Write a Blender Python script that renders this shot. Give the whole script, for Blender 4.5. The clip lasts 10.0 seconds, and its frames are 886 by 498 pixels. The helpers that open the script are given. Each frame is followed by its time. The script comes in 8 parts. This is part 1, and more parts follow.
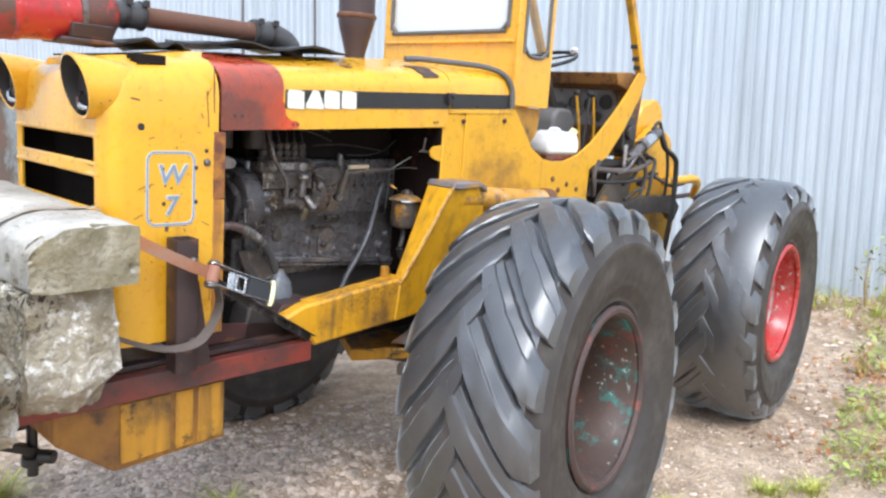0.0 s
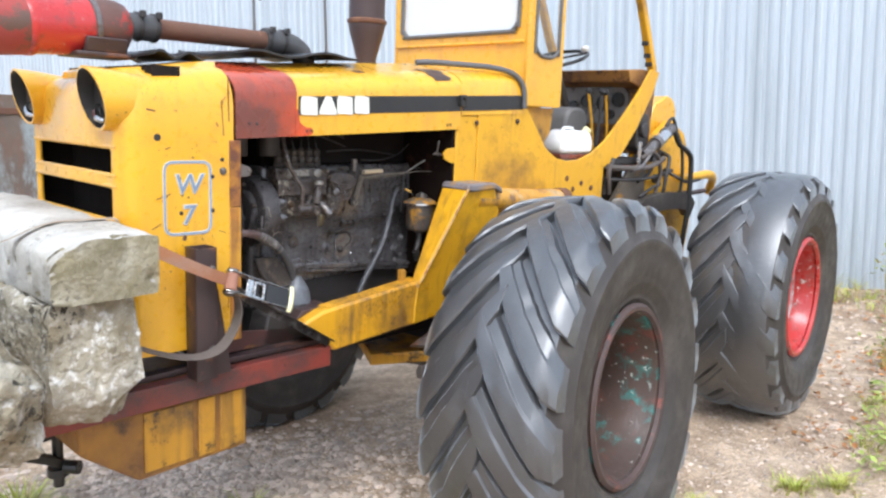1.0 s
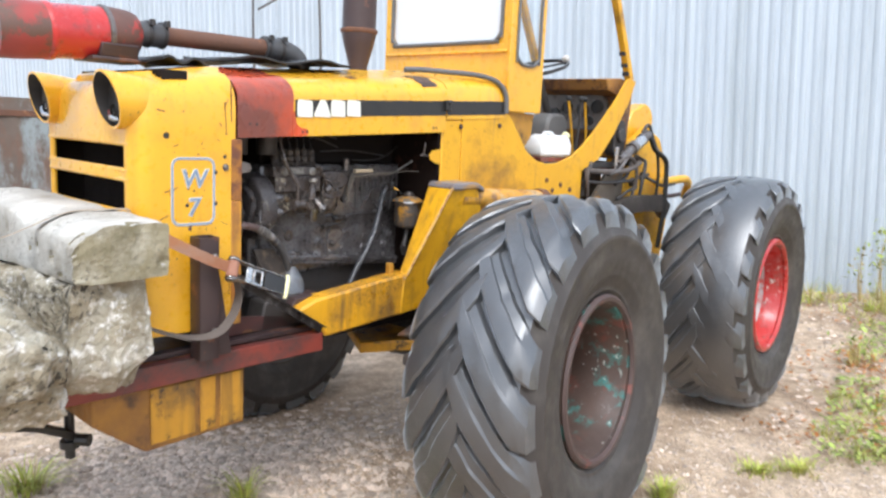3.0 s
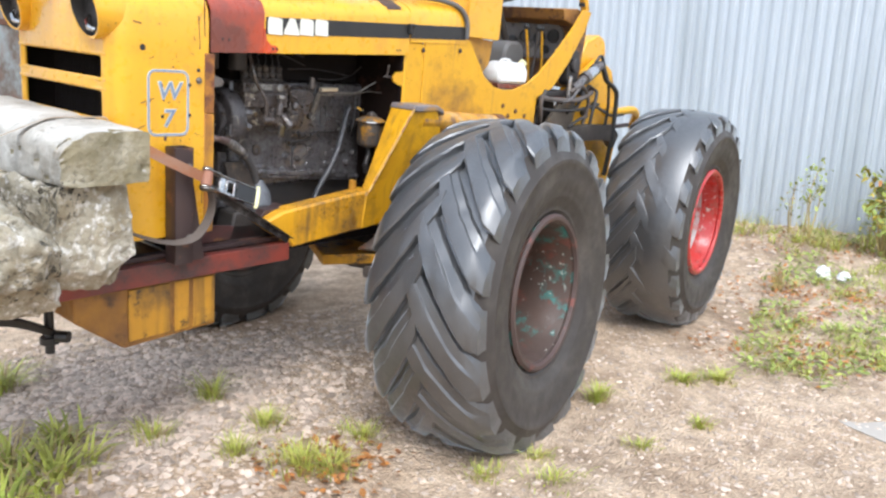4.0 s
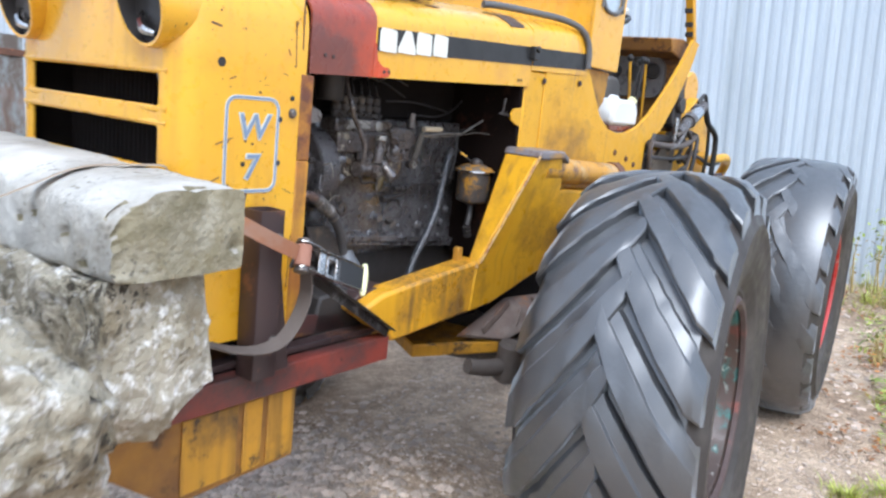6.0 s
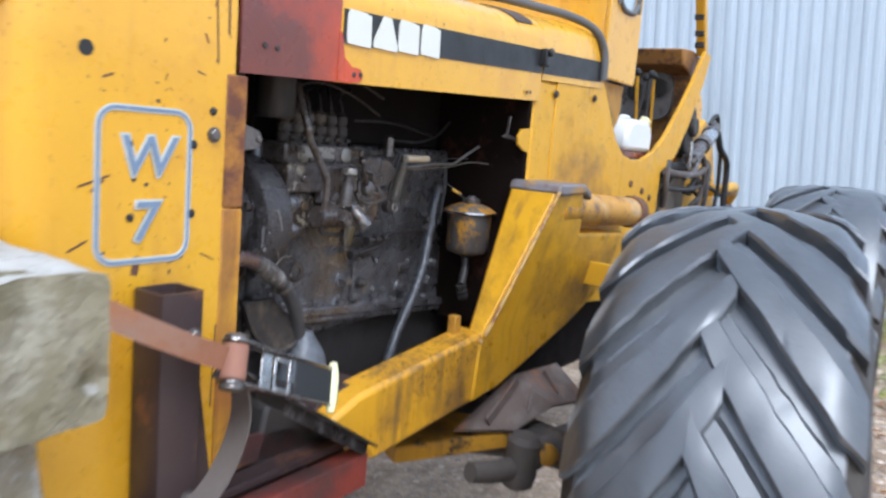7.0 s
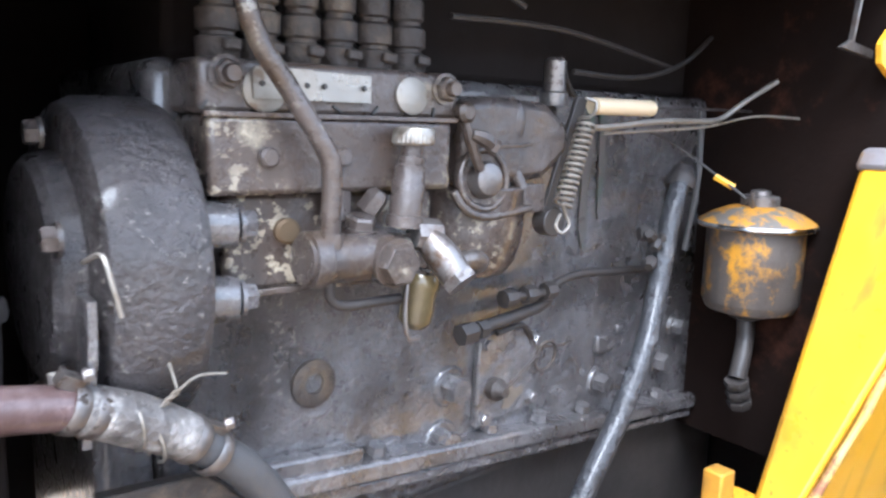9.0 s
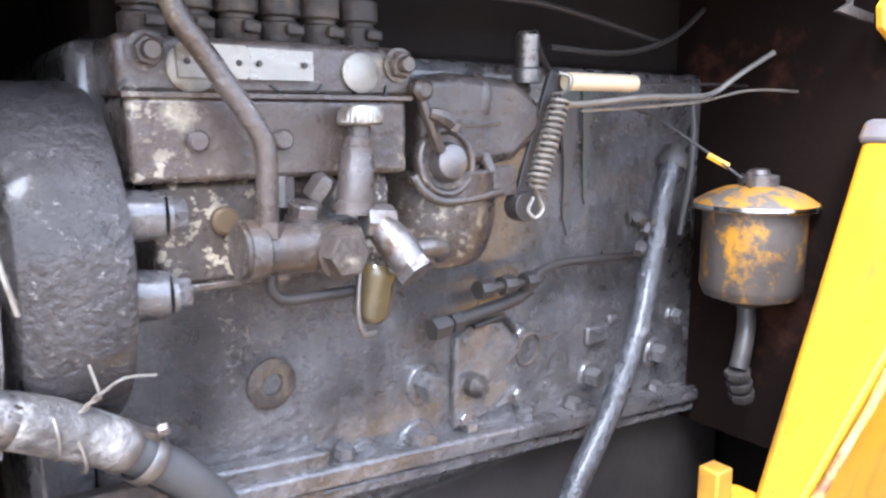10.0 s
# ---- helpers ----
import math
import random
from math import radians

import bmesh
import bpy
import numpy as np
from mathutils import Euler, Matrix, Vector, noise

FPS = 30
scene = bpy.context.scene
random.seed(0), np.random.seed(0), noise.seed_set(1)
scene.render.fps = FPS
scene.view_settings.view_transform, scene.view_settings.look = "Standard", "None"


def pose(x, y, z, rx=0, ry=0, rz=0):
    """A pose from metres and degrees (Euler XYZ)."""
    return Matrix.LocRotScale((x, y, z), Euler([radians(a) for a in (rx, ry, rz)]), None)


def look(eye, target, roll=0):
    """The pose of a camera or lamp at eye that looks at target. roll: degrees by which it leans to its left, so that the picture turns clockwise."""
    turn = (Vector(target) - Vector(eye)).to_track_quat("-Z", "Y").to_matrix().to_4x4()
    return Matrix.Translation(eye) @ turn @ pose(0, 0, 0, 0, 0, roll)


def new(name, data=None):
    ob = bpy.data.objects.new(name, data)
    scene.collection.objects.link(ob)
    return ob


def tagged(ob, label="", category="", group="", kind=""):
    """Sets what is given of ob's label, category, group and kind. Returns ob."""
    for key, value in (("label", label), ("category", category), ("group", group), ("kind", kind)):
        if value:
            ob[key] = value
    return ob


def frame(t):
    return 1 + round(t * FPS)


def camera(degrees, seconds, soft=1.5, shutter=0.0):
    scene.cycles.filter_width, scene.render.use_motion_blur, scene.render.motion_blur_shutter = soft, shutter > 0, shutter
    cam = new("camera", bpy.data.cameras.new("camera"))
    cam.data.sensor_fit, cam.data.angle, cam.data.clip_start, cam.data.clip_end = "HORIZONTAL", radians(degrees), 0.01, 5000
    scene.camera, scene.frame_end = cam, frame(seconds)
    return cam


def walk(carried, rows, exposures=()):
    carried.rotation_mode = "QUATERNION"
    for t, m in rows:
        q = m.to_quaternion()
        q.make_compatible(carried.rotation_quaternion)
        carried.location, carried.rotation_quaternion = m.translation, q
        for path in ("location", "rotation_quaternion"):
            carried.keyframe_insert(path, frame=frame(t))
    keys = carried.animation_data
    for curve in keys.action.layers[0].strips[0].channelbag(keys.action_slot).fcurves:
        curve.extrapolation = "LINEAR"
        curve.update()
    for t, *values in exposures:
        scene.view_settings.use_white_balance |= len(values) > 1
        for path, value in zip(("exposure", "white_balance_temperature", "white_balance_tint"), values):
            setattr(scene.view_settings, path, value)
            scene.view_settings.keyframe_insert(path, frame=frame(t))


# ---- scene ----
cam = camera(60.7, 10.0, soft=2.4, shutter=0.5)
PATH = [
    (0, (-0.046, -0.077, 1.629), (1.415, 1.265, 1.377), 1.1),
    (0.5, (-0.049, -0.074, 1.625), (1.4, 1.282, 1.375), 0.5),
    (1, (-0.05, -0.073, 1.622), (1.385, 1.299, 1.38), -0.6),
    (1.5, (-0.047, -0.078, 1.629), (1.386, 1.301, 1.424), -1.2),
    (2, (-0.026, -0.129, 1.629), (1.399, 1.263, 1.447), -1.4),
    (2.2, (-0.012, -0.166, 1.639), (1.404, 1.234, 1.457), 0.2),
    (3.3, (-0.317, -0.28, 1.568), (1.175, 1.023, 1.294), -0.4),
    (3.5, (-0.373, -0.305, 1.559), (1.159, 0.937, 1.231), 0.8),
    (4, (-0.404, -0.362, 1.576), (1.118, 0.868, 1.167), 2.0),
    (4.5, (-0.442, -0.242, 1.57), (1.063, 1.014, 1.17), 2.3),
    (5, (-0.504, 0.073, 1.58), (1.043, 1.294, 1.241), 2.3),
    (5.5, (-0.342, 0.354, 1.545), (1.226, 1.55, 1.214), 2.5),
    (5.7, (-0.219, 0.495, 1.549), (1.341, 1.708, 1.237), 2.8),
    (6.8, (0.287, 1.129, 1.516), (1.963, 2.193, 1.275), 1.8),
    (7, (0.446, 1.215, 1.531), (2.106, 2.313, 1.326), 1.5),
    (7.5, (0.747, 1.42, 1.523), (2.375, 2.568, 1.346), -0.9),
    (7.8, (0.917, 1.57, 1.507), (2.573, 2.677, 1.33), -2.4),
    (8, (1.013, 1.627, 1.521), (2.664, 2.732, 1.29), -2.1),
    (8.5, (1.265, 1.755, 1.505), (2.663, 3.167, 1.283), -0.3),
    (9, (1.421, 1.82, 1.497), (2.596, 3.424, 1.28), -0.8),
    (9.5, (1.464, 1.827, 1.486), (2.6, 3.459, 1.269), -2.4),
    (10, (1.496, 1.826, 1.482), (2.621, 3.464, 1.258), -2.4),
]
walk(cam, [(t, look(eye, target, roll)) for t, eye, target, roll in PATH],
     exposures=[(0, 1.12, 5800, 8), (2.2, 1.12, 5800, 8), (3.3, 1.12, 5950, 8), (4.5, 1.12, 5850, 8), (5.0, 1.12, 5600, 8), (5.7, 1.1, 5500, 8), (6.8, 0.88, 5400, 8), (8.0, 1.15, 5300, 7), (8.6, 1.85, 5300, 7), (9.0, 2.4, 5350, 9), (10, 2.65, 5400, 12)])

# ---- daylight under a bright overcast sky ----
world = bpy.data.worlds.new("overcast")
scene.world = world
world.use_nodes = True
wn = world.node_tree.nodes
wl = world.node_tree.links
sky = wn.new("ShaderNodeTexSky")
sky.sky_type = "NISHITA"
sky.sun_disc = False
sky.sun_elevation = radians(52)
sky.sun_rotation = radians(215)
sky.air_density = 1.0
sky.dust_density = 4.0
grey = wn.new("ShaderNodeHueSaturation")
grey.inputs["Saturation"].default_value = 0.85
wl.new(sky.outputs["Color"], grey.inputs["Color"])
cloud = wn.new("ShaderNodeMix")
cloud.data_type = "RGBA"
cloud.inputs["Factor"].default_value = 0.55
cloud.inputs["B"].default_value = (4.6, 4.9, 5.3, 1)     # the even layer of cloud
wl.new(grey.outputs["Color"], cloud.inputs["A"])
wl.new(cloud.outputs["Result"], wn["Background"].inputs["Color"])
wn["Background"].inputs["Strength"].default_value = 0.15
sun = new("sun", bpy.data.lights.new("sun", "SUN"))
sun.data.energy = 1.0
sun.data.angle = radians(25)
sun.data.color = (1.0, 0.985, 0.965)
sun.matrix_basis = look((-2.2, -2.4, 6.3), (1.0, 1.5, 0.0))

# ---- materials ----
def nodes_of(name):
    m = bpy.data.materials.new(name)
    m.use_nodes = True
    return m, m.node_tree.nodes, m.node_tree.links


def surface(name, base, other=None, patch=None, stain=None, rough=0.5, metal=0.0, grain=60.0, bump=0.15, spread=0.25,
            patch_scale=7.0, patch_at=0.62, stain_scale=2.0, stain_at=0.6, fleck=None, fleck_scale=45.0, fleck_at=0.7,
            streak=(1, 1, 1), rough_var=0.15, depth=0.004, coat=0.0, vary=0.0, tone=3.1, drip=None, drip_at=0.6, spec=0.5, soft=0.03, lump=0.0):
    """Paint, metal, rubber or stone: a base with a second tone at large scale, patches, stains, flecks and grain."""
    m, n, l = nodes_of(name)
    b = n["Principled BSDF"]
    tc = n.new("ShaderNodeTexCoord")
    mp = n.new("ShaderNodeMapping")
    mp.inputs["Scale"].default_value = streak
    l.new(tc.outputs["Object"], mp.inputs["Vector"])

    def noise_tex(scale, detail=5.0, roughness=0.6, plain=False):
        t = n.new("ShaderNodeTexNoise")
        t.inputs["Scale"].default_value = scale
        t.inputs["Detail"].default_value = detail
        t.inputs["Roughness"].default_value = roughness
        l.new((tc.outputs["Object"] if plain else mp.outputs["Vector"]), t.inputs["Vector"])
        return t.outputs["Fac"]

    def step(fac, at, soft):
        r = n.new("ShaderNodeMapRange")
        r.inputs["From Min"].default_value = at - soft
        r.inputs["From Max"].default_value = at + soft
        l.new(fac, r.inputs["Value"])
        return r.outputs["Result"]

    def mixed(a, fac, colour):
        x = n.new("ShaderNodeMix")
        x.data_type = "RGBA"
        l.new(fac, x.inputs["Factor"])
        l.new(a, x.inputs["A"])
        x.inputs["B"].default_value = (*colour, 1)
        return x.outputs["Result"]

    rgb = n.new("ShaderNodeRGB")
    rgb.outputs[0].default_value = (*base, 1)
    col = rgb.outputs[0]
    other = other or tuple(c * 0.8 for c in base)
    col = mixed(col, step(noise_tex(tone), 0.5, spread), other)
    if patch:
        pf = step(noise_tex(patch_scale, 8.0, 0.7), patch_at, soft)
        col = mixed(col, pf, patch)
    if stain:
        sf = step(noise_tex(stain_scale, 6.0, 0.65), stain_at, 0.12)
        col = mixed(col, sf, stain)
    if fleck:
        ff = step(noise_tex(fleck_scale, 4.0, 0.6, True), fleck_at, 0.025)
        where = n.new("ShaderNodeMath")
        where.operation = "MULTIPLY"
        l.new(ff, where.inputs[0])
        l.new(step(noise_tex(4.3, 4.0, 0.6, True), 0.55, 0.10), where.inputs[1])
        ff = where.outputs[0]
        col = mixed(col, ff, fleck)
    if drip:
        run = n.new("ShaderNodeMapping")
        run.inputs["Scale"].default_value = (1.0, 1.0, 0.07)
        l.new(tc.outputs["Object"], run.inputs["Vector"])
        dt = n.new("ShaderNodeTexNoise")
        dt.inputs["Scale"].default_value = 26.0
        dt.inputs["Detail"].default_value = 5.0
        l.new(run.outputs["Vector"], dt.inputs["Vector"])
        dm = n.new("ShaderNodeMath")
        dm.operation = "MULTIPLY"
        l.new(step(dt.outputs["Fac"], drip_at, 0.12), dm.inputs[0])
        l.new(step(noise_tex(2.6, 4.0, 0.55, True), 0.52, 0.14), dm.inputs[1])
        col = mixed(col, dm.outputs[0], drip)
    fine = noise_tex(grain, 6.0, 0.65, True)
    if lump:
        add = n.new("ShaderNodeMath")
        add.operation = "MULTIPLY_ADD"
        l.new(noise_tex(lump, 3.0, 0.5, True), add.inputs[0])
        add.inputs[1].default_value = 1.8
        l.new(fine, add.inputs[2])
        fine = add.outputs[0]
    if vary:
        gm = n.new("ShaderNodeNewGeometry")
        hs = n.new("ShaderNodeHueSaturation")
        mr = n.new("ShaderNodeMapRange")
        mr.inputs["To Min"].default_value = 1 - vary
        mr.inputs["To Max"].default_value = 1 + vary
        l.new(gm.outputs["Random Per Island"], mr.inputs["Value"])
        l.new(mr.outputs["Result"], hs.inputs["Value"])
        l.new(col, hs.inputs["Color"])
        col = hs.outputs["Color"]
    l.new(col, b.inputs["Base Color"])
    rr = n.new("ShaderNodeMapRange")
    rr.inputs["To Min"].default_value = max(0.02, rough - rough_var)
    rr.inputs["To Max"].default_value = min(1.0, rough + rough_var)
    rr.inputs["From Min"].default_value = 0.3
    rr.inputs["From Max"].default_value = 0.7
    l.new(noise_tex(grain * 0.25, 5.0, 0.6, True), rr.inputs["Value"])
    l.new(rr.outputs["Result"], b.inputs["Roughness"])
    b.inputs["Metallic"].default_value = metal
    b.inputs["Coat Weight"].default_value = coat
    b.inputs["Coat Roughness"].default_value = 0.12
    b.inputs["Specular IOR Level"].default_value = spec
    if bump:
        bp = n.new("ShaderNodeBump")
        bp.inputs["Strength"].default_value = bump
        bp.inputs["Distance"].default_value = depth
        l.new(fine, bp.inputs["Height"])
        l.new(bp.outputs["Normal"], b.inputs["Normal"])
    return m


def glass(name, tint=(0.95, 0.97, 0.97), rough=0.02):
    m, n, l = nodes_of(name)
    b = n["Principled BSDF"]
    b.inputs["Base Color"].default_value = (*tint, 1)
    b.inputs["Roughness"].default_value = rough
    b.inputs["Transmission Weight"].default_value = 1.0
    b.inputs["IOR"].default_value = 1.45
    return m


YEL = (0.80, 0.435, 0.018)
M_YELLOW = surface("yellow paint", YEL, (0.76, 0.375, 0.014), patch=(0.30, 0.12, 0.02), patch_scale=11, patch_at=0.74, stain=(0.66, 0.32, 0.03), stain_scale=5, stain_at=0.66,
                   fleck=(0.12, 0.05, 0.018), fleck_scale=95, fleck_at=0.66, drip=(0.52, 0.24, 0.03), drip_at=0.66, rough=0.34, grain=90, bump=0.06, coat=0.5, lump=9)
M_YELLOW_WORN = surface("worn yellow paint", (0.75, 0.40, 0.018), (0.65, 0.33, 0.019), patch=(0.20, 0.09, 0.03), patch_scale=14, patch_at=0.70,
                        stain=(0.12, 0.068, 0.034), stain_scale=3.0, stain_at=0.645, fleck=(0.12, 0.055, 0.022), fleck_scale=110, fleck_at=0.65, drip=(0.30, 0.17, 0.06), drip_at=0.69,
                        rough=0.40, bump=0.15, lump=12, coat=0.12, spec=0.3)
M_BEAM = surface("oil-stained yellow paint", (0.76, 0.385, 0.016), (0.66, 0.31, 0.016), patch=(0.10, 0.060, 0.035), patch_scale=6.5, patch_at=0.60, soft=0.06, stain=(0.085, 0.052, 0.034), stain_scale=3.1,
                 stain_at=0.585, fleck=(0.10, 0.045, 0.022), fleck_scale=80, fleck_at=0.58, drip=(0.10, 0.065, 0.04), drip_at=0.60, rough=0.36, bump=0.25, lump=14, coat=0.25)
M_BRACKET = surface("smoke-smudged yellow paint", (0.78, 0.405, 0.014), (0.70, 0.35, 0.014), patch=(0.16, 0.07, 0.025), patch_scale=16, patch_at=0.70, stain=(0.075, 0.046, 0.030), stain_scale=2.2, stain_at=0.60,
                    fleck=(0.12, 0.055, 0.022), fleck_scale=110, fleck_at=0.62, drip=(0.26, 0.13, 0.04), drip_at=0.66, rough=0.38, bump=0.15, lump=12, coat=0.15, spec=0.3)
M_YELLOW_GRIMY = surface("grimy yellow paint", (0.62, 0.31, 0.02), (0.42, 0.20, 0.025), patch=(0.07, 0.04, 0.02), patch_scale=10, patch_at=0.60,
                         stain=(0.07, 0.045, 0.03), stain_scale=5, stain_at=0.60, drip=(0.06, 0.04, 0.025), drip_at=0.56, rough=0.5, bump=0.3)
M_PATCH = surface("red primer patch", (0.25, 0.058, 0.032), (0.12, 0.042, 0.034), stain=(0.58, 0.075, 0.020), stain_scale=2.9, stain_at=0.57, rough=0.30, bump=0.10, tone=3.2, fleck=(0.08, 0.035, 0.03), fleck_at=0.68, coat=0.2)
M_RED = surface("worn red paint", (0.27, 0.048, 0.030), (0.13, 0.045, 0.036), patch=(0.060, 0.045, 0.042), patch_scale=4, patch_at=0.55, soft=0.08, rough=0.5, bump=0.2,
                fleck=(0.05, 0.03, 0.025), fleck_at=0.66)
M_REDBRIGHT = surface("bright red paint", (0.50, 0.030, 0.026), (0.36, 0.028, 0.024), patch=(0.20, 0.09, 0.07), patch_scale=9, patch_at=0.60, soft=0.05, fleck=(0.55, 0.48, 0.44), fleck_scale=28, fleck_at=0.62, rough=0.32, bump=0.1, coat=0.3)
M_BROWN = surface("rust brown steel", (0.066, 0.038, 0.034), (0.045, 0.029, 0.028), patch=(0.16, 0.07, 0.04), patch_scale=7, patch_at=0.6, rough=0.45, bump=0.2)
M_RUST = surface("rusted steel", (0.17, 0.075, 0.04), (0.09, 0.045, 0.03), patch=(0.25, 0.11, 0.05), patch_scale=10, patch_at=0.58, rough=0.75, bump=0.35)
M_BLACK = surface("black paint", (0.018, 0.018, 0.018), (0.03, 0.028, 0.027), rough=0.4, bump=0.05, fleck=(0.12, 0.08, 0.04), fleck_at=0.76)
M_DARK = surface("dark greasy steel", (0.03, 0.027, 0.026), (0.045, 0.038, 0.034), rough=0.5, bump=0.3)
# dirty sheet whose near-black base also stands in for shade
M_SHADE_DARK = surface("dirty shade-dark sheet", (0.013, 0.011, 0.0105), (0.024, 0.019, 0.017), rough=0.85, bump=0.3, spec=0.06)
M_ENGINE = surface("oily cast iron", (0.152, 0.140, 0.141), (0.080, 0.072, 0.072), patch=(0.205, 0.196, 0.200), patch_scale=6, patch_at=0.60, soft=0.10, stain=(0.030, 0.025, 0.023),
                   stain_scale=8, stain_at=0.58, rough=0.33, bump=0.9, grain=200, rough_var=0.22, depth=0.005, tone=7, fleck=(0.26, 0.235, 0.215), fleck_scale=160, fleck_at=0.62, coat=1.0,
                   drip=(0.030, 0.025, 0.024), drip_at=0.58, lump=60, spec=0.6)
M_ENGINE.node_tree.nodes["Principled BSDF"].inputs["Coat Roughness"].default_value = 0.20
M_ENGINE.node_tree.nodes["Principled BSDF"].inputs["Coat IOR"].default_value = 1.7
M_GREASE = surface("greasy blackened steel", (0.040, 0.034, 0.031), (0.070, 0.056, 0.047), patch=(0.15, 0.115, 0.08), patch_scale=20, patch_at=0.60, soft=0.08, rough=0.52, bump=0.7, grain=160, coat=0.08, tone=16, spec=0.35, lump=60)
M_PUMP = surface("oily aluminium casting", (0.115, 0.094, 0.084), (0.056, 0.043, 0.037), patch=(0.36, 0.30, 0.22), patch_scale=15, patch_at=0.655, soft=0.05, rough=0.31, bump=0.5,
                 stain=(0.10, 0.062, 0.033), stain_scale=12, stain_at=0.60, grain=150, fleck=(0.50, 0.45, 0.37), fleck_scale=110, fleck_at=0.62, metal=0.15, depth=0.003, tone=13, coat=0.35,
                 drip=(0.030, 0.025, 0.023), drip_at=0.55, lump=55, spec=0.6)
M_STEEL = surface("dull steel", (0.25, 0.235, 0.225), (0.15, 0.125, 0.11), patch=(0.11, 0.07, 0.045), patch_scale=30, patch_at=0.60, soft=0.06, rough=0.36, metal=0.7, bump=0.25, tone=25,
                  fleck=(0.06, 0.045, 0.035), fleck_scale=140, fleck_at=0.58)
M_CHROME = surface("bright plated steel", (0.62, 0.61, 0.60), (0.45, 0.44, 0.42), rough=0.22, metal=1.0, bump=0.06, tone=18, fleck=(0.20, 0.16, 0.12), fleck_scale=120, fleck_at=0.58)
M_SCRAPED = surface("scraped oily casting", (0.105, 0.080, 0.066), (0.062, 0.045, 0.036), patch=(0.52, 0.46, 0.34), patch_scale=10, patch_at=0.665, soft=0.06, stain=(0.055, 0.040, 0.034),
                    stain_scale=9, stain_at=0.57, rough=0.30, bump=0.5, grain=160, fleck=(0.55, 0.48, 0.36), fleck_scale=100, fleck_at=0.58, metal=0.1, depth=0.003, tone=11, coat=0.5,
                    drip=(0.032, 0.026, 0.023), drip_at=0.54, lump=55)
M_BARE = surface("worn bare steel", (0.36, 0.33, 0.29), (0.23, 0.205, 0.17), patch=(0.15, 0.11, 0.075), patch_scale=34, patch_at=0.60, soft=0.06, rough=0.42, metal=0.6, bump=0.3, tone=30)
M_MUD = surface("muddy steel", (0.12, 0.098, 0.085), (0.08, 0.065, 0.055), patch=(0.20, 0.075, 0.035), patch_scale=9, patch_at=0.66, rough=0.7, bump=0.5, grain=60)
M_RUBBER = surface("wet black rubber", (0.019, 0.0195, 0.021), (0.033, 0.034, 0.037), patch=(0.050, 0.040, 0.033), patch_scale=9, patch_at=0.66, soft=0.06, rough=0.5, bump=0.75, grain=85,
                   rough_var=0.16, depth=0.009, coat=1.0, spec=0.2, lump=26)
wet = M_RUBBER.node_tree.nodes["Principled BSDF"]
wet.inputs["Coat IOR"].default_value = 2.2
wet.inputs["Coat Roughness"].default_value = 0.42
wet.inputs["Sheen Weight"].default_value = 0.50      # bluish sheen stands in for sky glare on the tread
wet.inputs["Sheen Roughness"].default_value = 0.30
wet.inputs["Sheen Tint"].default_value = (0.80, 0.90, 1.0, 1)
M_RUBBER_DULL = surface("dusty sidewall rubber", (0.056, 0.047, 0.041), (0.040, 0.034, 0.030), rough=0.58, bump=0.2, grain=60, stain=(0.105, 0.092, 0.078), stain_scale=3.5, stain_at=0.62, spec=0.4)
M_HOSE = surface("old rubber hose", (0.055, 0.055, 0.058), (0.09, 0.085, 0.082), rough=0.5, bump=0.25, grain=150)
M_RIM_OLD = surface("old rim paint", (0.060, 0.040, 0.032), (0.105, 0.064, 0.048), patch=(0.045, 0.19, 0.17), patch_scale=8, patch_at=0.595, soft=0.05, stain=(0.26, 0.06, 0.04),
                    stain_scale=6.5, stain_at=0.66, rough=0.5, bump=0.35, fleck=(0.55, 0.52, 0.46), fleck_scale=32, fleck_at=0.66, lump=20)
M_RIM_LIP = surface("rusty rim lip", (0.085, 0.050, 0.042), (0.055, 0.038, 0.033), patch=(0.30, 0.07, 0.045), patch_scale=6, patch_at=0.63, soft=0.06, rough=0.55, bump=0.25)
M_WHITE_RIM = surface("faded white rim disc", (0.45, 0.42, 0.41), (0.32, 0.27, 0.26), patch=(0.4, 0.06, 0.05), patch_scale=9, patch_at=0.58, soft=0.06, rough=0.5, bump=0.2)
M_WHITE = surface("white plastic", (0.78, 0.78, 0.76), (0.74, 0.74, 0.72), rough=0.4, bump=0.03)
M_LETTER = surface("cream decal", (0.80, 0.78, 0.68), (0.74, 0.72, 0.62), rough=0.45, bump=0.02, fleck=(0.5, 0.42, 0.25), fleck_at=0.74)
M_GREYBLUE = surface("blue grey decal", (0.24, 0.30, 0.40), (0.19, 0.25, 0.34), patch=(0.55, 0.50, 0.35), patch_scale=30, patch_at=0.66, rough=0.6, bump=0.02, spec=0.25)
M_SILVER = surface("silver decal edge", (0.62, 0.63, 0.60), (0.52, 0.52, 0.46), patch=(0.66, 0.36, 0.05), patch_scale=28, patch_at=0.66, rough=0.6, bump=0.02, spec=0.25)
M_CREAM = surface("pale yellow plastic", (0.80, 0.76, 0.42), (0.78, 0.74, 0.40), rough=0.4, bump=0.02)
M_STRAP = surface("faded orange webbing", (0.36, 0.150, 0.060), (0.25, 0.105, 0.055), rough=0.8, bump=0.4, grain=300, depth=0.002, stain=(0.30, 0.24, 0.2), stain_at=0.62)
M_STRAP_GREY = surface("grimy webbing", (0.17, 0.135, 0.11), (0.13, 0.105, 0.09), rough=0.85, bump=0.4, grain=300, depth=0.002)
M_GLASS = glass("window glass")
# milky white glass stands in for the sky's reflection in the pane
M_PALE_GLASS = glass("sky-pale window glass", (0.90, 0.91, 0.92), 0.22)
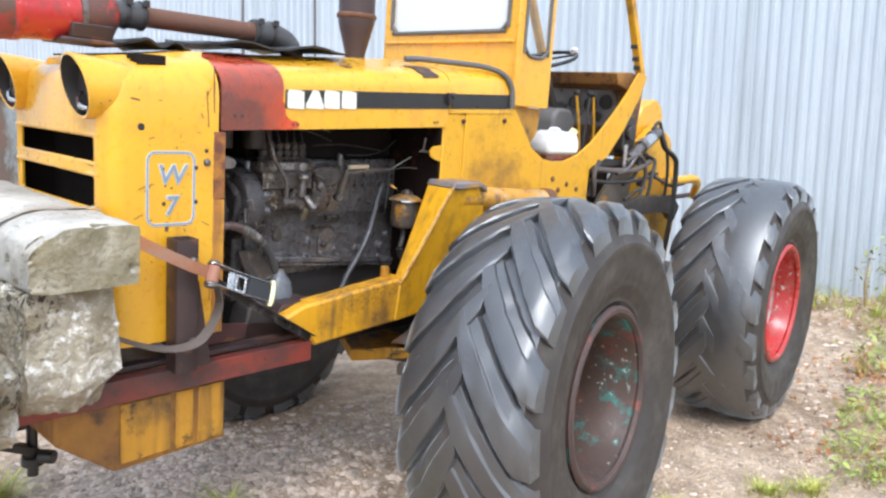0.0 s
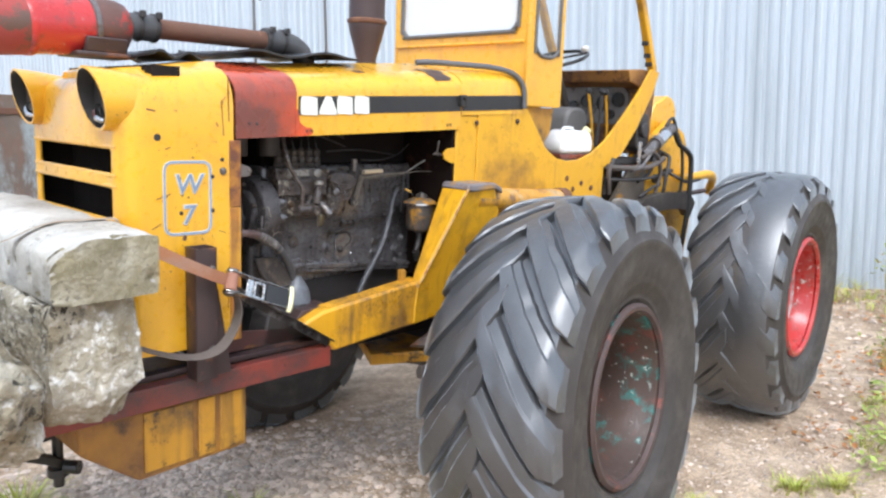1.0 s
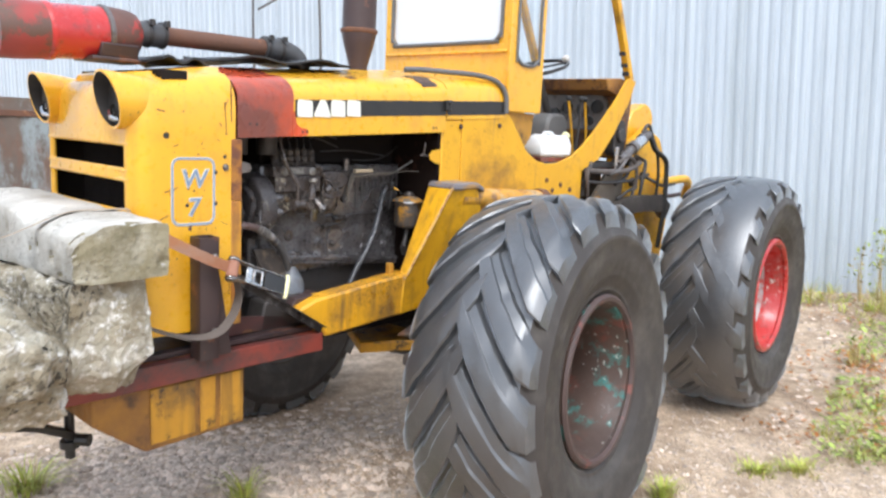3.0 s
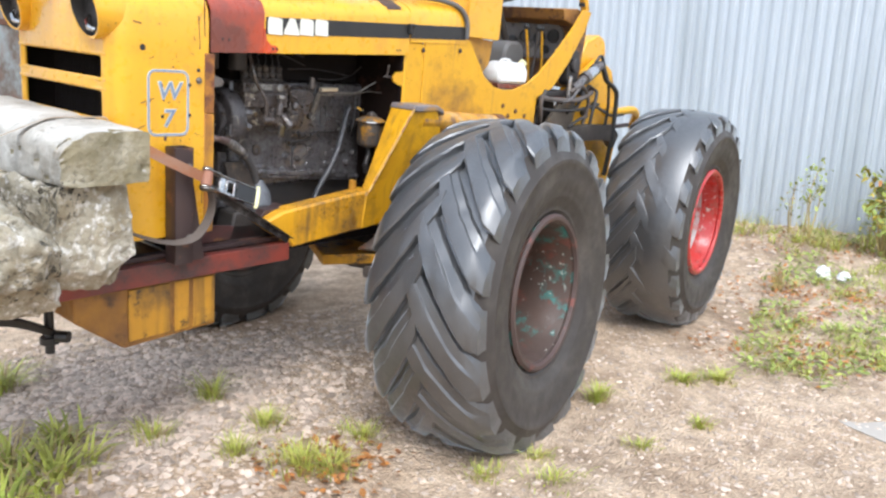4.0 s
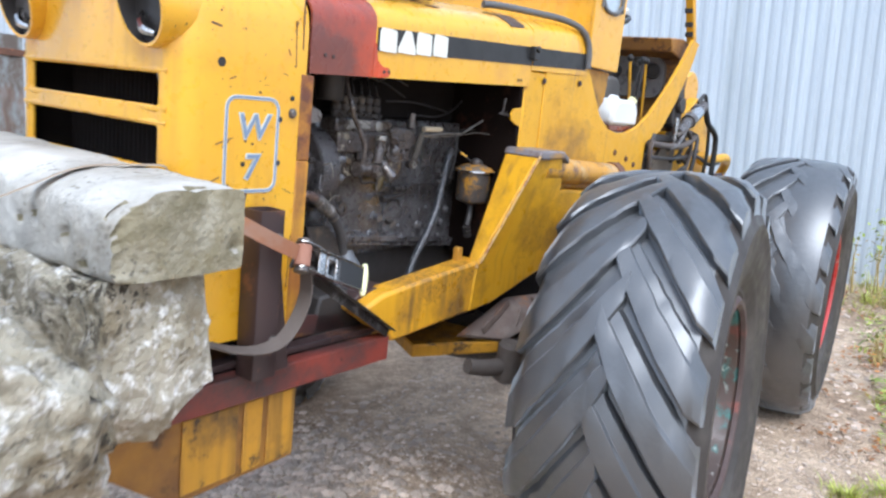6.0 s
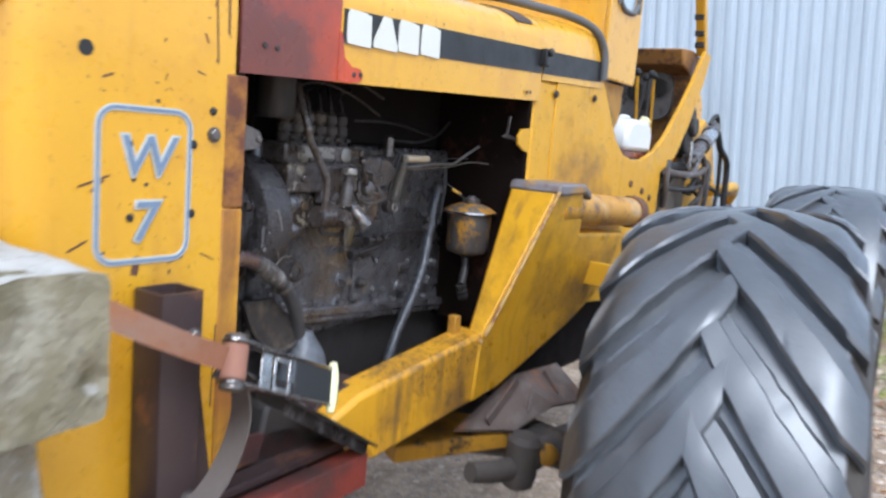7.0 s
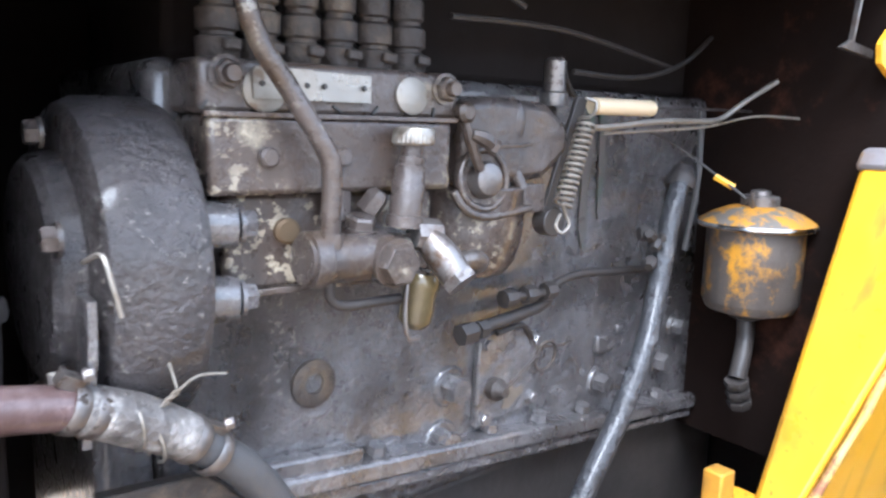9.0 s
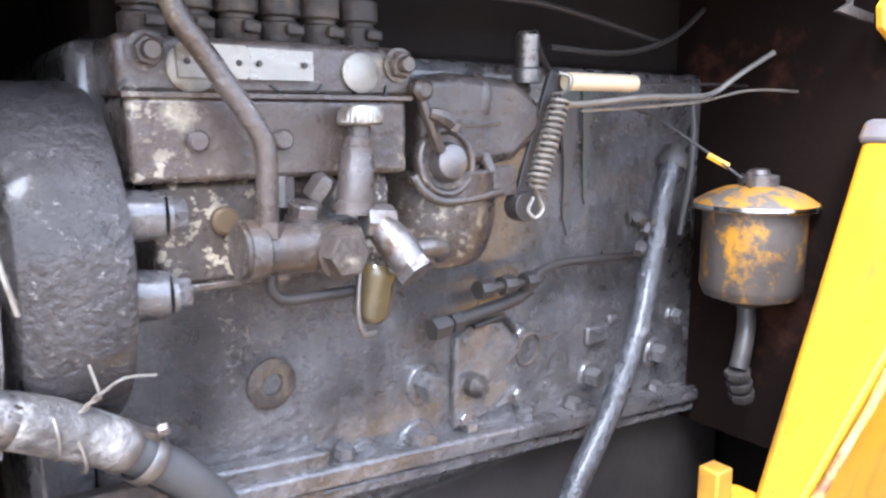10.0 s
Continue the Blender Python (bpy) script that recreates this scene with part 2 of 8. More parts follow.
M_PALE_GLASS.node_tree.nodes["Principled BSDF"].inputs["Transmission Weight"].default_value = 0.45
M_SEAL = surface("grey rubber seal", (0.10, 0.10, 0.10), (0.14, 0.135, 0.13), rough=0.6, bump=0.1)
M_CONCRETE = surface("old concrete", (0.49, 0.46, 0.405), (0.39, 0.355, 0.30), patch=(0.29, 0.255, 0.20), patch_scale=4.2, patch_at=0.60, soft=0.10, stain=(0.64, 0.61, 0.55), stain_scale=3.0,
                     stain_at=0.60, fleck=(0.16, 0.135, 0.10), fleck_scale=60, fleck_at=0.60, rough=0.9, bump=0.8, grain=60, depth=0.010, tone=5, lump=14)
M_AGGREGATE = surface("broken concrete with aggregate", (0.56, 0.505, 0.40), (0.40, 0.345, 0.24), patch=(0.86, 0.82, 0.75), patch_scale=30, patch_at=0.57, soft=0.05, stain=(0.22, 0.165, 0.085),
                      stain_scale=4.5, stain_at=0.57, fleck=(0.07, 0.055, 0.035), fleck_scale=42, fleck_at=0.55, rough=0.85, bump=1.0, grain=50, depth=0.018, tone=7, lump=24)


# ---- tools for shapes ----
class Geo:
    """Collects points and faces of one mesh."""

    offset = (0.0, 0.0, 0.0)

    def __init__(self):
        self.v, self.f = [], []
        self.shift = Geo.offset

    def add(self, pts, faces):
        k = len(self.v)
        self.v += [tuple(p) for p in pts]
        self.f += [tuple(k + i for i in f) for f in faces]
        return self

    def box(self, x0, x1, y0, y1, z0, z1):
        p = [(x, y, z) for z in (z0, z1) for y in (y0, y1) for x in (x0, x1)]
        return self.add(p, [(0, 2, 3, 1), (4, 5, 7, 6), (0, 1, 5, 4), (2, 6, 7, 3), (0, 4, 6, 2), (1, 3, 7, 5)])

    def obox(self, m, sx, sy, sz):
        """A box of that size round the origin of the pose m."""
        k = len(self.v)
        self.box(-sx / 2, sx / 2, -sy / 2, sy / 2, -sz / 2, sz / 2)
        self.v[k:] = [tuple(m @ Vector(p)) for p in self.v[k:]]
        return self

    def prism(self, poly, axis, a, b):
        """A flat outline, pushed from a to b along an axis. The outline is in the other two axes, in their order."""
        def at(p, h):
            return {"x": (h, p[0], p[1]), "y": (p[0], h, p[1]), "z": (p[0], p[1], h)}[axis]
        n = len(poly)
        pts = [at(p, a) for p in poly] + [at(p, b) for p in poly]
        faces = [tuple(range(n - 1, -1, -1)), tuple(range(n, 2 * n))]
        faces += [(i, (i + 1) % n, n + (i + 1) % n, n + i) for i in range(n)]
        return self.add(pts, faces)

    def lathe(self, profile, origin, axis, seg=24, close=False, start=0.0):
        """Rings of (radius, height) round an axis through the origin."""
        w = Vector(axis).normalized()
        u = w.orthogonal().normalized()
        s = w.cross(u)
        o = Vector(origin)
        pts, faces, n = [], [], len(profile)
        for r, h in profile:
            for i in range(seg):
                a = 2 * math.pi * i / seg + start
                pts.append(o + w * h + (u * math.cos(a) + s * math.sin(a)) * r)
        for j in range(n - 1):
            for i in range(seg):
                k = (i + 1) % seg
                faces.append((j * seg + i, j * seg + k, (j + 1) * seg + k, (j + 1) * seg + i))
        if not close:
            faces.append(tuple(range(seg - 1, -1, -1)))
            faces.append(tuple((n - 1) * seg + i for i in range(seg)))
        else:
            for i in range(seg):
                k = (i + 1) % seg
                faces.append(((n - 1) * seg + i, (n - 1) * seg + k, k, i))
        return self.add(pts, faces)

    def cyl(self, p0, p1, r0, r1=None, seg=20):
        p0, p1 = Vector(p0), Vector(p1)
        r1 = r0 if r1 is None else r1
        return self.lathe([(r0, 0), (r1, (p1 - p0).length)], p0, p1 - p0, seg)

    def hexbolt(self, p, axis, r=0.012, h=0.01, washer=True):
        w = Vector(axis).normalized()
        if washer:
            self.lathe([(r * 1.25, 0), (r * 1.25, h * 0.25)], p, axis, 16)
        self.lathe([(r, h * 0.2), (r, h * 0.85), (r * 0.85, h)], p, axis, 6)
        return self

    def tube(self, pts, r, seg=12, smooth=6, flat=None):
        """A pipe along a smooth line through the points. r: one radius or one a point. flat: (half width, half thickness, up) for a band."""
        P = [Vector(p) for p in pts]
        R = list(r) if isinstance(r, (list, tuple)) else [r] * len(P)
        line, rad = [], []
        for i in range(len(P) - 1):
            a, b, c, d = P[max(i - 1, 0)], P[i], P[i + 1], P[min(i + 2, len(P) - 1)]
            for k in range(smooth):
                t = k / smooth
                line.append(0.5 * (2 * b + (c - a) * t + (2 * a - 5 * b + 4 * c - d) * t * t + (3 * b - a - 3 * c + d) * t ** 3))
                rad.append(R[i] + (R[i + 1] - R[i]) * t)
        line.append(P[-1])
        rad.append(R[-1])
        n = len(line)
        up = None
        pts2, faces = [], []
        for i in range(n):
            w = (line[min(i + 1, n - 1)] - line[max(i - 1, 0)]).normalized()
            if flat:
                u = Vector(flat[2])
                s = w.cross(u).normalized()
                u = s.cross(w)
                hw, ht = flat[0], flat[1]
                pts2 += [line[i] + s * ht * a + u * hw * b for a, b in ((-1, -1), (1, -1), (1, 1), (-1, 1))]
                continue
            u = w.orthogonal().normalized() if up is None else (up - w * up.dot(w)).normalized()
            up = u
            s = w.cross(u)
            for k in range(seg):
                a = 2 * math.pi * k / seg
                pts2.append(line[i] + (u * math.cos(a) + s * math.sin(a)) * rad[i])
        q = 4 if flat else seg
        for i in range(n - 1):
            for k in range(q):
                j = (k + 1) % q
                faces.append((i * q + k, i * q + j, (i + 1) * q + j, (i + 1) * q + k))
        faces.append(tuple(range(q - 1, -1, -1)))
        faces.append(tuple((n - 1) * q + k for k in range(q)))
        return self.add(pts2, faces)

    def mesh(self, name, sharp=38):
        me = bpy.data.meshes.new(name)
        me.from_pydata([tuple(a + b for a, b in zip(p, self.shift)) for p in self.v], [], self.f)
        bm = bmesh.new()
        bm.from_mesh(me)
        bmesh.ops.recalc_face_normals(bm, faces=bm.faces)
        lim = radians(sharp)
        for f in bm.faces:
            f.smooth = True
        for e in bm.edges:
            e.smooth = len(e.link_faces) == 2 and e.calc_face_angle(0) < lim
        bm.to_mesh(me)
        bm.free()
        return me


def part(name, geo, material, parent=None, label="", bevel=0.0, sharp=38):
    """One mesh object, under a thing or a part, in the coordinates of its thing."""
    me = geo if isinstance(geo, bpy.types.Mesh) else geo.mesh(name, sharp)
    if not me.materials:
        me.materials.append(material)
    ob = new(name, me)
    if parent is not None:
        ob.parent = parent
    if bevel:
        b = ob.modifiers.new("edges", "BEVEL")
        b.width, b.segments, b.limit_method, b.angle_limit = bevel, 2, "ANGLE", radians(35)
        b.use_clamp_overlap = True
    if label:
        tagged(ob, label)
    return ob


def thing(name, m=None, label="", category="", group="", kind=""):
    e = new(name)
    e.empty_display_size = 0.1
    e.matrix_basis = m or Matrix.Identity(4)
    return tagged(e, label, category, group, kind)


def arc(cx, cz, r, a0, a1, n):
    return [(cx + r * math.cos(radians(a0 + (a1 - a0) * i / n)), cz + r * math.sin(radians(a0 + (a1 - a0) * i / n))) for i in range(n + 1)]


def rounded(x0, x1, z0, z1, r, n=4):
    out = []
    for cx, cz, a in ((x1 - r, z1 - r, 0), (x0 + r, z1 - r, 90), (x0 + r, z0 + r, 180), (x1 - r, z0 + r, 270)):
        out += [(cx + r * math.cos(radians(a + 90 * i / n)), cz + r * math.sin(radians(a + 90 * i / n))) for i in range(n + 1)]
    return out

# ---- ground, barn wall and fence ----
def ground_z(x, y):
    z = 0.018 * noise.noise(Vector((x * 1.3, y * 1.3, 0))) + 0.008 * noise.noise(Vector((x * 6, y * 6, 4)))
    z += 0.05 * math.exp(-((x - 1.2) ** 2 / 1.2 + (y - 2.9) ** 2 / 0.8))
    z -= 0.055 * math.exp(-((x - 2.5) ** 2 + (y - 1.5) ** 2) / 0.45)
    bank = min(max((x - 6.6) / 2.2, 0), 1)
    z += 0.14 * bank * bank * (3 - 2 * bank) + 0.05 * bank * noise.noise(Vector((x * 1.7, y * 1.7, 9)))
    return z


def spaced(a, b, n, far):
    core = [a + (b - a) * i / n for i in range(n + 1)]
    out = [far * (k / 8) ** 2.2 for k in range(1, 9)]
    return [a - o for o in reversed(out)] + core + [b + o for o in out]


def build_ground():
    xs, ys = spaced(-1.5, 10.0, 190, 380), spaced(-1.5, 6.5, 140, 380)
    nx = len(xs)
    v = [(x, y, ground_z(x, y)) for y in ys for x in xs]
    f = [(j * nx + i, j * nx + i + 1, (j + 1) * nx + i + 1, (j + 1) * nx + i) for j in range(len(ys) - 1) for i in range(nx - 1)]
    g = Geo()
    g.v, g.f = v, f
    return g


def ground_material():
    m, n, l = nodes_of("sandy gravel soil")
    b = n["Principled BSDF"]
    tc = n.new("ShaderNodeTexCoord")

    def tex(kind, scale, **kw):
        t = n.new(kind)
        t.inputs["Scale"].default_value = scale
        for k, v in kw.items():
            t.inputs[k.replace("_", " ")].default_value = v
        l.new(tc.outputs["Object"], t.inputs["Vector"])
        return t

    def ramp(fac, stops):
        r = n.new("ShaderNodeValToRGB")
        r.color_ramp.elements[0].position, r.color_ramp.elements[0].color = stops[0][0], (*stops[0][1], 1)
        r.color_ramp.elements[1].position, r.color_ramp.elements[1].color = stops[-1][0], (*stops[-1][1], 1)
        for p, c in stops[1:-1]:
            e = r.color_ramp.elements.new(p)
            e.color = (*c, 1)
        l.new(fac, r.inputs["Fac"])
        return r.outputs["Color"]

    def blend(a, c, fac, mode="MIX"):
        x = n.new("ShaderNodeMix")
        x.data_type, x.blend_type = "RGBA", mode
        l.new(a, x.inputs["A"])
        l.new(c, x.inputs["B"])
        if isinstance(fac, float):
            x.inputs["Factor"].default_value = fac
        else:
            l.new(fac, x.inputs["Factor"])
        return x.outputs["Result"]

    big = tex("ShaderNodeTexNoise", 0.9, Detail=6.0, Roughness=0.6)
    mid = tex("ShaderNodeTexNoise", 5.0, Detail=8.0, Roughness=0.7)
    cells = tex("ShaderNodeTexVoronoi", 55.0, Randomness=1.0)
    cells2 = tex("ShaderNodeTexVoronoi", 24.0, Randomness=1.0)
    soil = ramp(big.outputs["Fac"], [(0.34, (0.40, 0.300, 0.213)), (0.48, (0.54, 0.425, 0.315)), (0.68, (0.66, 0.54, 0.42))])
    soil = blend(soil, ramp(mid.outputs["Fac"], [(0.32, (0.45, 0.40, 0.35)), (0.6, (1.08, 1.06, 1.02))]), 0.8, "MULTIPLY")
    stones = ramp(cells.outputs["Color"], [(0.1, (0.6, 0.56, 0.51)), (0.5, (0.92, 0.88, 0.82)), (0.9, (1.3, 1.25, 1.18))])
    soil = blend(soil, stones, 0.40, "MULTIPLY")
    stones2 = ramp(cells2.outputs["Color"], [(0.15, (0.7, 0.66, 0.62)), (0.85, (1.25, 1.22, 1.2))])
    soil = blend(soil, stones2, 0.4, "MULTIPLY")
    l.new(soil, b.inputs["Base Color"])
    b.inputs["Roughness"].default_value = 0.85
    h = n.new("ShaderNodeMath")
    h.operation = "ADD"
    l.new(cells.outputs["Distance"], h.inputs[0])
    l.new(mid.outputs["Fac"], h.inputs[1])
    bp = n.new("ShaderNodeBump")
    bp.inputs["Strength"].default_value = 0.7
    bp.inputs["Distance"].default_value = 0.02
    l.new(h.outputs[0], bp.inputs["Height"])
    l.new(bp.outputs["Normal"], b.inputs["Normal"])
    return m


M_GROUND = ground_material()
ground = tagged(part("ground", build_ground(), M_GROUND), "sandy gravel yard with bare earth", "ground", kind="structure")

M_ZINC = surface("galvanised sheet", (0.50, 0.545, 0.585), (0.44, 0.485, 0.53), stain=(0.38, 0.42, 0.445), stain_scale=0.8, stain_at=0.62, rough=0.5, metal=0.15, bump=0.05,
                 streak=(3, 3, 0.25), grain=40, vary=0.08)
M_FENCE = surface("rusting painted sheet", (0.15, 0.11, 0.085), (0.11, 0.09, 0.075), patch=(0.27, 0.30, 0.30), patch_scale=3.2, patch_at=0.53, soft=0.06, stain=(0.18, 0.095, 0.06), stain_scale=5,
                  stain_at=0.63, rough=0.75, bump=0.3, streak=(1, 1, 0.5))
WALL_A, WALL_B = Vector((9.7, -0.25, 0)), Vector((3.9, 21.0, 0))   # the wall's foot
WALL_U = (WALL_B - WALL_A).normalized()
WALL_N = Vector((WALL_U.y, -WALL_U.x, 0))
if WALL_N.x > 0:
    WALL_N = -WALL_N
wall = thing("wall_barn", label="tall barn wall of pale galvanised corrugated sheets", category="wall", kind="structure")
core = Geo()
L = (WALL_B - WALL_A).length
p = [WALL_A - WALL_N * 0.05, WALL_B - WALL_N * 0.05, WALL_B - WALL_N * 0.2, WALL_A - WALL_N * 0.2]
core.prism([(q.x, q.y) for q in p], "z", -0.1, 6.0)
part("wall_core", core, M_DARK, wall)
RIB = 0.116
sheet_w = RIB * 7
rng = random.Random(4)
for i in range(int(L / sheet_w)):
    g = Geo()
    top, front = [], []
    n_pts = 7 * 8
    lift = 0.004 * (i % 2)
    for k in range(n_pts + 1):
        s = i * sheet_w + sheet_w * k / n_pts
        ph = (k % 8) / 8
        d = 0.014 * (1 if ph < 0.34 else (1 - (ph - 0.34) / 0.14 if ph < 0.48 else (0 if ph < 0.86 else (ph - 0.86) / 0.14)))
        front.append(WALL_A + WALL_U * s + WALL_N * (d + lift))
    z0, z1 = 0.02 + rng.uniform(0, 0.03), 5.9
    zs = [z0, 1.2, 2.4, 3.6, 4.8, z1]
    pts = [(q.x + rng.uniform(-1, 1) * 0.0015, q.y, z) for z in zs for q in front]
    w = n_pts + 1
    faces = [(j * w + k, j * w + k + 1, (j + 1) * w + k + 1, (j + 1) * w + k) for j in range(len(zs) - 1) for k in range(n_pts)]
    g.add(pts, faces)
    o = part("corrugated_sheet", g, M_ZINC, wall, sharp=25)
    sol = o.modifiers.new("gauge", "SOLIDIFY")
    sol.thickness, sol.offset = 0.0012, 0

fence = thing("fence_sheet_metal", label="rusty sheet metal fence with peeling pale blue paint", category="fence", kind="structure")
for i in range(5):
    x0 = 0.2 + i * 1.02
    g = Geo()
    outline = []
    for k in range(11):
        outline.append((x0 + k * 0.1, 7.9 + 0.25 * (x0 + k * 0.1 - 1) * 0.3 + (0.02 if k % 2 else 0)))
    back = [(a, b + 0.006) for a, b in reversed(outline)]
    g.prism(outline + back, "z", -0.05, 2.36 - 0.05 * i + rng.uniform(-0.02, 0.02))
    part("fence_sheet", g, M_FENCE, fence)
g = Geo()
g.obox(pose(2.7, 8.05, 2.1, 0, 0, 4.3), 5.2, 0.06, 0.06)
g.obox(pose(2.7, 8.05, 0.9, 0, 0, 4.3), 5.2, 0.06, 0.06)
part("fence_rail", g, M_RUST, fence, bevel=0.004)

# ---- the wheel loader ----
LEAN_M = pose(0, 2.265, 1.40, 4.0, 0, 0) @ pose(0, -2.265, -1.40)   # it leans towards its near side
loader = thing("wheel_loader", LEAN_M, "old yellow wheel loader with open engine bay and worn paint", "loader")
YC, YN, YF = 2.667, 2.265, 3.069   # centre line, near side, far side


# wheels
def tyre_geo(worn=False):
    g = Geo()
    prof = [(0.37, 0.215), (0.40, 0.238), (0.412, 0.250), (0.422, 0.249), (0.428, 0.254), (0.46, 0.275), (0.468, 0.282), (0.480, 0.282), (0.486, 0.286), (0.54, 0.302), (0.585, 0.305), (0.592, 0.311), (0.606, 0.310), (0.612, 0.302), (0.655, 0.285), (0.688, 0.258), (0.700, 0.20), (0.708, 0.10), (0.711, 0.0)]
    near = [(r, h) for r, h in prof[:-4]] + [(0.718, 0.250), (0.733, 0.20), (0.739, 0.10), (0.728, 0.02)] if worn else prof
    full = [(r, -h) for r, h in near] + [(r, h) for r, h in reversed(prof[:-1])]
    seg = 72
    n = len(full)
    pts, faces = [], []
    for r, h in full:
        for i in range(seg):
            a = 2 * math.pi * i / seg
            pts.append((r * math.cos(a), h, r * math.sin(a)))
    for j in range(n - 1):
        for i in range(seg):
            k = (i + 1) % seg
            faces.append((j * seg + i, j * seg + k, (j + 1) * seg + k, (j + 1) * seg + i))
    g.add(pts, faces)
    return g


def lug_geo(lugs=20, seed=5):
    """Broad slanting tread bars, in two staggered rows whose points lead upwards at the front."""
    g = Geo()
    S = 14
    wear = random.Random(seed)
    for side in (-1, 1):
        for i in range(lugs):
            a0 = 2 * math.pi * (i + (0.5 if side > 0 else 0.0)) / lugs + wear.uniform(-0.014, 0.014)
            fat, low = wear.uniform(0.93, 1.07), wear.uniform(0.0, 0.008)
            chip = [(wear.uniform(0.1, 0.9), wear.uniform(0.05, 0.12), wear.uniform(0.004, 0.012), wear.choice((-1, 1))) for _ in range(3)]
            pts, faces = [], []
            for k in range(S + 1):
                s = k / S
                y = side * (-0.030 + s * 0.323)
                ay = abs(y)
                base = 0.705 if ay < 0.10 else (0.705 - 0.012 * (ay - 0.10) / 0.12 if ay < 0.22 else 0.693 - 0.055 * (ay - 0.22) / 0.075)
                top = 0.743 - 0.010 * (ay / 0.2) ** 2 if ay < 0.24 else 0.729 - 0.034 * (ay - 0.24) / 0.05
                lag = -(0.64 * s - 0.08 * s * s)
                wid = (0.158 + 0.030 * s) * fat * (1 - 0.30 * max(0, s - 0.86) / 0.14) * (0.80 + 0.20 * min(1, s / 0.12))
                a = a0 + lag
                bite = sum(d * c * max(0, 1 - abs(s - at) / w) for at, w, d, c in chip if c > 0)
                bite2 = sum(d * max(0, 1 - abs(s - at) / w) for at, w, d, c in chip if c < 0)
                for rr, off in ((base - 0.02, -wid * 0.53 + bite2), (base + 0.004, -wid * 0.52 + bite2), (top - 0.006, -wid * 0.50 + bite2), (top, -wid * 0.44 + bite2),
                                (top + 0.001, -0.1 * wid), (top - 0.001, wid * 0.20 - bite), (top - 0.010, wid * 0.25 - bite), (top - 0.014, wid * 0.55 - bite), (base - 0.006, wid * 0.74)):
                    q3 = Vector((a * 9, y * 14, off * 40 + side * 5))
                    b = a + (off + 0.006 * noise.noise(q3)) / 0.72
                    rr -= low + 0.004 * noise.noise(q3 + Vector((7, 0, 0))) + 0.003 * noise.noise(q3 * 2.7)
                    pts.append((-rr * math.cos(b), y + 0.004 * noise.noise(q3 + Vector((0, 9, 0))), rr * math.sin(b)))
            for k in range(S):
                for q in range(9):
                    r = (q + 1) % 9
                    faces.append((k * 9 + q, k * 9 + r, (k + 1) * 9 + r, (k + 1) * 9 + q))
            faces.append(tuple(range(9)))
            faces.append(tuple(S * 9 + q for q in range(8, -1, -1)))
            g.add(pts, faces)
    return g


def squash(g, cz):
    """The tyre rests flat on the ground."""
    out = []
    for x, y, z in g.v:
        low = -cz + 0.004
        if z < low + 0.05:
            z2 = low + (0.05 * math.exp((z - low - 0.05) / 0.05)) * (0.25 if z < low else 1.0) if z < low + 0.05 else z
            y *= 1 + 0.25 * max(0, min(1, (low + 0.05 - z) / 0.15)) * 0.35
            z = z2
        out.append((x, y, z))
    g.v = out
    return g


def fitted(g, spin, outer):
    """The drawn profile brought to the tyre's own size, and turned on its axle."""
    k = (outer - 0.345) / (0.743 - 0.37)
    out = []
    for x, y, z in g.v:
        r = math.hypot(x, z)
        q = (0.345 + (r - 0.37) * k) / r
        out.append((q * (x * math.cos(spin) - z * math.sin(spin)), y * 0.945, q * (x * math.sin(spin) + z * math.cos(spin))))
    g.v = out
    return g


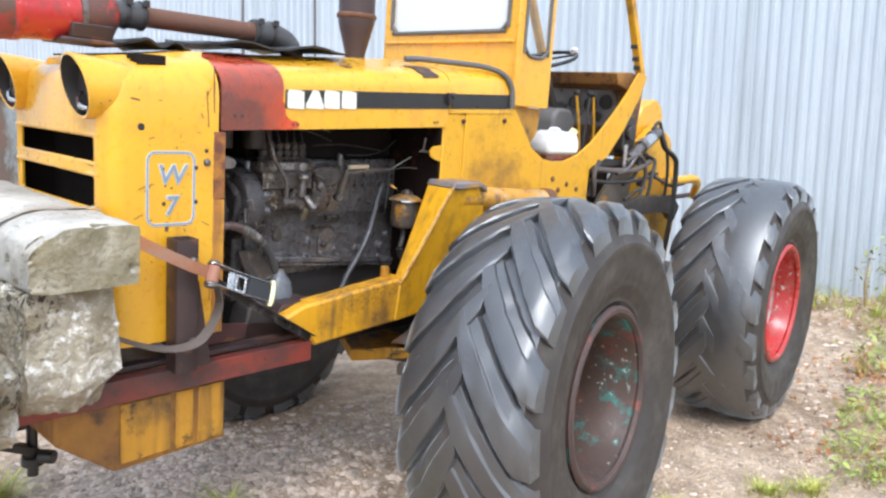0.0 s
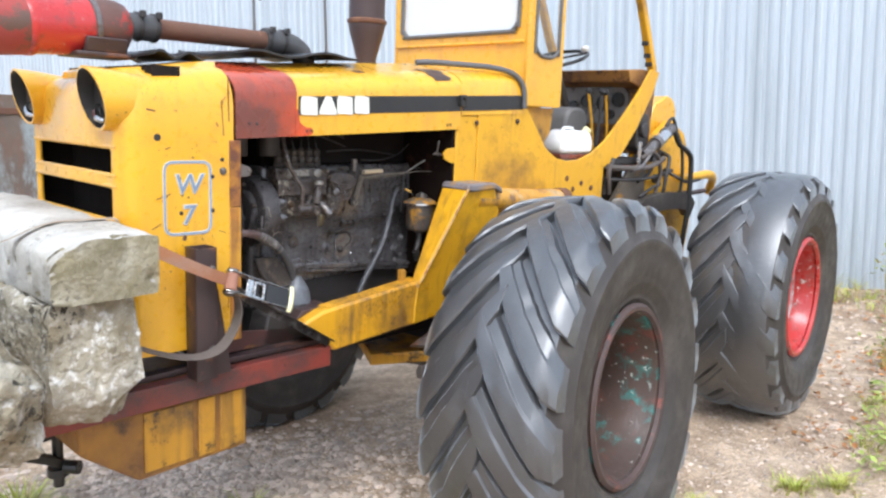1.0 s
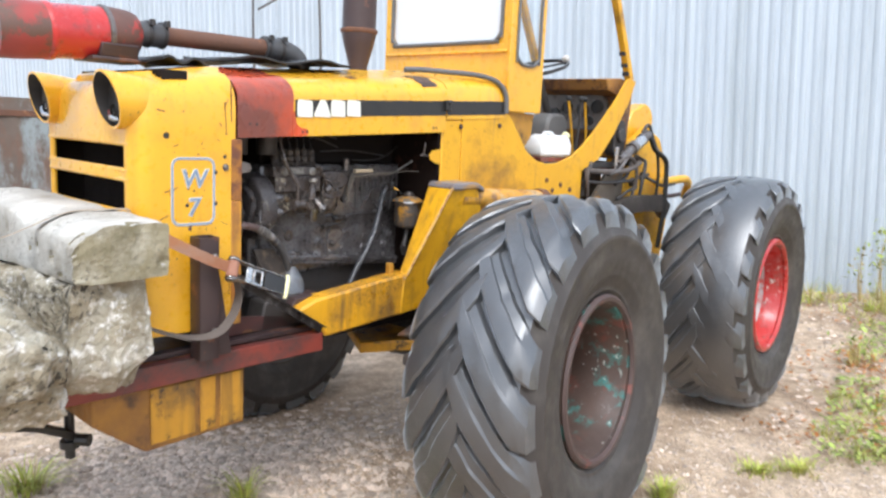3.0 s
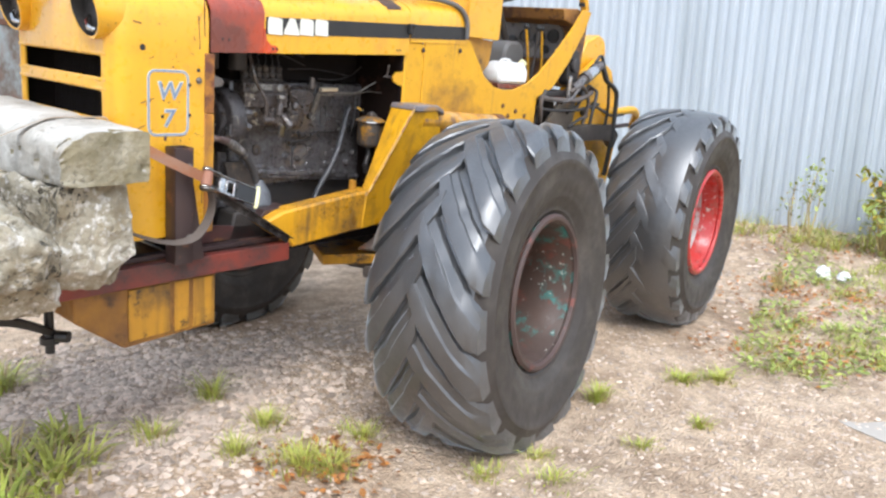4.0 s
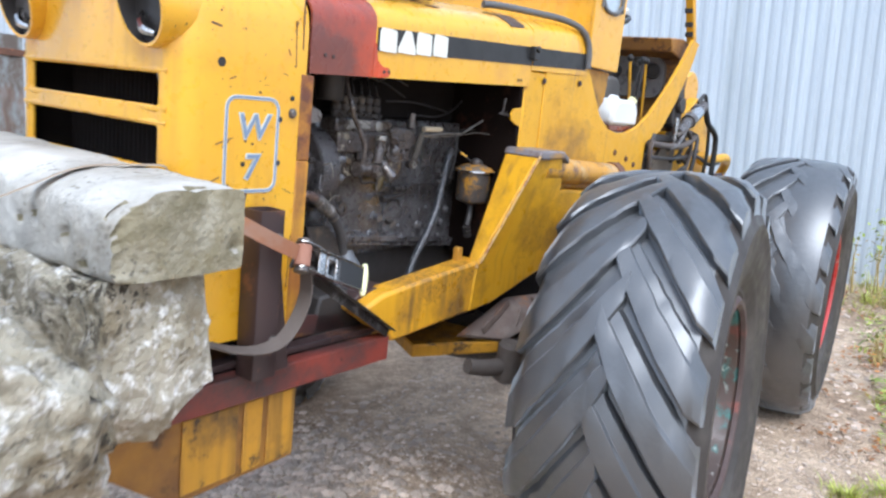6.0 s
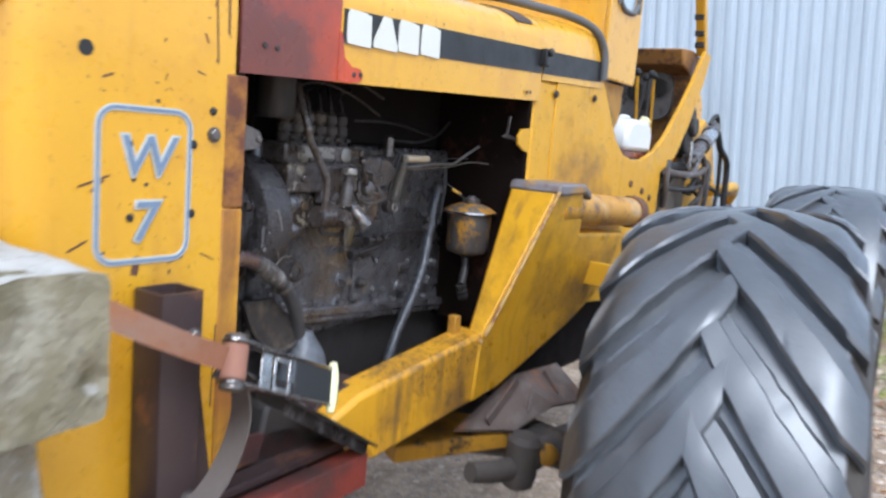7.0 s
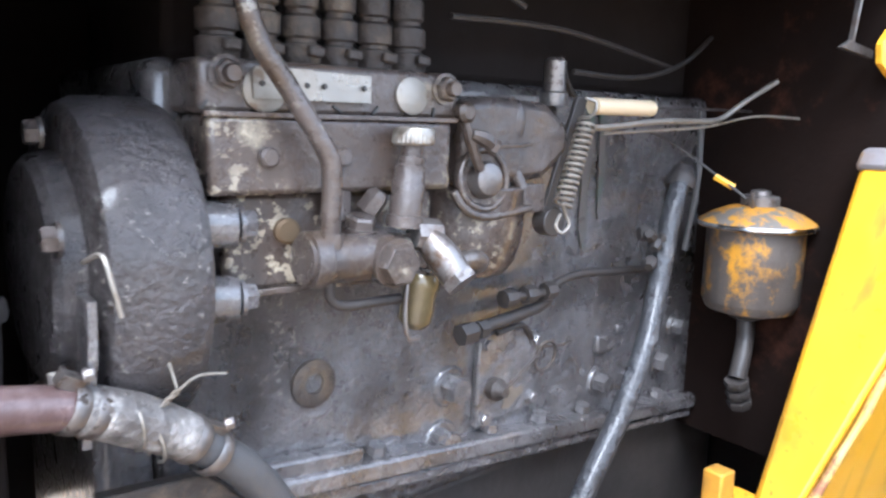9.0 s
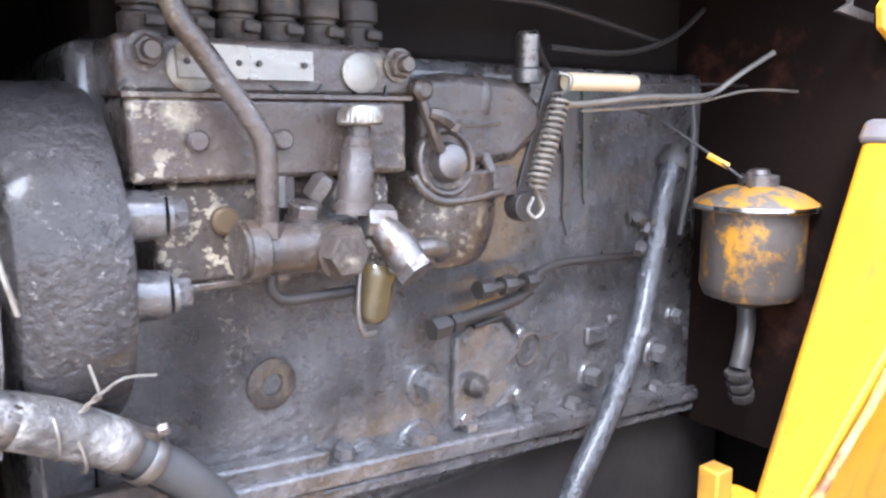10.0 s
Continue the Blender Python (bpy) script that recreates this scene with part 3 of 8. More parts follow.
def wheel(m, cz, outer, rim_mat, lip_mat, disc_mat, inset, label, spin=0.0, worn=False):
    hub = Geo()
    reach = 1.0 if inset > 0 else 0.3
    hub.lathe([(r, h * reach) for r, h in ((0.13, 0.02), (0.13, -0.03), (0.10, -0.05), (0.085, -0.12), (0.06, -0.135))], (0, inset, 0), (0, 1, 0), 24)
    w = part("wheel", hub, disc_mat, loader, label)
    w.matrix_parent_inverse = LEAN_M.inverted()
    w.matrix_basis = m
    for i in range(8):
        a = 2 * math.pi * i / 8
        g = Geo()
        g.hexbolt((0.17 * math.cos(a), inset - 0.012, 0.17 * math.sin(a)), (0, -1, 0), 0.016, 0.02)
        part("wheel_nut", g, M_RUST, w)
    ty = part("tyre", squash(fitted(tyre_geo(worn), spin, outer), cz), M_RUBBER_DULL, w, "dusty black tractor tyre sidewall")
    ty.data.materials.append(M_RUBBER)
    for pl in ty.data.polygons:
        if math.hypot(pl.center.x, pl.center.z) > 0.72 * outer / 0.78 and abs(pl.center.y) < 0.262:
            pl.material_index = 1
    part("tread", squash(fitted(lug_geo(seed=5 + int(spin * 10)), spin, outer), cz), M_RUBBER, w, "wet black chevron tread bars", bevel=0.004)
    rim = Geo()
    rim.lathe([(0.360, -0.236), (0.375, -0.228), (0.367, -0.212), (0.348, -0.207), (0.330, -0.15), (0.314, -0.10), (0.314, 0.10), (0.360, 0.232), (0.342, 0.21), (0.300, 0.09),
               (0.300, -0.095), (0.317, -0.15), (0.335, -0.22)], (0, 0, 0), (0, 1, 0), 64, close=True)
    part("rim", rim, rim_mat, w, "painted steel rim")
    lip = Geo()
    lip.lathe([(0.363, -0.250), (0.377, -0.238), (0.363, -0.236), (0.338, -0.232), (0.348, -0.248)], (0, 0, 0), (0, 1, 0), 64, close=True)
    part("rim_lip", lip, lip_mat, w, "rusty rim lip")
    ridge = Geo()
    ridge.lathe([(0.331, -0.165), (0.320, -0.160), (0.318, -0.150), (0.327, -0.145)], (0, 0, 0), (0, 1, 0), 64, close=True)
    part("rim_ridge", ridge, lip_mat, w, "raised ridge inside the rim")
    disc = Geo()
    disc.lathe([(0.302, inset - 0.03), (0.295, inset - 0.005), (0.25, inset + 0.01), (0.15, inset - 0.01), (0.11, inset - 0.01), (0.11, inset), (0.16, inset + 0.005), (0.25, inset + 0.025),
                (0.30, inset + 0.01)], (0, 0, 0), (0, 1, 0), 48, close=True)
    part("rim_disc", disc, disc_mat, w)
    return w


REAR_Z, FRONT_Z = 0.660, 0.742
wheel(pose(2.560, 1.655, REAR_Z, 0, 0, 7.6), REAR_Z + 0.058, 0.803, M_RIM_OLD, M_RIM_LIP, M_RIM_OLD, 0.08, "rear wheel with old turquoise and red rim paint", 0.10)
wheel(pose(4.823, 1.749, FRONT_Z, 2.5, 0, 4.5), FRONT_Z, 0.768, M_REDBRIGHT, M_REDBRIGHT, M_WHITE_RIM, -0.08, "front wheel with bright red rim and pale disc", 0.0, True)
wheel(pose(2.60, 4.02, REAR_Z + 0.05, 0, 0, 186.2), REAR_Z + 0.05, 0.78, M_RIM_OLD, M_RIM_LIP, M_RIM_OLD, 0.06, "rear wheel with old rim paint", 0.2)
wheel(pose(4.80, 4.00, FRONT_Z, 0, 0, 180), FRONT_Z, 0.768, M_REDBRIGHT, M_REDBRIGHT, M_WHITE_RIM, -0.08, "front wheel with bright red rim and pale disc", 0.3)


# front cowl: side sheets, rounded corners, grille openings
def build_cowl():
    half = YC - YN
    plan = []
    for k in range(8):
        plan.append((1.345 - k * 0.04, -half))
    for a in range(0, 91, 10):
        plan.append((1.035 - 0.075 * math.sin(radians(a)), -half + 0.075 - 0.075 * math.cos(radians(a))))
    front = [-0.30, -0.26, -0.18, -0.09, 0.0]
    plan += [(0.957 + 0.02 * (y / 0.33) ** 2 - 0.008, y) for y in front]
    plan += [(x, -y) for x, y in reversed(plan[:-1])]
    n = len(plan)
    zs = [0.98, 1.10, 1.26, 1.305, 1.42, 1.455, 1.49, 1.535, 1.567, 1.60, 1.658, 1.69, 1.80, 1.845, 1.88, 1.905, 1.922, 1.932]
    g = Geo()
    pts = []
    for z in zs:
        t = max(0, (z - 1.80) / 0.132)
        inset = 0.12 * (1 - math.sqrt(max(0, 1 - t * t)))
        for x, y in plan:
            k = 1 - inset / half
            xx = x + (inset * 0.6 * max(0, (1.10 - x) / 0.15) if x < 1.10 else 0)
            pts.append((xx, YC + y * k, z - 0.055 * t * max(0, min(1, (1.32 - x) / 0.36))))
    f = []
    for j in range(len(zs) - 1):
        zc = (zs[j] + zs[j + 1]) / 2
        for i in range(n - 1):
            yc = (plan[i][1] + plan[i + 1][1]) / 2
            xc = (plan[i][0] + plan[i + 1][0]) / 2
            if xc < 1.0 and abs(yc) < 0.325 and (1.567 < zc < 1.658 or 1.42 < zc < 1.535):
                continue
            f.append((j * n + i, j * n + i + 1, (j + 1) * n + i + 1, (j + 1) * n + i))
    k = len(pts)
    top = [(x + 0.02 + 0.05 * max(0, (1.05 - x) / 0.1), YC + y * 0.62, 1.953 - 0.055 * max(0, min(1, (1.32 - x) / 0.36))) for x, y in plan]
    pts += top
    j = len(zs) - 1
    f += [(j * n + i, j * n + i + 1, k + i + 1, k + i) for i in range(n - 1)]
    f.append(tuple(range(k, k + n)))
    g.add(pts, f)
    return g


cowl = part("cowl", build_cowl(), M_YELLOW, loader, "yellow sheet metal radiator cowl with two grille openings")
# inner skin: dirt plus the shade inside the cowl, put into the colour
cowl.data.materials.append(M_SHADE_DARK)
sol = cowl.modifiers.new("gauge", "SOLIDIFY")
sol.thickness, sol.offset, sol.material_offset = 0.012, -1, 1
# side flange along the cowl's rear edge
g = Geo()
g.box(1.328, 1.372, YN - 0.003, YN + 0.03, 0.98, 1.455)
part("cowl_edge", g, surface("rusty flange", (0.60, 0.27, 0.022), (0.38, 0.13, 0.03), patch=(0.70, 0.35, 0.02), patch_scale=6, patch_at=0.50, soft=0.10, stain=(0.10, 0.045, 0.03), stain_scale=9, stain_at=0.62, drip=(0.20, 0.08, 0.035), drip_at=0.58, rough=0.6, bump=0.3), cowl, "rust-edged flange", bevel=0.003)
g = Geo()
g.box(1.328, 1.372, YN - 0.003, YN + 0.03, 1.457, 1.686)
part("cowl_edge", g, surface("heavily rusted flange", (0.24, 0.075, 0.030), (0.085, 0.036, 0.024), patch=(0.56, 0.24, 0.022), patch_scale=7, patch_at=0.575, soft=0.10, rough=0.65, bump=0.4, tone=5), cowl, "dark rusted upper end of the flange", bevel=0.003)
# raised lips round the grille openings
for z0, z1 in ((1.567, 1.658), (1.42, 1.535)):
    g = Geo()
    line = rounded(-0.322, 0.322, z0, z1, 0.018, 4)
    g.tube([(0.951 + 0.02 * (y / 0.33) ** 2, YC + y, z) for y, z in line + line[:1]], 0.0085, 8, 3)
    part("grille_lip", g, M_YELLOW, cowl, "rolled lip of the grille opening")
# radiator behind the grille, blackened so that the openings read as deep shade
g = Geo()
fins = []
for i in range(31):
    y = YN + 0.06 + i * 0.0223
    fins += [(1.10, y), (1.092, y + 0.004), (1.092, y + 0.010), (1.10, y + 0.014)]
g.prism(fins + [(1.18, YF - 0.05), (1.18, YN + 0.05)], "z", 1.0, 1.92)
part("radiator", g, M_SHADE_DARK, loader, "dark radiator core behind the grille")
# lamp pods
for side, name in ((-1, "near"), (1, "far")):
    yc = YC + side * 0.305
    g = Geo()
    seg, rows = 28, 8
    pts, f = [], []
    for j in range(rows):
        s = j / (rows - 1)
        for i in range(seg):
            a = 2 * math.pi * i / seg
            r = 0.098 * (1 - 0.45 * s ** 2)
            x = 0.912 - 0.022 * math.sin(a) + s * (0.30 + 0.022 * math.sin(a))
            pts.append((x, yc + r * math.cos(a) * 0.95 - side * 0.0 + side * 0.012 * s, 1.805 + r * math.sin(a) - 0.01 * s))
    for j in range(rows - 1):
        for i in range(seg):
            k = (i + 1) % seg
            f.append((j * seg + i, j * seg + k, (j + 1) * seg + k, (j + 1) * seg + i))
    g.add(pts, f)
    pod = part("headlamp_pod", g, M_YELLOW, cowl, "hooded yellow headlamp pod")
    # the pod's inner skin is given a dark colour
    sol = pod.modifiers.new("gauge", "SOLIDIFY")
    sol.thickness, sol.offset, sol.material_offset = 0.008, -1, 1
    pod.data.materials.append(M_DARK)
    g = Geo()
    g.lathe([(0.088, 0.0), (0.084, 0.012), (0.078, 0.0), (0.06, 0.045), (0.03, 0.062), (0.012, 0.066)], (0.955, yc, 1.80), (1, 0, 0), 28)
    part("headlamp", g, M_STEEL if side > 0 else M_DARK, pod, "chrome headlamp" if side > 0 else "empty dark lamp bowl")
    g = Geo()
    g.tube([(0.945, yc - 0.02, 1.738), (0.935, yc + 0.005, 1.745), (0.94, yc + 0.03, 1.765), (0.955, yc + 0.04, 1.785)], [0.008, 0.013, 0.012, 0.009], 8)
    part("bulb_holder", g, M_CHROME, pod, "bright loose bulb holder")
g = Geo()
g.tube([(0.975, 2.385, 1.72), (0.985, 2.38, 1.66), (1.0, 2.36, 1.59)], 0.012, 8)
part("stay", g, M_STEEL, cowl, "bare steel stay")


# hood: the side sheet, the rounded shoulder and the top
def hood_sheet(x0, x1, z_low, z_top, name, mat, label, rise=0.048, proud=0.0, climb=0.078):
    """z_low and z_top at x = 1.35; the lower edge rises a little along the hood, the top more."""
    half = YC - YN + proud
    prof = [(-half, z_low), (-half, z_low + 0.08), (-half, z_top - 0.120)]
    for a in range(10, 91, 10):
        prof.append((-half + 0.16 * (1 - math.cos(radians(a))), z_top - 0.120 + 0.085 * math.sin(radians(a))))
    prof += [(-0.12, z_top - 0.005), (0.0, z_top)]
    prof += [(-y, z) for y, z in reversed(prof[:-1])]
    n = len(prof)
    g = Geo()
    steps = 10
    pts = [(x0 + (x1 - x0) * k / steps, YC + y, z + (rise if z < z_low + 0.1 else climb) * (x0 + (x1 - x0) * k / steps - 1.35) + proud) for k in range(steps + 1) for y, z in prof]
    f = [(k * n + i, k * n + i + 1, (k + 1) * n + i + 1, (k + 1) * n + i) for k in range(steps) for i in range(n - 1)]
    g.add(pts, f)
    o = part(name, g, mat, loader, label)
    # underside blackened for dirt and for the shade under the hood
    o.data.materials.append(M_SHADE_DARK)
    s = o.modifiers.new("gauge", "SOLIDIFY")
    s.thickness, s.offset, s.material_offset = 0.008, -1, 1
    return o


hood = hood_sheet(1.60, 2.49, 1.690, 1.953, "hood", M_YELLOW, "yellow engine hood with black stripe")
hood_patch = hood_sheet(1.352, 1.602, 1.688, 1.955, "hood_front", M_PATCH, "red primer hood section", proud=0.003)
hood_rear = hood_sheet(2.494, 2.955, 1.752, 1.955, "hood_rear", M_YELLOW, "yellow rear hood section")


def on_side(x, z, out=0.0):
    return (x, YN - out, z)


def stripe(x0, x1, zl, zh, out, rise=0.052):
    g = Geo()
    xs = [x0 + (x1 - x0) * i / 4 for i in range(5)]
    lo = [(x, YN - out, zl + rise * (x - 1.6)) for x in xs]
    hi = [(x, YN - out, zh + rise * (x - 1.6)) for x in xs]
    back = [(x, YN + 0.002, z) for x, _, z in lo + hi]
    n = 5
    pts = lo + hi + back
    f = [(i, i + 1, n + i + 1, n + i) for i in range(4)]
    f += [(i, 2 * n + i, 2 * n + i + 1, i + 1) for i in range(4)] + [(n + i, n + i + 1, 3 * n + i + 1, 3 * n + i) for i in range(4)]
    f += [(0, n, 3 * n, 2 * n), (4, 2 * n + 4, 3 * n + 4, n + 4)]
    return g.add(pts, f)


part("stripe", stripe(1.612, 2.487, 1.779, 1.846, 0.0025), M_BLACK, hood, "black side stripe")
part("stripe", stripe(2.496, 2.935, 1.779, 1.846, 0.0025), M_BLACK, hood_rear, "black side stripe")
# the maker's mark: plain cream blocks
zc = 1.783


def mark(poly, x, z, s=0.058):
    g = Geo()
    g.prism([(x + a * s, z - 0.003 + b * s * 1.16) for a, b in poly], "y", YN - 0.005, YN - 0.001)
    return g


for i in range(4):
    x = 1.620 + i * 0.084
    poly = [(0.05, 0.0), (1.3, 0.0), (1.3, 0.22), (1.25, 0.95), (0.9, 1.0), (0.1, 1.0), (0.0, 0.8), (0.0, 0.2)] if i != 1 else [(0.0, 0.0), (1.4, 0.0), (1.4, 0.2), (0.95, 1.0), (0.5, 1.0), (0.0, 0.2)]
    part("mark_block", mark(poly, x, zc + 0.052 * (x - 1.6)), M_LETTER, hood, "cream block of the maker's mark")

# firewall post and side body with the dished step opening
g = Geo()
g.box(2.472, 2.62, YN + 0.006, YF - 0.006, 1.10, 1.812)
part("firewall", g, M_YELLOW_WORN, loader, "yellow bulkhead at the end of the engine bay", bevel=0.012)
side_poly = [(2.618, 1.10), (3.40, 1.03), (3.72, 1.20), (3.72, 1.55), (3.90, 1.62), (4.06, 1.78), (4.21, 1.98), (4.28, 2.12), (4.18, 2.13), (4.05, 1.985), (3.93, 1.873),
             (3.82, 1.780), (3.72, 1.702), (3.60, 1.635), (3.46, 1.597), (3.35, 1.593), (3.25, 1.610), (3.15, 1.665), (2.985, 1.85), (2.955, 1.855), (2.618, 1.84)]
g = Geo()
g.prism(side_poly, "y", YN + 0.004, YN + 0.022)
part("side_body", g, M_YELLOW_WORN, loader, "yellow side plate with a dished step opening", bevel=0.003)
g = Geo()
g.prism(side_poly, "y", YF - 0.02, YF - 0.002)
part("side_body", g, M_YELLOW_WORN, loader, "yellow far side plate", bevel=0.003)
g = Geo()
g.prism([(2.93, 1.863), (3.228, 1.863), (3.208, 1.735), (3.13, 1.655), (2.93, 1.78)], "y", YN + 0.026, YN + 0.036)
part("inner_panel", g, M_YELLOW_GRIMY, loader, "grimy yellow panel behind the step opening", bevel=0.002)
g = Geo()
g.box(2.618, 4.30, YN + 0.03, YF - 0.03, 1.08, 1.30)
g.box(3.15, 4.25, YN + 0.024, YF - 0.024, 1.56, 1.60)
part("floor_pan", g, M_DARK, loader, "dark operator floor", bevel=0.01)

# cab
def ring_plate(g, outer, inner, axis, a, b):
    """A plate with an opening: both outlines have the same number of points."""
    n = len(outer)

    def at(p, h):
        return {"x": (h, p[0], p[1]), "y": (p[0], h, p[1]), "z": (p[0], p[1], h)}[axis]
    pts = [at(p, h) for h in (a, b) for p in list(outer) + list(inner)]
    f = []
    for i in range(n):
        k = (i + 1) % n
        f += [(i, k, n + k, n + i), (2 * n + i, 3 * n + i, 3 * n + k, 2 * n + k), (i, 2 * n + i, 2 * n + k, k), (n + i, n + k, 3 * n + k, 3 * n + i)]
    return g.add(pts, f)


win = rounded(2.318, 3.140, 2.222, 2.95, 0.07)
wall_o = rounded(2.271, 3.185, 1.87, 3.05, 0.012)
g = Geo()
ring_plate(g, wall_o, win, "x", 2.94, 2.97)
rear_wall = part("cab_rear_wall", g, M_YELLOW, loader, "yellow cab rear wall with a large window", bevel=0.006)
g = Geo()
g.tube([(2.937, y, z) for y, z in win + win[:1]], 0.011, 8, 3)
part("window_seal", g, M_SEAL, rear_wall, "dark rubber window seal")
g = Geo()
g.prism(rounded(2.315, 3.143, 2.219, 2.953, 0.07), "x", 2.950, 2.956)
pane = part("window_pane", g, M_PALE_GLASS, rear_wall, "cab window glass, whitened in place of reflected sky")
pane.visible_shadow = False
g = Geo()
g.box(2.925, 2.939, 2.275, 3.18, 2.165, 2.18)
part("sill_rib", g, M_YELLOW, rear_wall, "pressed rib under the window", bevel=0.005)
win2 = rounded(2.995, 3.190, 2.11, 2.95, 0.07)
side_o = rounded(2.938, 3.236, 1.866, 3.05, 0.01)
for y0, y1 in ((2.256, 2.270), (3.186, 3.20)):
    g = Geo()
    ring_plate(g, side_o, win2, "y", y0, y1)
    sw = part("cab_side_wall", g, M_YELLOW, loader, "yellow cab side panel with a narrow window", bevel=0.004)
    g = Geo()
    g.tube([(x, y0 - 0.003, z) for x, z in win2 + win2[:1]], 0.009, 8, 3)
    part("window_seal", g, M_SEAL, sw, "dark rubber window seal")
    g = Geo()
    g.prism(rounded(2.992, 3.193, 2.107, 2.953, 0.07), "y", y0 + 0.004, y0 + 0.009)
    q = part("window_pane", g, M_GLASS, sw, "narrow side window glass")
    q.visible_shadow = False
g = Geo()
g.box(2.9, 4.05, 2.22, 3.24, 3.05, 3.10)
part("cab_roof", g, M_YELLOW, loader, "yellow cab roof", bevel=0.02)
for y in (2.31, 3.02):
    g = Geo()
    g.obox(look((4.025, y, 2.58), (4.250, y, 2.146)), 0.045, 0.05, 1.03)
    part("cab_pillar", g, M_YELLOW_WORN, loader, "leaning yellow cab pillar", bevel=0.008)
for i, z in enumerate((2.15, 2.20, 2.27)):
    g = Geo()
    g.box(4.205 - 0.50 * (z - 2.15), 4.228 - 0.50 * (z - 2.15), 2.29, 2.335, z, z + 0.028)
    part("door_hinge", g, M_DARK, loader, "dark door hinge knuckle", bevel=0.004)

# chassis beam with the raised arm bracket
beam = [(1.605, 0.985), (1.72, 1.030), (2.24, 1.085), (2.27, 1.085), (2.27, 0.895), (1.775, 0.857), (1.762, 0.880)]
g = Geo()
g.prism(beam, "y", YN - 0.025, YN + 0.07)
part("frame_beam", g, M_BEAM, loader, "heavy worn yellow frame beam", bevel=0.012)
bracket = [(2.205, 0.892), (2.222, 1.06), (2.243, 1.085), (2.42, 1.50), (2.60, 1.50), (2.66, 1.40), (2.68, 1.352), (3.08, 1.332), (3.08, 1.13), (2.80, 1.02), (2.35, 0.905)]
g = Geo()
g.prism(bracket, "y", 2.235, 2.292)
g.v = [(x, y - (0.100 * min(1, max(0, (z - 1.085) / 0.40)) if y < 2.25 else 0), z) for x, y, z in g.v]
part("arm_bracket", g, M_BRACKET, loader, "raised yellow arm bracket with chipped edges", bevel=0.010)
g = Geo()
g.box(2.842, 2.856, 2.075, 2.262, 1.165, 1.245)
part("mounting_tab", g, M_YELLOW_WORN, loader, "yellow steel mounting tab", bevel=0.003)
g = Geo()
g.cyl((2.52, 2.20, 1.435), (3.25, 2.20, 1.40), 0.052, seg=24)
part("cylinder", g, surface("scraped yellow barrel", (0.66, 0.33, 0.02), (0.52, 0.25, 0.03), patch=(0.20, 0.10, 0.05), patch_scale=12, patch_at=0.56, soft=0.06, stain=(0.55, 0.45, 0.30), stain_scale=9, stain_at=0.63, rough=0.45, bump=0.3), loader, "worn yellow hydraulic cylinder barrel")

# carrier frame for the ballast, red
g = Geo()
g.box(0.30, 1.755, 2.235, 2.285, 0.805, 0.885)
part("carrier_rail", g, M_RED, loader, "worn red steel carrier rail", bevel=0.004)
g = Geo()
g.box(0.30, 1.755, 3.05, 3.10, 0.805, 0.885)
part("carrier_rail", g, M_RED, loader, "worn red steel carrier rail", bevel=0.004)
g = Geo()
g.box(0.30, 0.36, 2.286, 3.049, 0.805, 0.885)
part("carrier_crossbar", g, M_RED, loader, "red carrier crossbar", bevel=0.004)
g = Geo()
g.box(0.78, 0.84, 2.286, 3.049, 0.805, 0.885)
part("carrier_crossbar", g, M_RED, loader, "red carrier crossbar", bevel=0.004)
g = Geo()
g.prism([(0.80, 0.80), (1.395, 0.80), (1.395, 0.57), (0.99, 0.555), (0.80, 0.70)], "y", 2.27, 3.06)
tank = part("tank", g, surface("rusty yellow box", (0.40, 0.185, 0.022), (0.15, 0.07, 0.03), patch=(0.05, 0.03, 0.022), patch_scale=9, patch_at=0.60, soft=0.08, rough=0.55, bump=0.3, tone=6), loader, "grimy yellow steel box under the carrier", bevel=0.008)
for x0, x1 in ((1.005, 1.180), (1.200, 1.265), (1.284, 1.385)):
    g = Geo()
    g.prism([(x0, 0.790), (x1, 0.790), (x1, 0.585), (x0, 0.580)], "y", 2.262, 2.269)
    part("tank_panel", g, M_YELLOW_GRIMY, tank, "yellow panel between rusty seams", bevel=0.006)
g = Geo()
ring_plate(g, rounded(1.155, 1.235, 2.185, 2.260, 0.008, 2), rounded(1.161, 1.229, 2.191, 2.254, 0.005, 2), "z", 0.886, 1.337)
post = part("post", g, M_BROWN, loader, "brown square tube post with open top")
for z in (1.265, 0.99):
    g = Geo()
    g.hexbolt((1.214, 2.185, z), (0, -1, 0), 0.0115, 0.010)
    part("post_bolt", g, M_STEEL, post, "plated hexagon bolt")

# exhaust and air cleaner
g = Geo()
g.lathe([(0.045, 0.0), (0.045, 0.05), (0.075, 0.16), (0.084, 0.20), (0.082, 0.24), (0.082, 0.9)], (2.272, YC, 1.99), (0, 0, 1), 28)
exh = part("exhaust_pipe", g, M_BROWN, loader, "brown rusted exhaust stack")
g = Geo()
g.lathe([(0.085, 0.205), (0.090, 0.210), (0.091, 0.222), (0.085, 0.227)], (2.272, YC, 1.99), (0, 0, 1), 28, close=True)
part("clamp_band", g, M_RUST, exh, "rusty clamp band")
AX = Vector((1, 0, 0.07)).normalized()
A0 = Vector((0.72, YC, 2.026))
g = Geo()
g.lathe([(0.0828, 0.0), (0.09522, 0.01), (0.09522, 0.10), (0.1002, 0.108), (0.1002, 0.128), (0.09522, 0.136), (0.09522, 0.305)], A0, AX, 36)
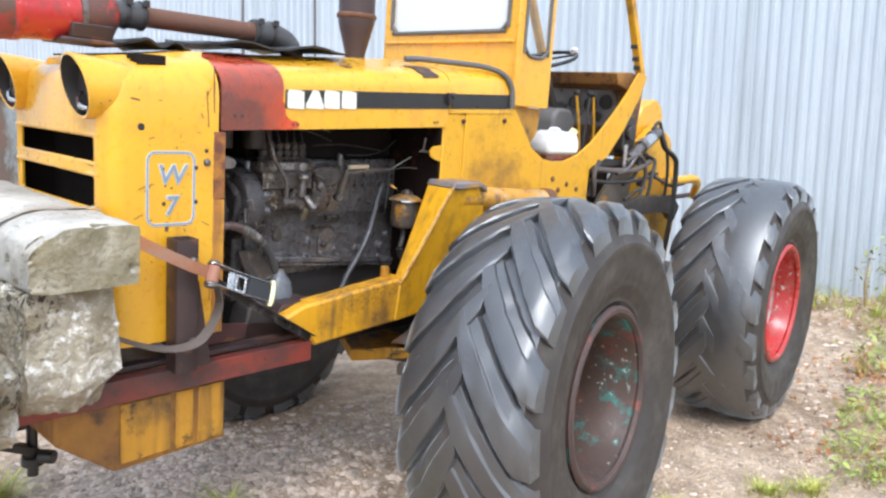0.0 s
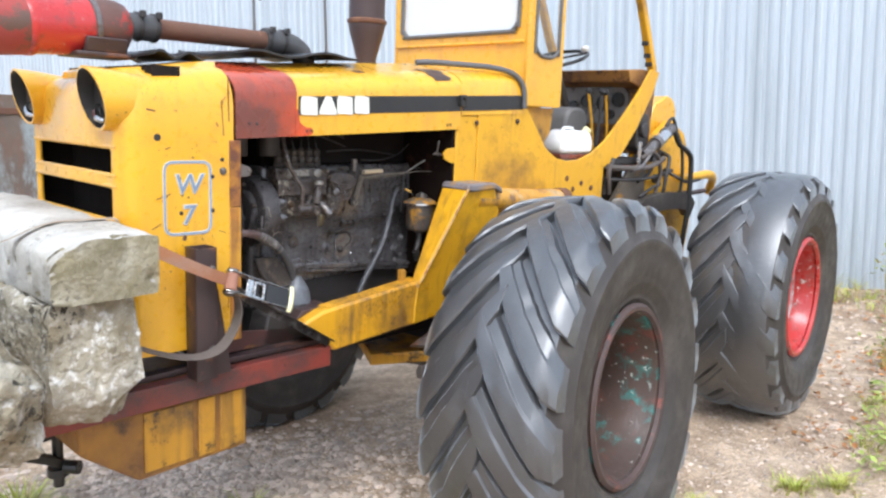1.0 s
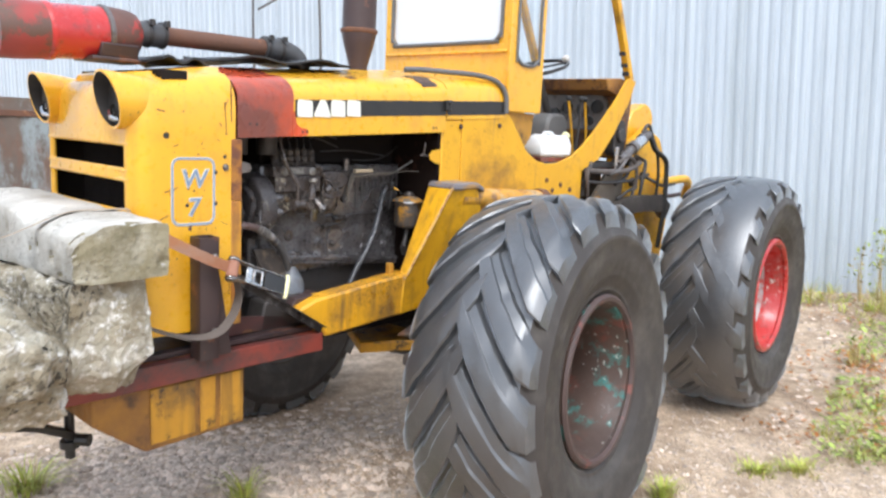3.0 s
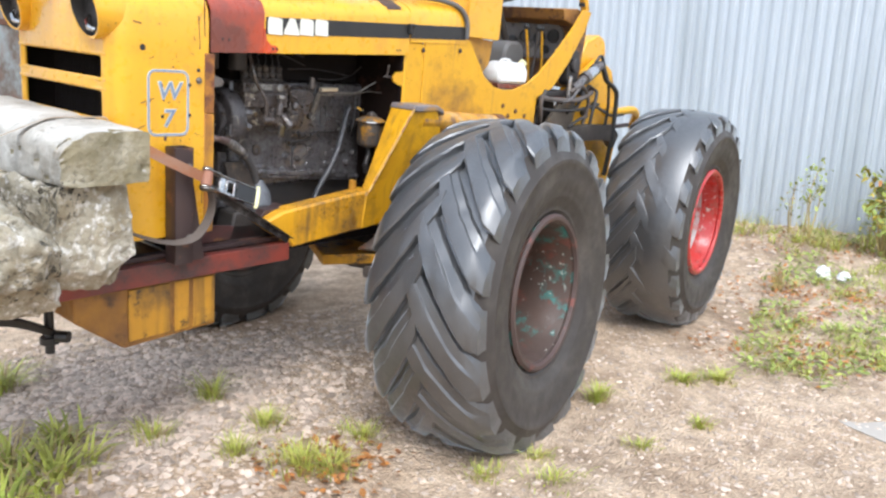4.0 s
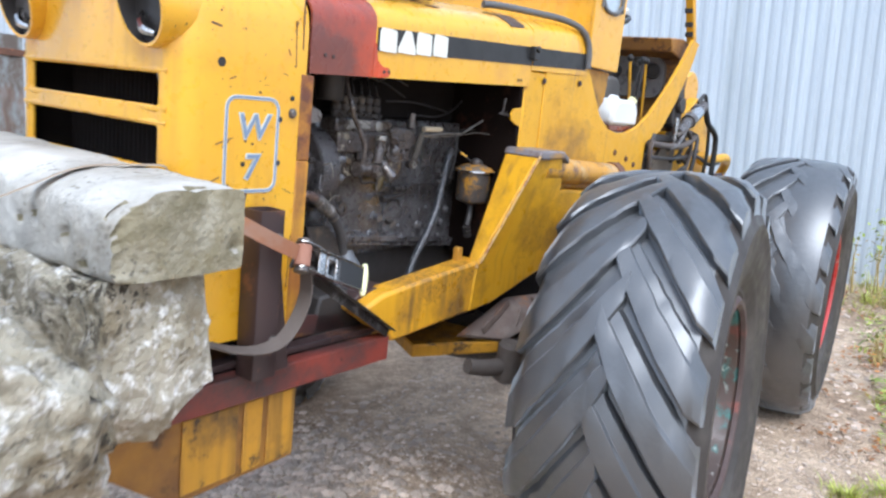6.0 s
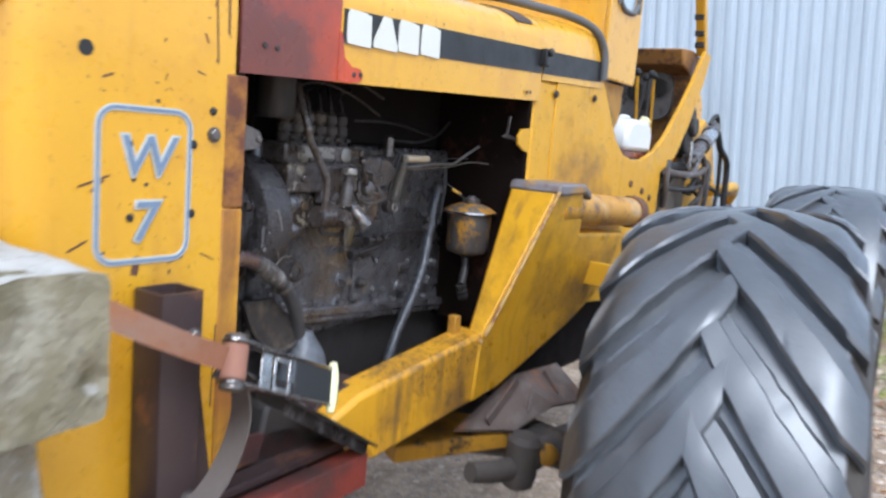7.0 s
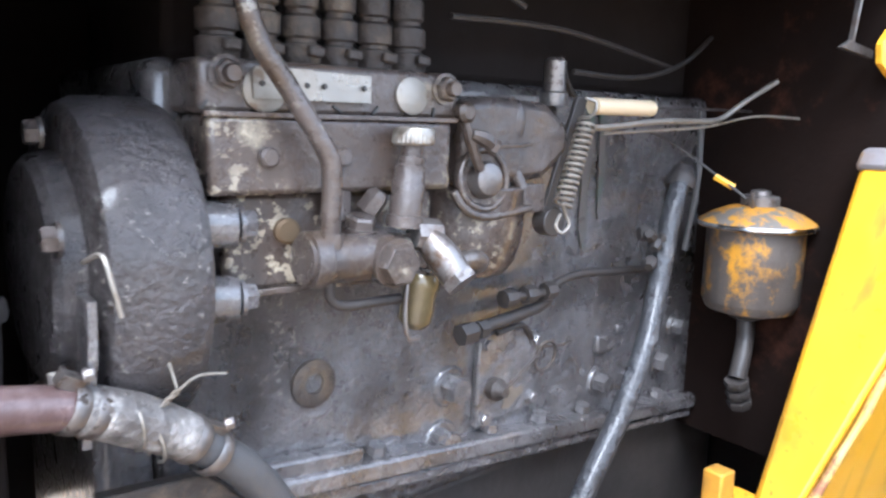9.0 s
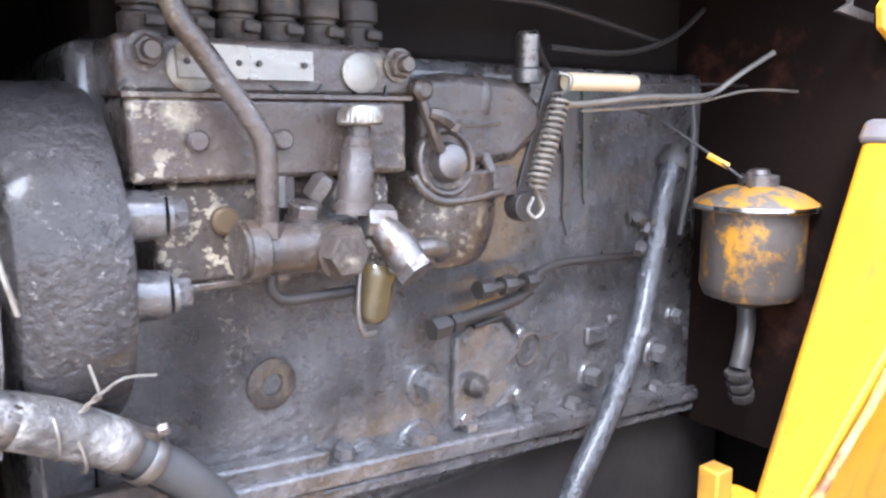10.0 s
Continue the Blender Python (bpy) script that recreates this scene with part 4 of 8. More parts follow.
cleaner = part("air_cleaner", g, surface("scuffed red drum", (0.56, 0.035, 0.03), (0.40, 0.03, 0.028), patch=(0.144, 0.05, 0.04), patch_scale=6, patch_at=0.58, soft=0.06, rough=0.3, bump=0.1, coat=0.3, fleck=(0.6, 0.5, 0.45), fleck_scale=60, fleck_at=0.66), loader, "red drum air cleaner with rusty end")
g = Geo()
g.lathe([(0.09688, 0.305), (0.1035, 0.309), (0.1035, 0.322), (0.09688, 0.326)], A0, AX, 36, close=True)
part("clamp_band", g, M_STEEL, cleaner, "pale clamp band")
g = Geo()
g.lathe([(0.09522, 0.326), (0.09688, 0.345), (0.08942, 0.40), (0.07866, 0.430), (0.04968, 0.450), (0.03726, 0.455)], A0, AX, 36)
part("end_cap", g, surface("rusty red cap", (0.162, 0.06, 0.045), (0.099, 0.055, 0.04), patch=(0.42, 0.04, 0.03), patch_scale=9, patch_at=0.58, rough=0.5, bump=0.2), cleaner, "brown end cap with red paint remains")
g = Geo()
g.lathe([(0.09688, -0.06), (0.1002, 0.02), (0.0977, 0.10)], A0 + AX * 0.005, AX, 36)
part("front_cap", g, surface("scratched red cap", (0.45, 0.04, 0.035), (0.144, 0.06, 0.045), patch=(0.126, 0.07, 0.05), patch_scale=7, patch_at=0.52, rough=0.45, bump=0.2), cleaner, "scratched red and brown front cap")
g = Geo()
g.box(0.96, 1.16, YC - 0.09, YC + 0.09, 1.945, 1.962)
g.prism([(YC - 0.10, 2.010), (YC - 0.085, 1.960), (YC + 0.085, 1.960), (YC + 0.10, 2.010)], "x", 0.99, 1.13)
part("cradle", g, M_BROWN, cleaner, "dark brown cradle bracket", bevel=0.006)
g = Geo()
g.tube([(1.20, YC, 2.066), (1.50, YC, 2.068), (1.74, YC, 2.071)], 0.036, 20)
intake = part("intake_pipe", g, M_RUST, loader, "rusty intake pipe")
for x in (1.195, 1.255, 1.73, 1.80):
    g = Geo()
    g.lathe([(0.050, 0), (0.052, 0.004), (0.052, 0.012), (0.050, 0.016)], (x, YC, 2.066 + 0.009 * (x - 1.2)), (1, 0, 0.009), 24, close=True)
    g.obox(pose(x + 0.008, YC - 0.05, 2.107 + 0.009 * (x - 1.2)), 0.018, 0.018, 0.022)
    part("hose_clamp", g, M_DARK, intake, "dark hose clamp")
g = Geo()
g.tube([(1.12, YC, 2.063), (1.20, YC, 2.066), (1.265, YC, 2.066)], 0.047, 20)
part("rubber_sleeve", g, M_HOSE, intake, "black rubber sleeve")
g = Geo()
g.tube([(1.725, YC, 2.071), (1.80, YC, 2.071), (1.86, YC, 2.062), (1.905, YC, 2.035), (1.925, YC, 1.995), (1.928, YC, 1.96)], 0.047, 20)
part("rubber_elbow", g, M_HOSE, intake, "black rubber elbow")
# loose sheets of black rubber on the hood
g = Geo()
for k, (x0, x1, zz) in enumerate(((1.42, 2.10, 1.990), (1.14, 1.36, 1.962))):
    n = 12
    pts = [(x0 + (x1 - x0) * i / n, YC + s * (0.22 - 0.1 * (i == n or i == 0)), zz + 0.05 * (x0 + (x1 - x0) * i / n - 1.42) * (k == 0) + 0.012 * math.sin(i * 1.1 + s) + t) for t in (0, 0.008) for s in (-1, 1) for i in range(n + 1)]
    m_ = n + 1
    f = [(i, i + 1, m_ + i + 1, m_ + i) for i in range(n)] + [(2 * m_ + i, 3 * m_ + i, 3 * m_ + i + 1, 2 * m_ + i + 1) for i in range(n)]
    f += [(i, 2 * m_ + i, 2 * m_ + i + 1, i + 1) for i in range(n)] + [(m_ + i, m_ + i + 1, 3 * m_ + i + 1, 3 * m_ + i) for i in range(n)]
    f += [(0, m_, 3 * m_, 2 * m_), (n, 2 * m_ + n, 3 * m_ + n, m_ + n)]
    g = Geo().add(pts, f)
    part("rubber_flap", g, M_BLACK, loader, "curled black rubber sheet on the hood")

# ---- engine bay ----
Geo.offset = (-0.002, 0.0, -0.009)
def face_y(x, d=0.0):
    """The block's side, which runs slightly away from the hood's side; d: out of it."""
    return 2.490 + 0.075 * (x - 1.72) - d


OUT = Vector((0.075, -1, 0)).normalized()     # out of the block's side

g = Geo()
g.prism([(1.60, face_y(1.60)), (2.47, face_y(2.47)), (2.47, 2.90), (1.60, 2.86)], "z", 1.10, 1.585)
block = part("engine_block", g, M_ENGINE, loader, "oily grey cast iron engine block", bevel=0.014)
g = Geo()
g.prism([(1.55, 2.49), (1.60, 2.49), (1.60, 2.88), (1.55, 2.88)], "z", 1.02, 1.44)
part("timing_cover", g, M_ENGINE, block, bevel=0.01)
# cylinder head, manifold and covers above the block, near-black in place of shade
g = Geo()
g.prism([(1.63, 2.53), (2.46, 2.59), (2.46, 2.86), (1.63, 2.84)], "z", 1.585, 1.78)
part("cylinder_head", g, M_SHADE_DARK, block, bevel=0.01)
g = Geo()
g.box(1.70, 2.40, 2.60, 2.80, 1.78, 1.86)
part("rocker_cover", g, M_SHADE_DARK, block, bevel=0.02)
# sump flange and pan: the seam falls a little towards the rear
ang = math.atan2(-0.072, 0.72)
g = Geo()
m = pose(2.02, face_y(2.02, 0.012), 1.150, 0, -math.degrees(ang), 4.3)
g.obox(m, 0.86, 0.035, 0.022)
g.obox(m @ pose(0, 0.004, -0.020), 0.86, 0.03, 0.016)
part("sump_flange", g, M_ENGINE, block, "sump flange with gasket seam", bevel=0.004)
g = Geo()
g.prism([(1.60, 2.50), (2.60, 2.57), (2.60, 2.88), (1.60, 2.84)], "z", 0.86, 1.12)
part("sump", g, M_DARK, block, "dark oil sump", bevel=0.03)
for i, x in enumerate((1.66, 1.74, 1.83, 1.92, 2.0, 2.09, 2.18, 2.27, 2.36)):
    g = Geo()
    z = 1.150 - 0.1 * (x - 2.02)
    g.lathe([(0.012, 0), (0.010, 0.010)], (x, face_y(x, 0.010), z + 0.014), (0, -0.2, 1), 6)
    part("flange_bolt", g, M_ENGINE, block)
# bosses, plugs and bolts in the side
for x, z, r, h in ((1.938, 1.232, 0.017, 0.022), (1.928, 1.168, 0.017, 0.02), (1.857, 1.168, 0.015, 0.018), (1.783, 1.186, 0.014, 0.016),
                   (2.219, 1.180, 0.014, 0.02), (2.364, 1.183, 0.015, 0.02), (2.408, 1.232, 0.013, 0.016)):
    g = Geo()
    o = Vector((x, face_y(x) + 0.002, z))
    g.lathe([(r * 1.55, 0), (r * 1.45, 0.005), (r * 1.3, 0.007)], o, OUT, 18)
    g.lathe([(r, 0.006), (r, 0.006 + h * 0.8), (r * 0.86, 0.006 + h)], o, OUT, 6, start=x * 7)
    part("block_bolt", g, M_ENGINE, block, "oily hexagon bolt")
g = Geo()
o = Vector((1.756, face_y(1.756) + 0.002, 1.274))
g.lathe([(0.0255, -0.004), (0.025, 0.006), (0.021, 0.008), (0.011, 0.007), (0.0095, -0.016), (0.002, -0.017)], o, OUT, 24)
part("core_plug", g, M_GREASE, block, "round boss with a hole")
g = Geo()
g.obox(pose(2.23, face_y(2.23, 0.004), 1.236, 0, 0, 4.3), 0.045, 0.010, 0.026)
g.obox(pose(2.262, face_y(2.262, 0.004), 1.252, 0, 0, 4.3), 0.020, 0.010, 0.012)
part("cast_mark", g, M_ENGINE, block, bevel=0.004)
# side cover with its bolts and the dipstick
g = Geo()
cover = [(1.975, 1.172), (2.078, 1.182), (2.086, 1.277), (2.062, 1.287), (1.998, 1.290), (1.978, 1.280)]
g.prism([(x, z) for x, z in cover], "y", -0.006, 0.006)
g.v = [(x, face_y(x, 0.006) + y, z) for x, y, z in g.v]
sc = part("side_cover", g, M_ENGINE, block, "small cast side cover", bevel=0.003)
for x, z in ((1.987, 1.183), (2.070, 1.193), (2.074, 1.268), (1.990, 1.276)):
    g = Geo()
    g.hexbolt((x, face_y(x, 0.012), z), OUT, 0.0075, 0.008)
    part("cover_bolt", g, M_ENGINE, sc)
g = Geo()
g.tube([(2.0, face_y(2.0, 0.018), 1.290), (2.035, face_y(2.035, 0.018), 1.294), (2.05, face_y(2.05, 0.016), 1.290), (2.066, face_y(2.066, 0.014), 1.272)], 0.0035, 8)
part("clip_wire", g, M_DARK, sc)
g = Geo()
g.lathe([(0.014, 0), (0.014, 0.014), (0.010, 0.018), (0.006, 0.026)], (2.001, face_y(2.001, 0.010), 1.220), OUT, 14)
g.tube([(2.003, face_y(2.0, 0.032), 1.222), (2.030, face_y(2.03, 0.034), 1.240), (2.058, face_y(2.058, 0.036), 1.260)], 0.0022, 8)
ring = [(2.070 + 0.017 * math.cos(radians(a)), face_y(2.07, 0.036 + 0.004 * math.sin(radians(a))), 1.254 + 0.020 * math.sin(radians(a))) for a in range(130, 500, 30)]
g.tube(ring, 0.0020, 8, 3)
g.tube([ring[0], (2.10, face_y(2.1, 0.034), 1.262), (2.125, face_y(2.125, 0.03), 1.262)], 0.0020, 8)
part("dipstick", g, M_GREASE, block, "bent wire dipstick with a ring")
g = Geo()
g.prism([(2.018, 1.190), (2.030, 1.186), (2.042, 1.196), (2.056, 1.204), (2.052, 1.214), (2.040, 1.211), (2.032, 1.218), (2.024, 1.206)], "y", -0.0012, 0.004)
g.v = [(x, face_y(x, 0.012) + y, z) for x, y, z in g.v]
part("paint_fleck", g, M_BARE, sc, "bare scraped metal")
# oil lines along the block
g = Geo()
g.tube([(1.935, face_y(1.935, 0.035), 1.305), (1.99, face_y(1.99, 0.033), 1.310), (2.05, face_y(2.05, 0.03), 1.316), (2.075, face_y(2.075, 0.03), 1.326)], 0.008, 10)
g.lathe([(0.013, 0), (0.013, 0.02)], (1.925, face_y(1.925, 0.036), 1.304), (1, 0.05, 0.08), 6)
g.lathe([(0.011, 0), (0.011, 0.012)], (1.952, face_y(1.952, 0.036), 1.306), (1, 0.05, 0.08), 6)
part("oil_line", g, M_DARK, block, "black oil line with a union nut")
g = Geo()
g.tube([(1.985, face_y(1.985, 0.045), 1.340), (2.06, face_y(2.06, 0.04), 1.338), (2.09, face_y(2.09, 0.035), 1.346), (2.14, face_y(2.14, 0.03), 1.350), (2.24, face_y(2.24, 0.03), 1.344),
        (2.34, face_y(2.34, 0.03), 1.340)], 0.0055, 10)
for x in (1.985, 2.02, 2.055):
    g.lathe([(0.011, 0), (0.012, 0.008), (0.010, 0.018)], (x, face_y(x, 0.042), 1.339), (1, 0.05, 0), 8)
part("fuel_line", g, M_DARK, block, "thin dark fuel line with fittings")
# pan rail plate low at the front
g = Geo()
g.obox(pose(1.745, face_y(1.745, 0.012), 1.178, 0, 6, 4.3), 0.12, 0.022, 0.055)
part("rail_plate", g, M_ENGINE, block, bevel=0.004)

# injection pump
Geo.offset = (0.0, 0.011, 0.002)
pump_g = Geo()
pump_g.box(1.618, 1.868, 2.402, 2.50, 1.528, 1.572)      # top with the delivery valves
pump = part("injection_pump", pump_g, M_PUMP, loader, "oily aluminium fuel injection pump", bevel=0.006)
g = Geo()
g.box(1.622, 1.855, 2.393, 2.50, 1.464, 1.5275)
part("inspection_cover", g, M_SCRAPED, pump, "scraped inspection cover", bevel=0.005)
g = Geo()
g.box(1.640, 1.850, 2.415, 2.50, 1.380, 1.4635)
part("cam_box", g, M_SCRAPED, pump, "brown stained cam box", bevel=0.006)
g = Geo()
g.box(1.619, 1.860, 2.391, 2.3985, 1.526, 1.5305)
part("pump_ledge", g, M_PUMP, pump, "worn bright casting edge", bevel=0.001)
g = Geo()
g.box(1.640, 1.850, 2.409, 2.416, 1.377, 1.383)
part("pump_ledge", g, M_PUMP, pump, "worn bright casting edge", bevel=0.001)
for x, z in ((1.640, 1.559), (1.851, 1.557)):
    g = Geo()
    g.hexbolt((x, 2.402, z), (0, -1, 0), 0.0118, 0.012)
    g.lathe([(0.0075, 0.010), (0.0075, 0.018), (0.006, 0.020)], (x, 2.402, z), (0, -1, 0), 14)
    part("stud_nut", g, M_PUMP, pump, "slotted stud with a hexagon nut")
for x, z, r in ((1.671, 1.548, 0.0185), (1.813, 1.549, 0.0170)):
    g = Geo()
    g.lathe([(r, 0), (r, 0.003), (r * 0.9, 0.004)], (x, 2.402, z), (0, -1, 0.08), 24)
    part("core_disc", g, M_BARE, pump, "round bright core plug")
g = Geo()
g.prism([(1.660, 1.541), (1.712, 1.541), (1.714, 1.544), (1.714, 1.563), (1.711, 1.566), (1.662, 1.566), (1.659, 1.563)], "y", 2.3945, 2.398)
part("label_plate", g, M_BARE, pump, "bright blank nameplate")
g = Geo()
g.prism([(1.714, 1.541), (1.768, 1.541), (1.768, 1.564), (1.714, 1.565)], "y", 2.396, 2.400)
part("label_plate", g, surface("tarnished plate", (0.36, 0.34, 0.31), (0.24, 0.22, 0.19), rough=0.35, metal=0.7, bump=0.2, grain=220), pump, "tarnished pitted nameplate")
for x in (1.667, 1.706, 1.722, 1.760):
    g = Geo()
    g.lathe([(0.0025, 0), (0.002, 0.002)], (x, 2.3945, 1.553), (0, -1, 0), 8)
    part("rivet", g, M_DARK, pump)
for x, a in ((1.622, 35), (1.694, -5), (1.737, -60), (1.775, 40), (1.806, -60), (1.838, 10)):
    g = Geo()
    g.obox(pose(x, 2.401, 1.535, 0, a, 0), 0.002, 0.003, 0.009)
    part("witness_mark", g, M_BLACK, pump)
for x in (1.670, 1.737):
    g = Geo()
    g.lathe([(0.0085, 0), (0.0085, 0.006), (0.0065, 0.008)], (x, 2.393, 1.495), (0, -1, 0), 12)
    part("cover_screw", g, M_PUMP, pump)
# delivery valves with their high pressure lines
for i in range(6):
    x = 1.648 + i * 0.037
    g = Geo()
    g.lathe([(0.0172, 0), (0.0185, 0.003), (0.0185, 0.017), (0.0140, 0.019), (0.0140, 0.022), (0.0178, 0.024), (0.0178, 0.040), (0.0130, 0.043), (0.0130, 0.047), (0.0160, 0.049), (0.0160, 0.066), (0.010, 0.072), (0.006, 0.076)], (x, 2.44, 1.572), (0, 0, 1), 10, start=i)
    dv = part("delivery_valve", g, M_GREASE, pump, "greasy delivery valve holder")
    g = Geo()
    g.tube([(x, 2.44, 1.635), (x, 2.44, 1.66), (x + 0.01, 2.46, 1.69), (x + 0.03 + 0.05 * (i % 3), 2.53, 1.71), (x + 0.06 + 0.06 * (i % 3), 2.60, 1.73)], 0.0035, 8)
    part("injector_line", g, M_DARK, dv)
    g = Geo()
    g.obox(pose(x + 0.004, 2.4185, 1.583, 0, 4, 8), 0.015, 0.008, 0.009)
    part("lock_clip", g, M_GREASE, dv, bevel=0.002)
# feed pump on the pump's side
feed = Geo()
feed.cyl((1.690, 2.372, 1.412), (1.790, 2.378, 1.408), 0.0205, seg=20)
feed.lathe([(0.024, 0), (0.024, 0.014), (0.0215, 0.016)], (1.693, 2.371, 1.412), (1, 0.05, -0.03), 20)
feed.box(1.742, 1.80, 2.372, 2.42, 1.392, 1.428)
feed.cyl((1.766, 2.40, 1.408), (1.769, 2.352, 1.406), 0.0235, 0.022, 20)
feed_p = part("feed_pump", feed, M_PUMP, pump, "cast fuel feed pump")
g = Geo()
g.lathe([(0.0195, 0), (0.0195, 0.010), (0.017, 0.013)], (1.769, 2.354, 1.406), (0.02, -1, -0.03), 6, start=0.3)
part("hex_plug", g, M_PUMP, feed_p, "large hexagon plug")
g = Geo()
g.lathe([(0.014, 0), (0.014, 0.009), (0.012, 0.011)], (1.751, 2.385, 1.434), (0.05, -0.25, 1), 6)
g.lathe([(0.016, -0.008), (0.016, 0.001)], (1.751, 2.385, 1.434), (0.05, -0.25, 1), 16)
g.lathe([(0.011, 0), (0.011, 0.016), (0.007, 0.022)], (1.764, 2.395, 1.447), (0.4, -0.3, 0.7), 6)
g.lathe([(0.014, 0), (0.013, 0.025)], (1.735, 2.40, 1.440), (0.1, 0.1, 1), 8)
part("hex_fitting", g, M_PUMP, feed_p)
g = Geo()
g.lathe([(0.0170, 0), (0.0170, 0.010), (0.0152, 0.011), (0.0150, 0.040), (0.0138, 0.043), (0.0138, 0.054), (0.0122, 0.056), (0.0122, 0.062), (0.0095, 0.063), (0.0095, 0.074)],
        (1.789, 2.372, 1.434), (0.10, 0.0, 1), 22)
primer = part("hand_primer", g, M_PUMP, feed_p, "hand priming pump barrel")
g = Geo()
pts, fs = [], []
seg = 56
for j, (r, h) in enumerate(((0.0165, 0.0), (0.0190, 0.002), (0.0190, 0.012), (0.0170, 0.015), (0.011, 0.016))):
    for i in range(seg):
        a = 2 * math.pi * i / seg
        rr = r - (0.0011 if (i % 2 and 0 < j < 3) else 0)
        pts.append((1.7965 + rr * math.cos(a) + h * 0.1, 2.372 + rr * math.sin(a), 1.506 + h))
for j in range(4):
    for i in range(seg):
        k = (i + 1) % seg
        fs.append((j * seg + i, j * seg + k, (j + 1) * seg + k, (j + 1) * seg + i))
fs += [tuple(range(seg - 1, -1, -1)), tuple(4 * seg + i for i in range(seg))]
g.add(pts, fs)
part("knurled_knob", g, M_BARE, primer, "bright knurled knob")
g = Geo()
g.lathe([(0.016, 0), (0.019, 0.006), (0.0185, 0.012), (0.0165, 0.016), (0.0165, 0.044), (0.014, 0.048), (0.010, 0.052)], (1.814, 2.378, 1.389), (-0.16, 0.02, -1), 22)
part("sediment_bowl", g, surface("brown glass bowl", (0.085, 0.062, 0.033), (0.055, 0.043, 0.026), stain=(0.15, 0.12, 0.06), stain_scale=9, stain_at=0.58, rough=0.18, bump=0.05, coat=0.5), feed_p,
     "amber sediment bowl")
g = Geo()
g.tube([(1.794, 2.372, 1.385), (1.788, 2.366, 1.355), (1.792, 2.366, 1.333), (1.808, 2.372, 1.330)], 0.0022, 8)
part("bail_wire", g, M_STEEL, feed_p)
g = Geo()
g.lathe([(0.014, 0), (0.015, 0.004), (0.015, 0.024), (0.012, 0.026)], (1.795, 2.366, 1.428), (1, -0.1, -0.1), 8)
g.tube([(1.808, 2.362, 1.424), (1.816, 2.348, 1.408), (1.822, 2.336, 1.392)], [0.013, 0.016, 0.015], 14)
g.lathe([(0.0165, 0), (0.0165, 0.009)], (1.822, 2.336, 1.392), (0.3, -0.65, -0.7), 6)
g.tube([(1.822, 2.345, 1.402), (1.85, 2.352, 1.403), (1.868, 2.36, 1.398), (1.872, 2.37, 1.390)], [0.008, 0.0095, 0.0085, 0.007], 10)
part("banjo_fitting", g, M_STEEL, feed_p, "bare metal banjo fitting")
g = Geo()
g.tube([(1.712, 2.366, 1.425), (1.711, 2.362, 1.45), (1.711, 2.361, 1.485), (1.704, 2.361, 1.505), (1.675, 2.362, 1.548), (1.652, 2.363, 1.582), (1.640, 2.366, 1.62), (1.640, 2.40, 1.70)], 0.0085, 14)
g.lathe([(0.0125, 0), (0.0125, 0.012)], (1.712, 2.366, 1.422), (0, 0, 1), 6)
part("feed_pipe", g, M_PUMP, feed_p, "thick bent steel fuel pipe")
g = Geo()
g.tube([(1.716, 2.372, 1.395), (1.717, 2.374, 1.378), (1.728, 2.375, 1.369), (1.75, 2.376, 1.368), (1.79, 2.378, 1.368)], 0.0048, 10)
part("return_pipe", g, M_DARK, feed_p)
g = Geo()
g.lathe([(0.0115, 0), (0.0115, 0.006), (0.009, 0.008)], (1.695, 2.415, 1.431), (0, -1, 0), 12)
part("cam_plug", g, surface("rusty brass plug", (0.17, 0.115, 0.06), (0.11, 0.075, 0.045), rough=0.5, metal=0.4, bump=0.2), pump, "tarnished brass plug")

# governor at the pump's rear
Geo.offset = (0.010, 0.014, -0.004)
gov = Geo()
gov.prism([(1.872, 1.552), (1.905, 1.560), (1.985, 1.556), (2.02, 1.535), (2.024, 1.505), (1.985, 1.475), (1.872, 1.465)], "y", 2.408, 2.50)
governor = part("governor", gov, M_PUMP, pump, "cast governor housing", bevel=0.010)
g = Geo()
pts, fs = [], []
for j, z in enumerate((1.468, 1.455, 1.41, 1.385, 1.372)):
    s = (1.0, 1.0, 0.98, 0.92, 0.80)[j]
    for i in range(17):
        a = math.pi * i / 16
        pts.append((1.928 - 0.066 * s * math.cos(a) - 0.004 * j, 2.462 - 0.062 * s * math.sin(a), z))
for j in range(4):
    for i in range(16):
        fs.append((j * 17 + i, j * 17 + i + 1, (j + 1) * 17 + i + 1, (j + 1) * 17 + i))
fs += [tuple(range(16, -1, -1)), tuple(4 * 17 + i for i in range(17))]
for j in range(4):
    fs.append((j * 17, (j + 1) * 17, (j + 1) * 17 + 16, j * 17 + 16))
g.add(pts, fs)
part("governor_bowl", g, M_SCRAPED, governor, "rounded lower governor housing with rubbed paint", bevel=0.003)
g = Geo()
g.lathe([(0.034, 0), (0.034, 0.008), (0.030, 0.011), (0.026, 0.008), (0.026, 0.004)], (1.898, 2.412, 1.476), (0, -1, 0.1), 26)
g.tube([(1.862, 2.408, 1.466), (1.872, 2.404, 1.450), (1.892, 2.402, 1.440), (1.925, 2.404, 1.440), (1.955, 2.406, 1.444), (1.972, 2.41, 1.446)], 0.005, 8)
g.box(1.955, 1.985, 2.405, 2.43, 1.440, 1.470)
part("bearing_clamp", g, M_PUMP, governor, "cast bearing clamp", bevel=0.002)
g = Geo()
g.lathe([(0.019, 0), (0.019, 0.010), (0.016, 0.016), (0.008, 0.019)], (1.898, 2.410, 1.476), (0, -1, 0.1), 20)
part("shaft_end", g, M_STEEL, governor, "worn bright shaft end")
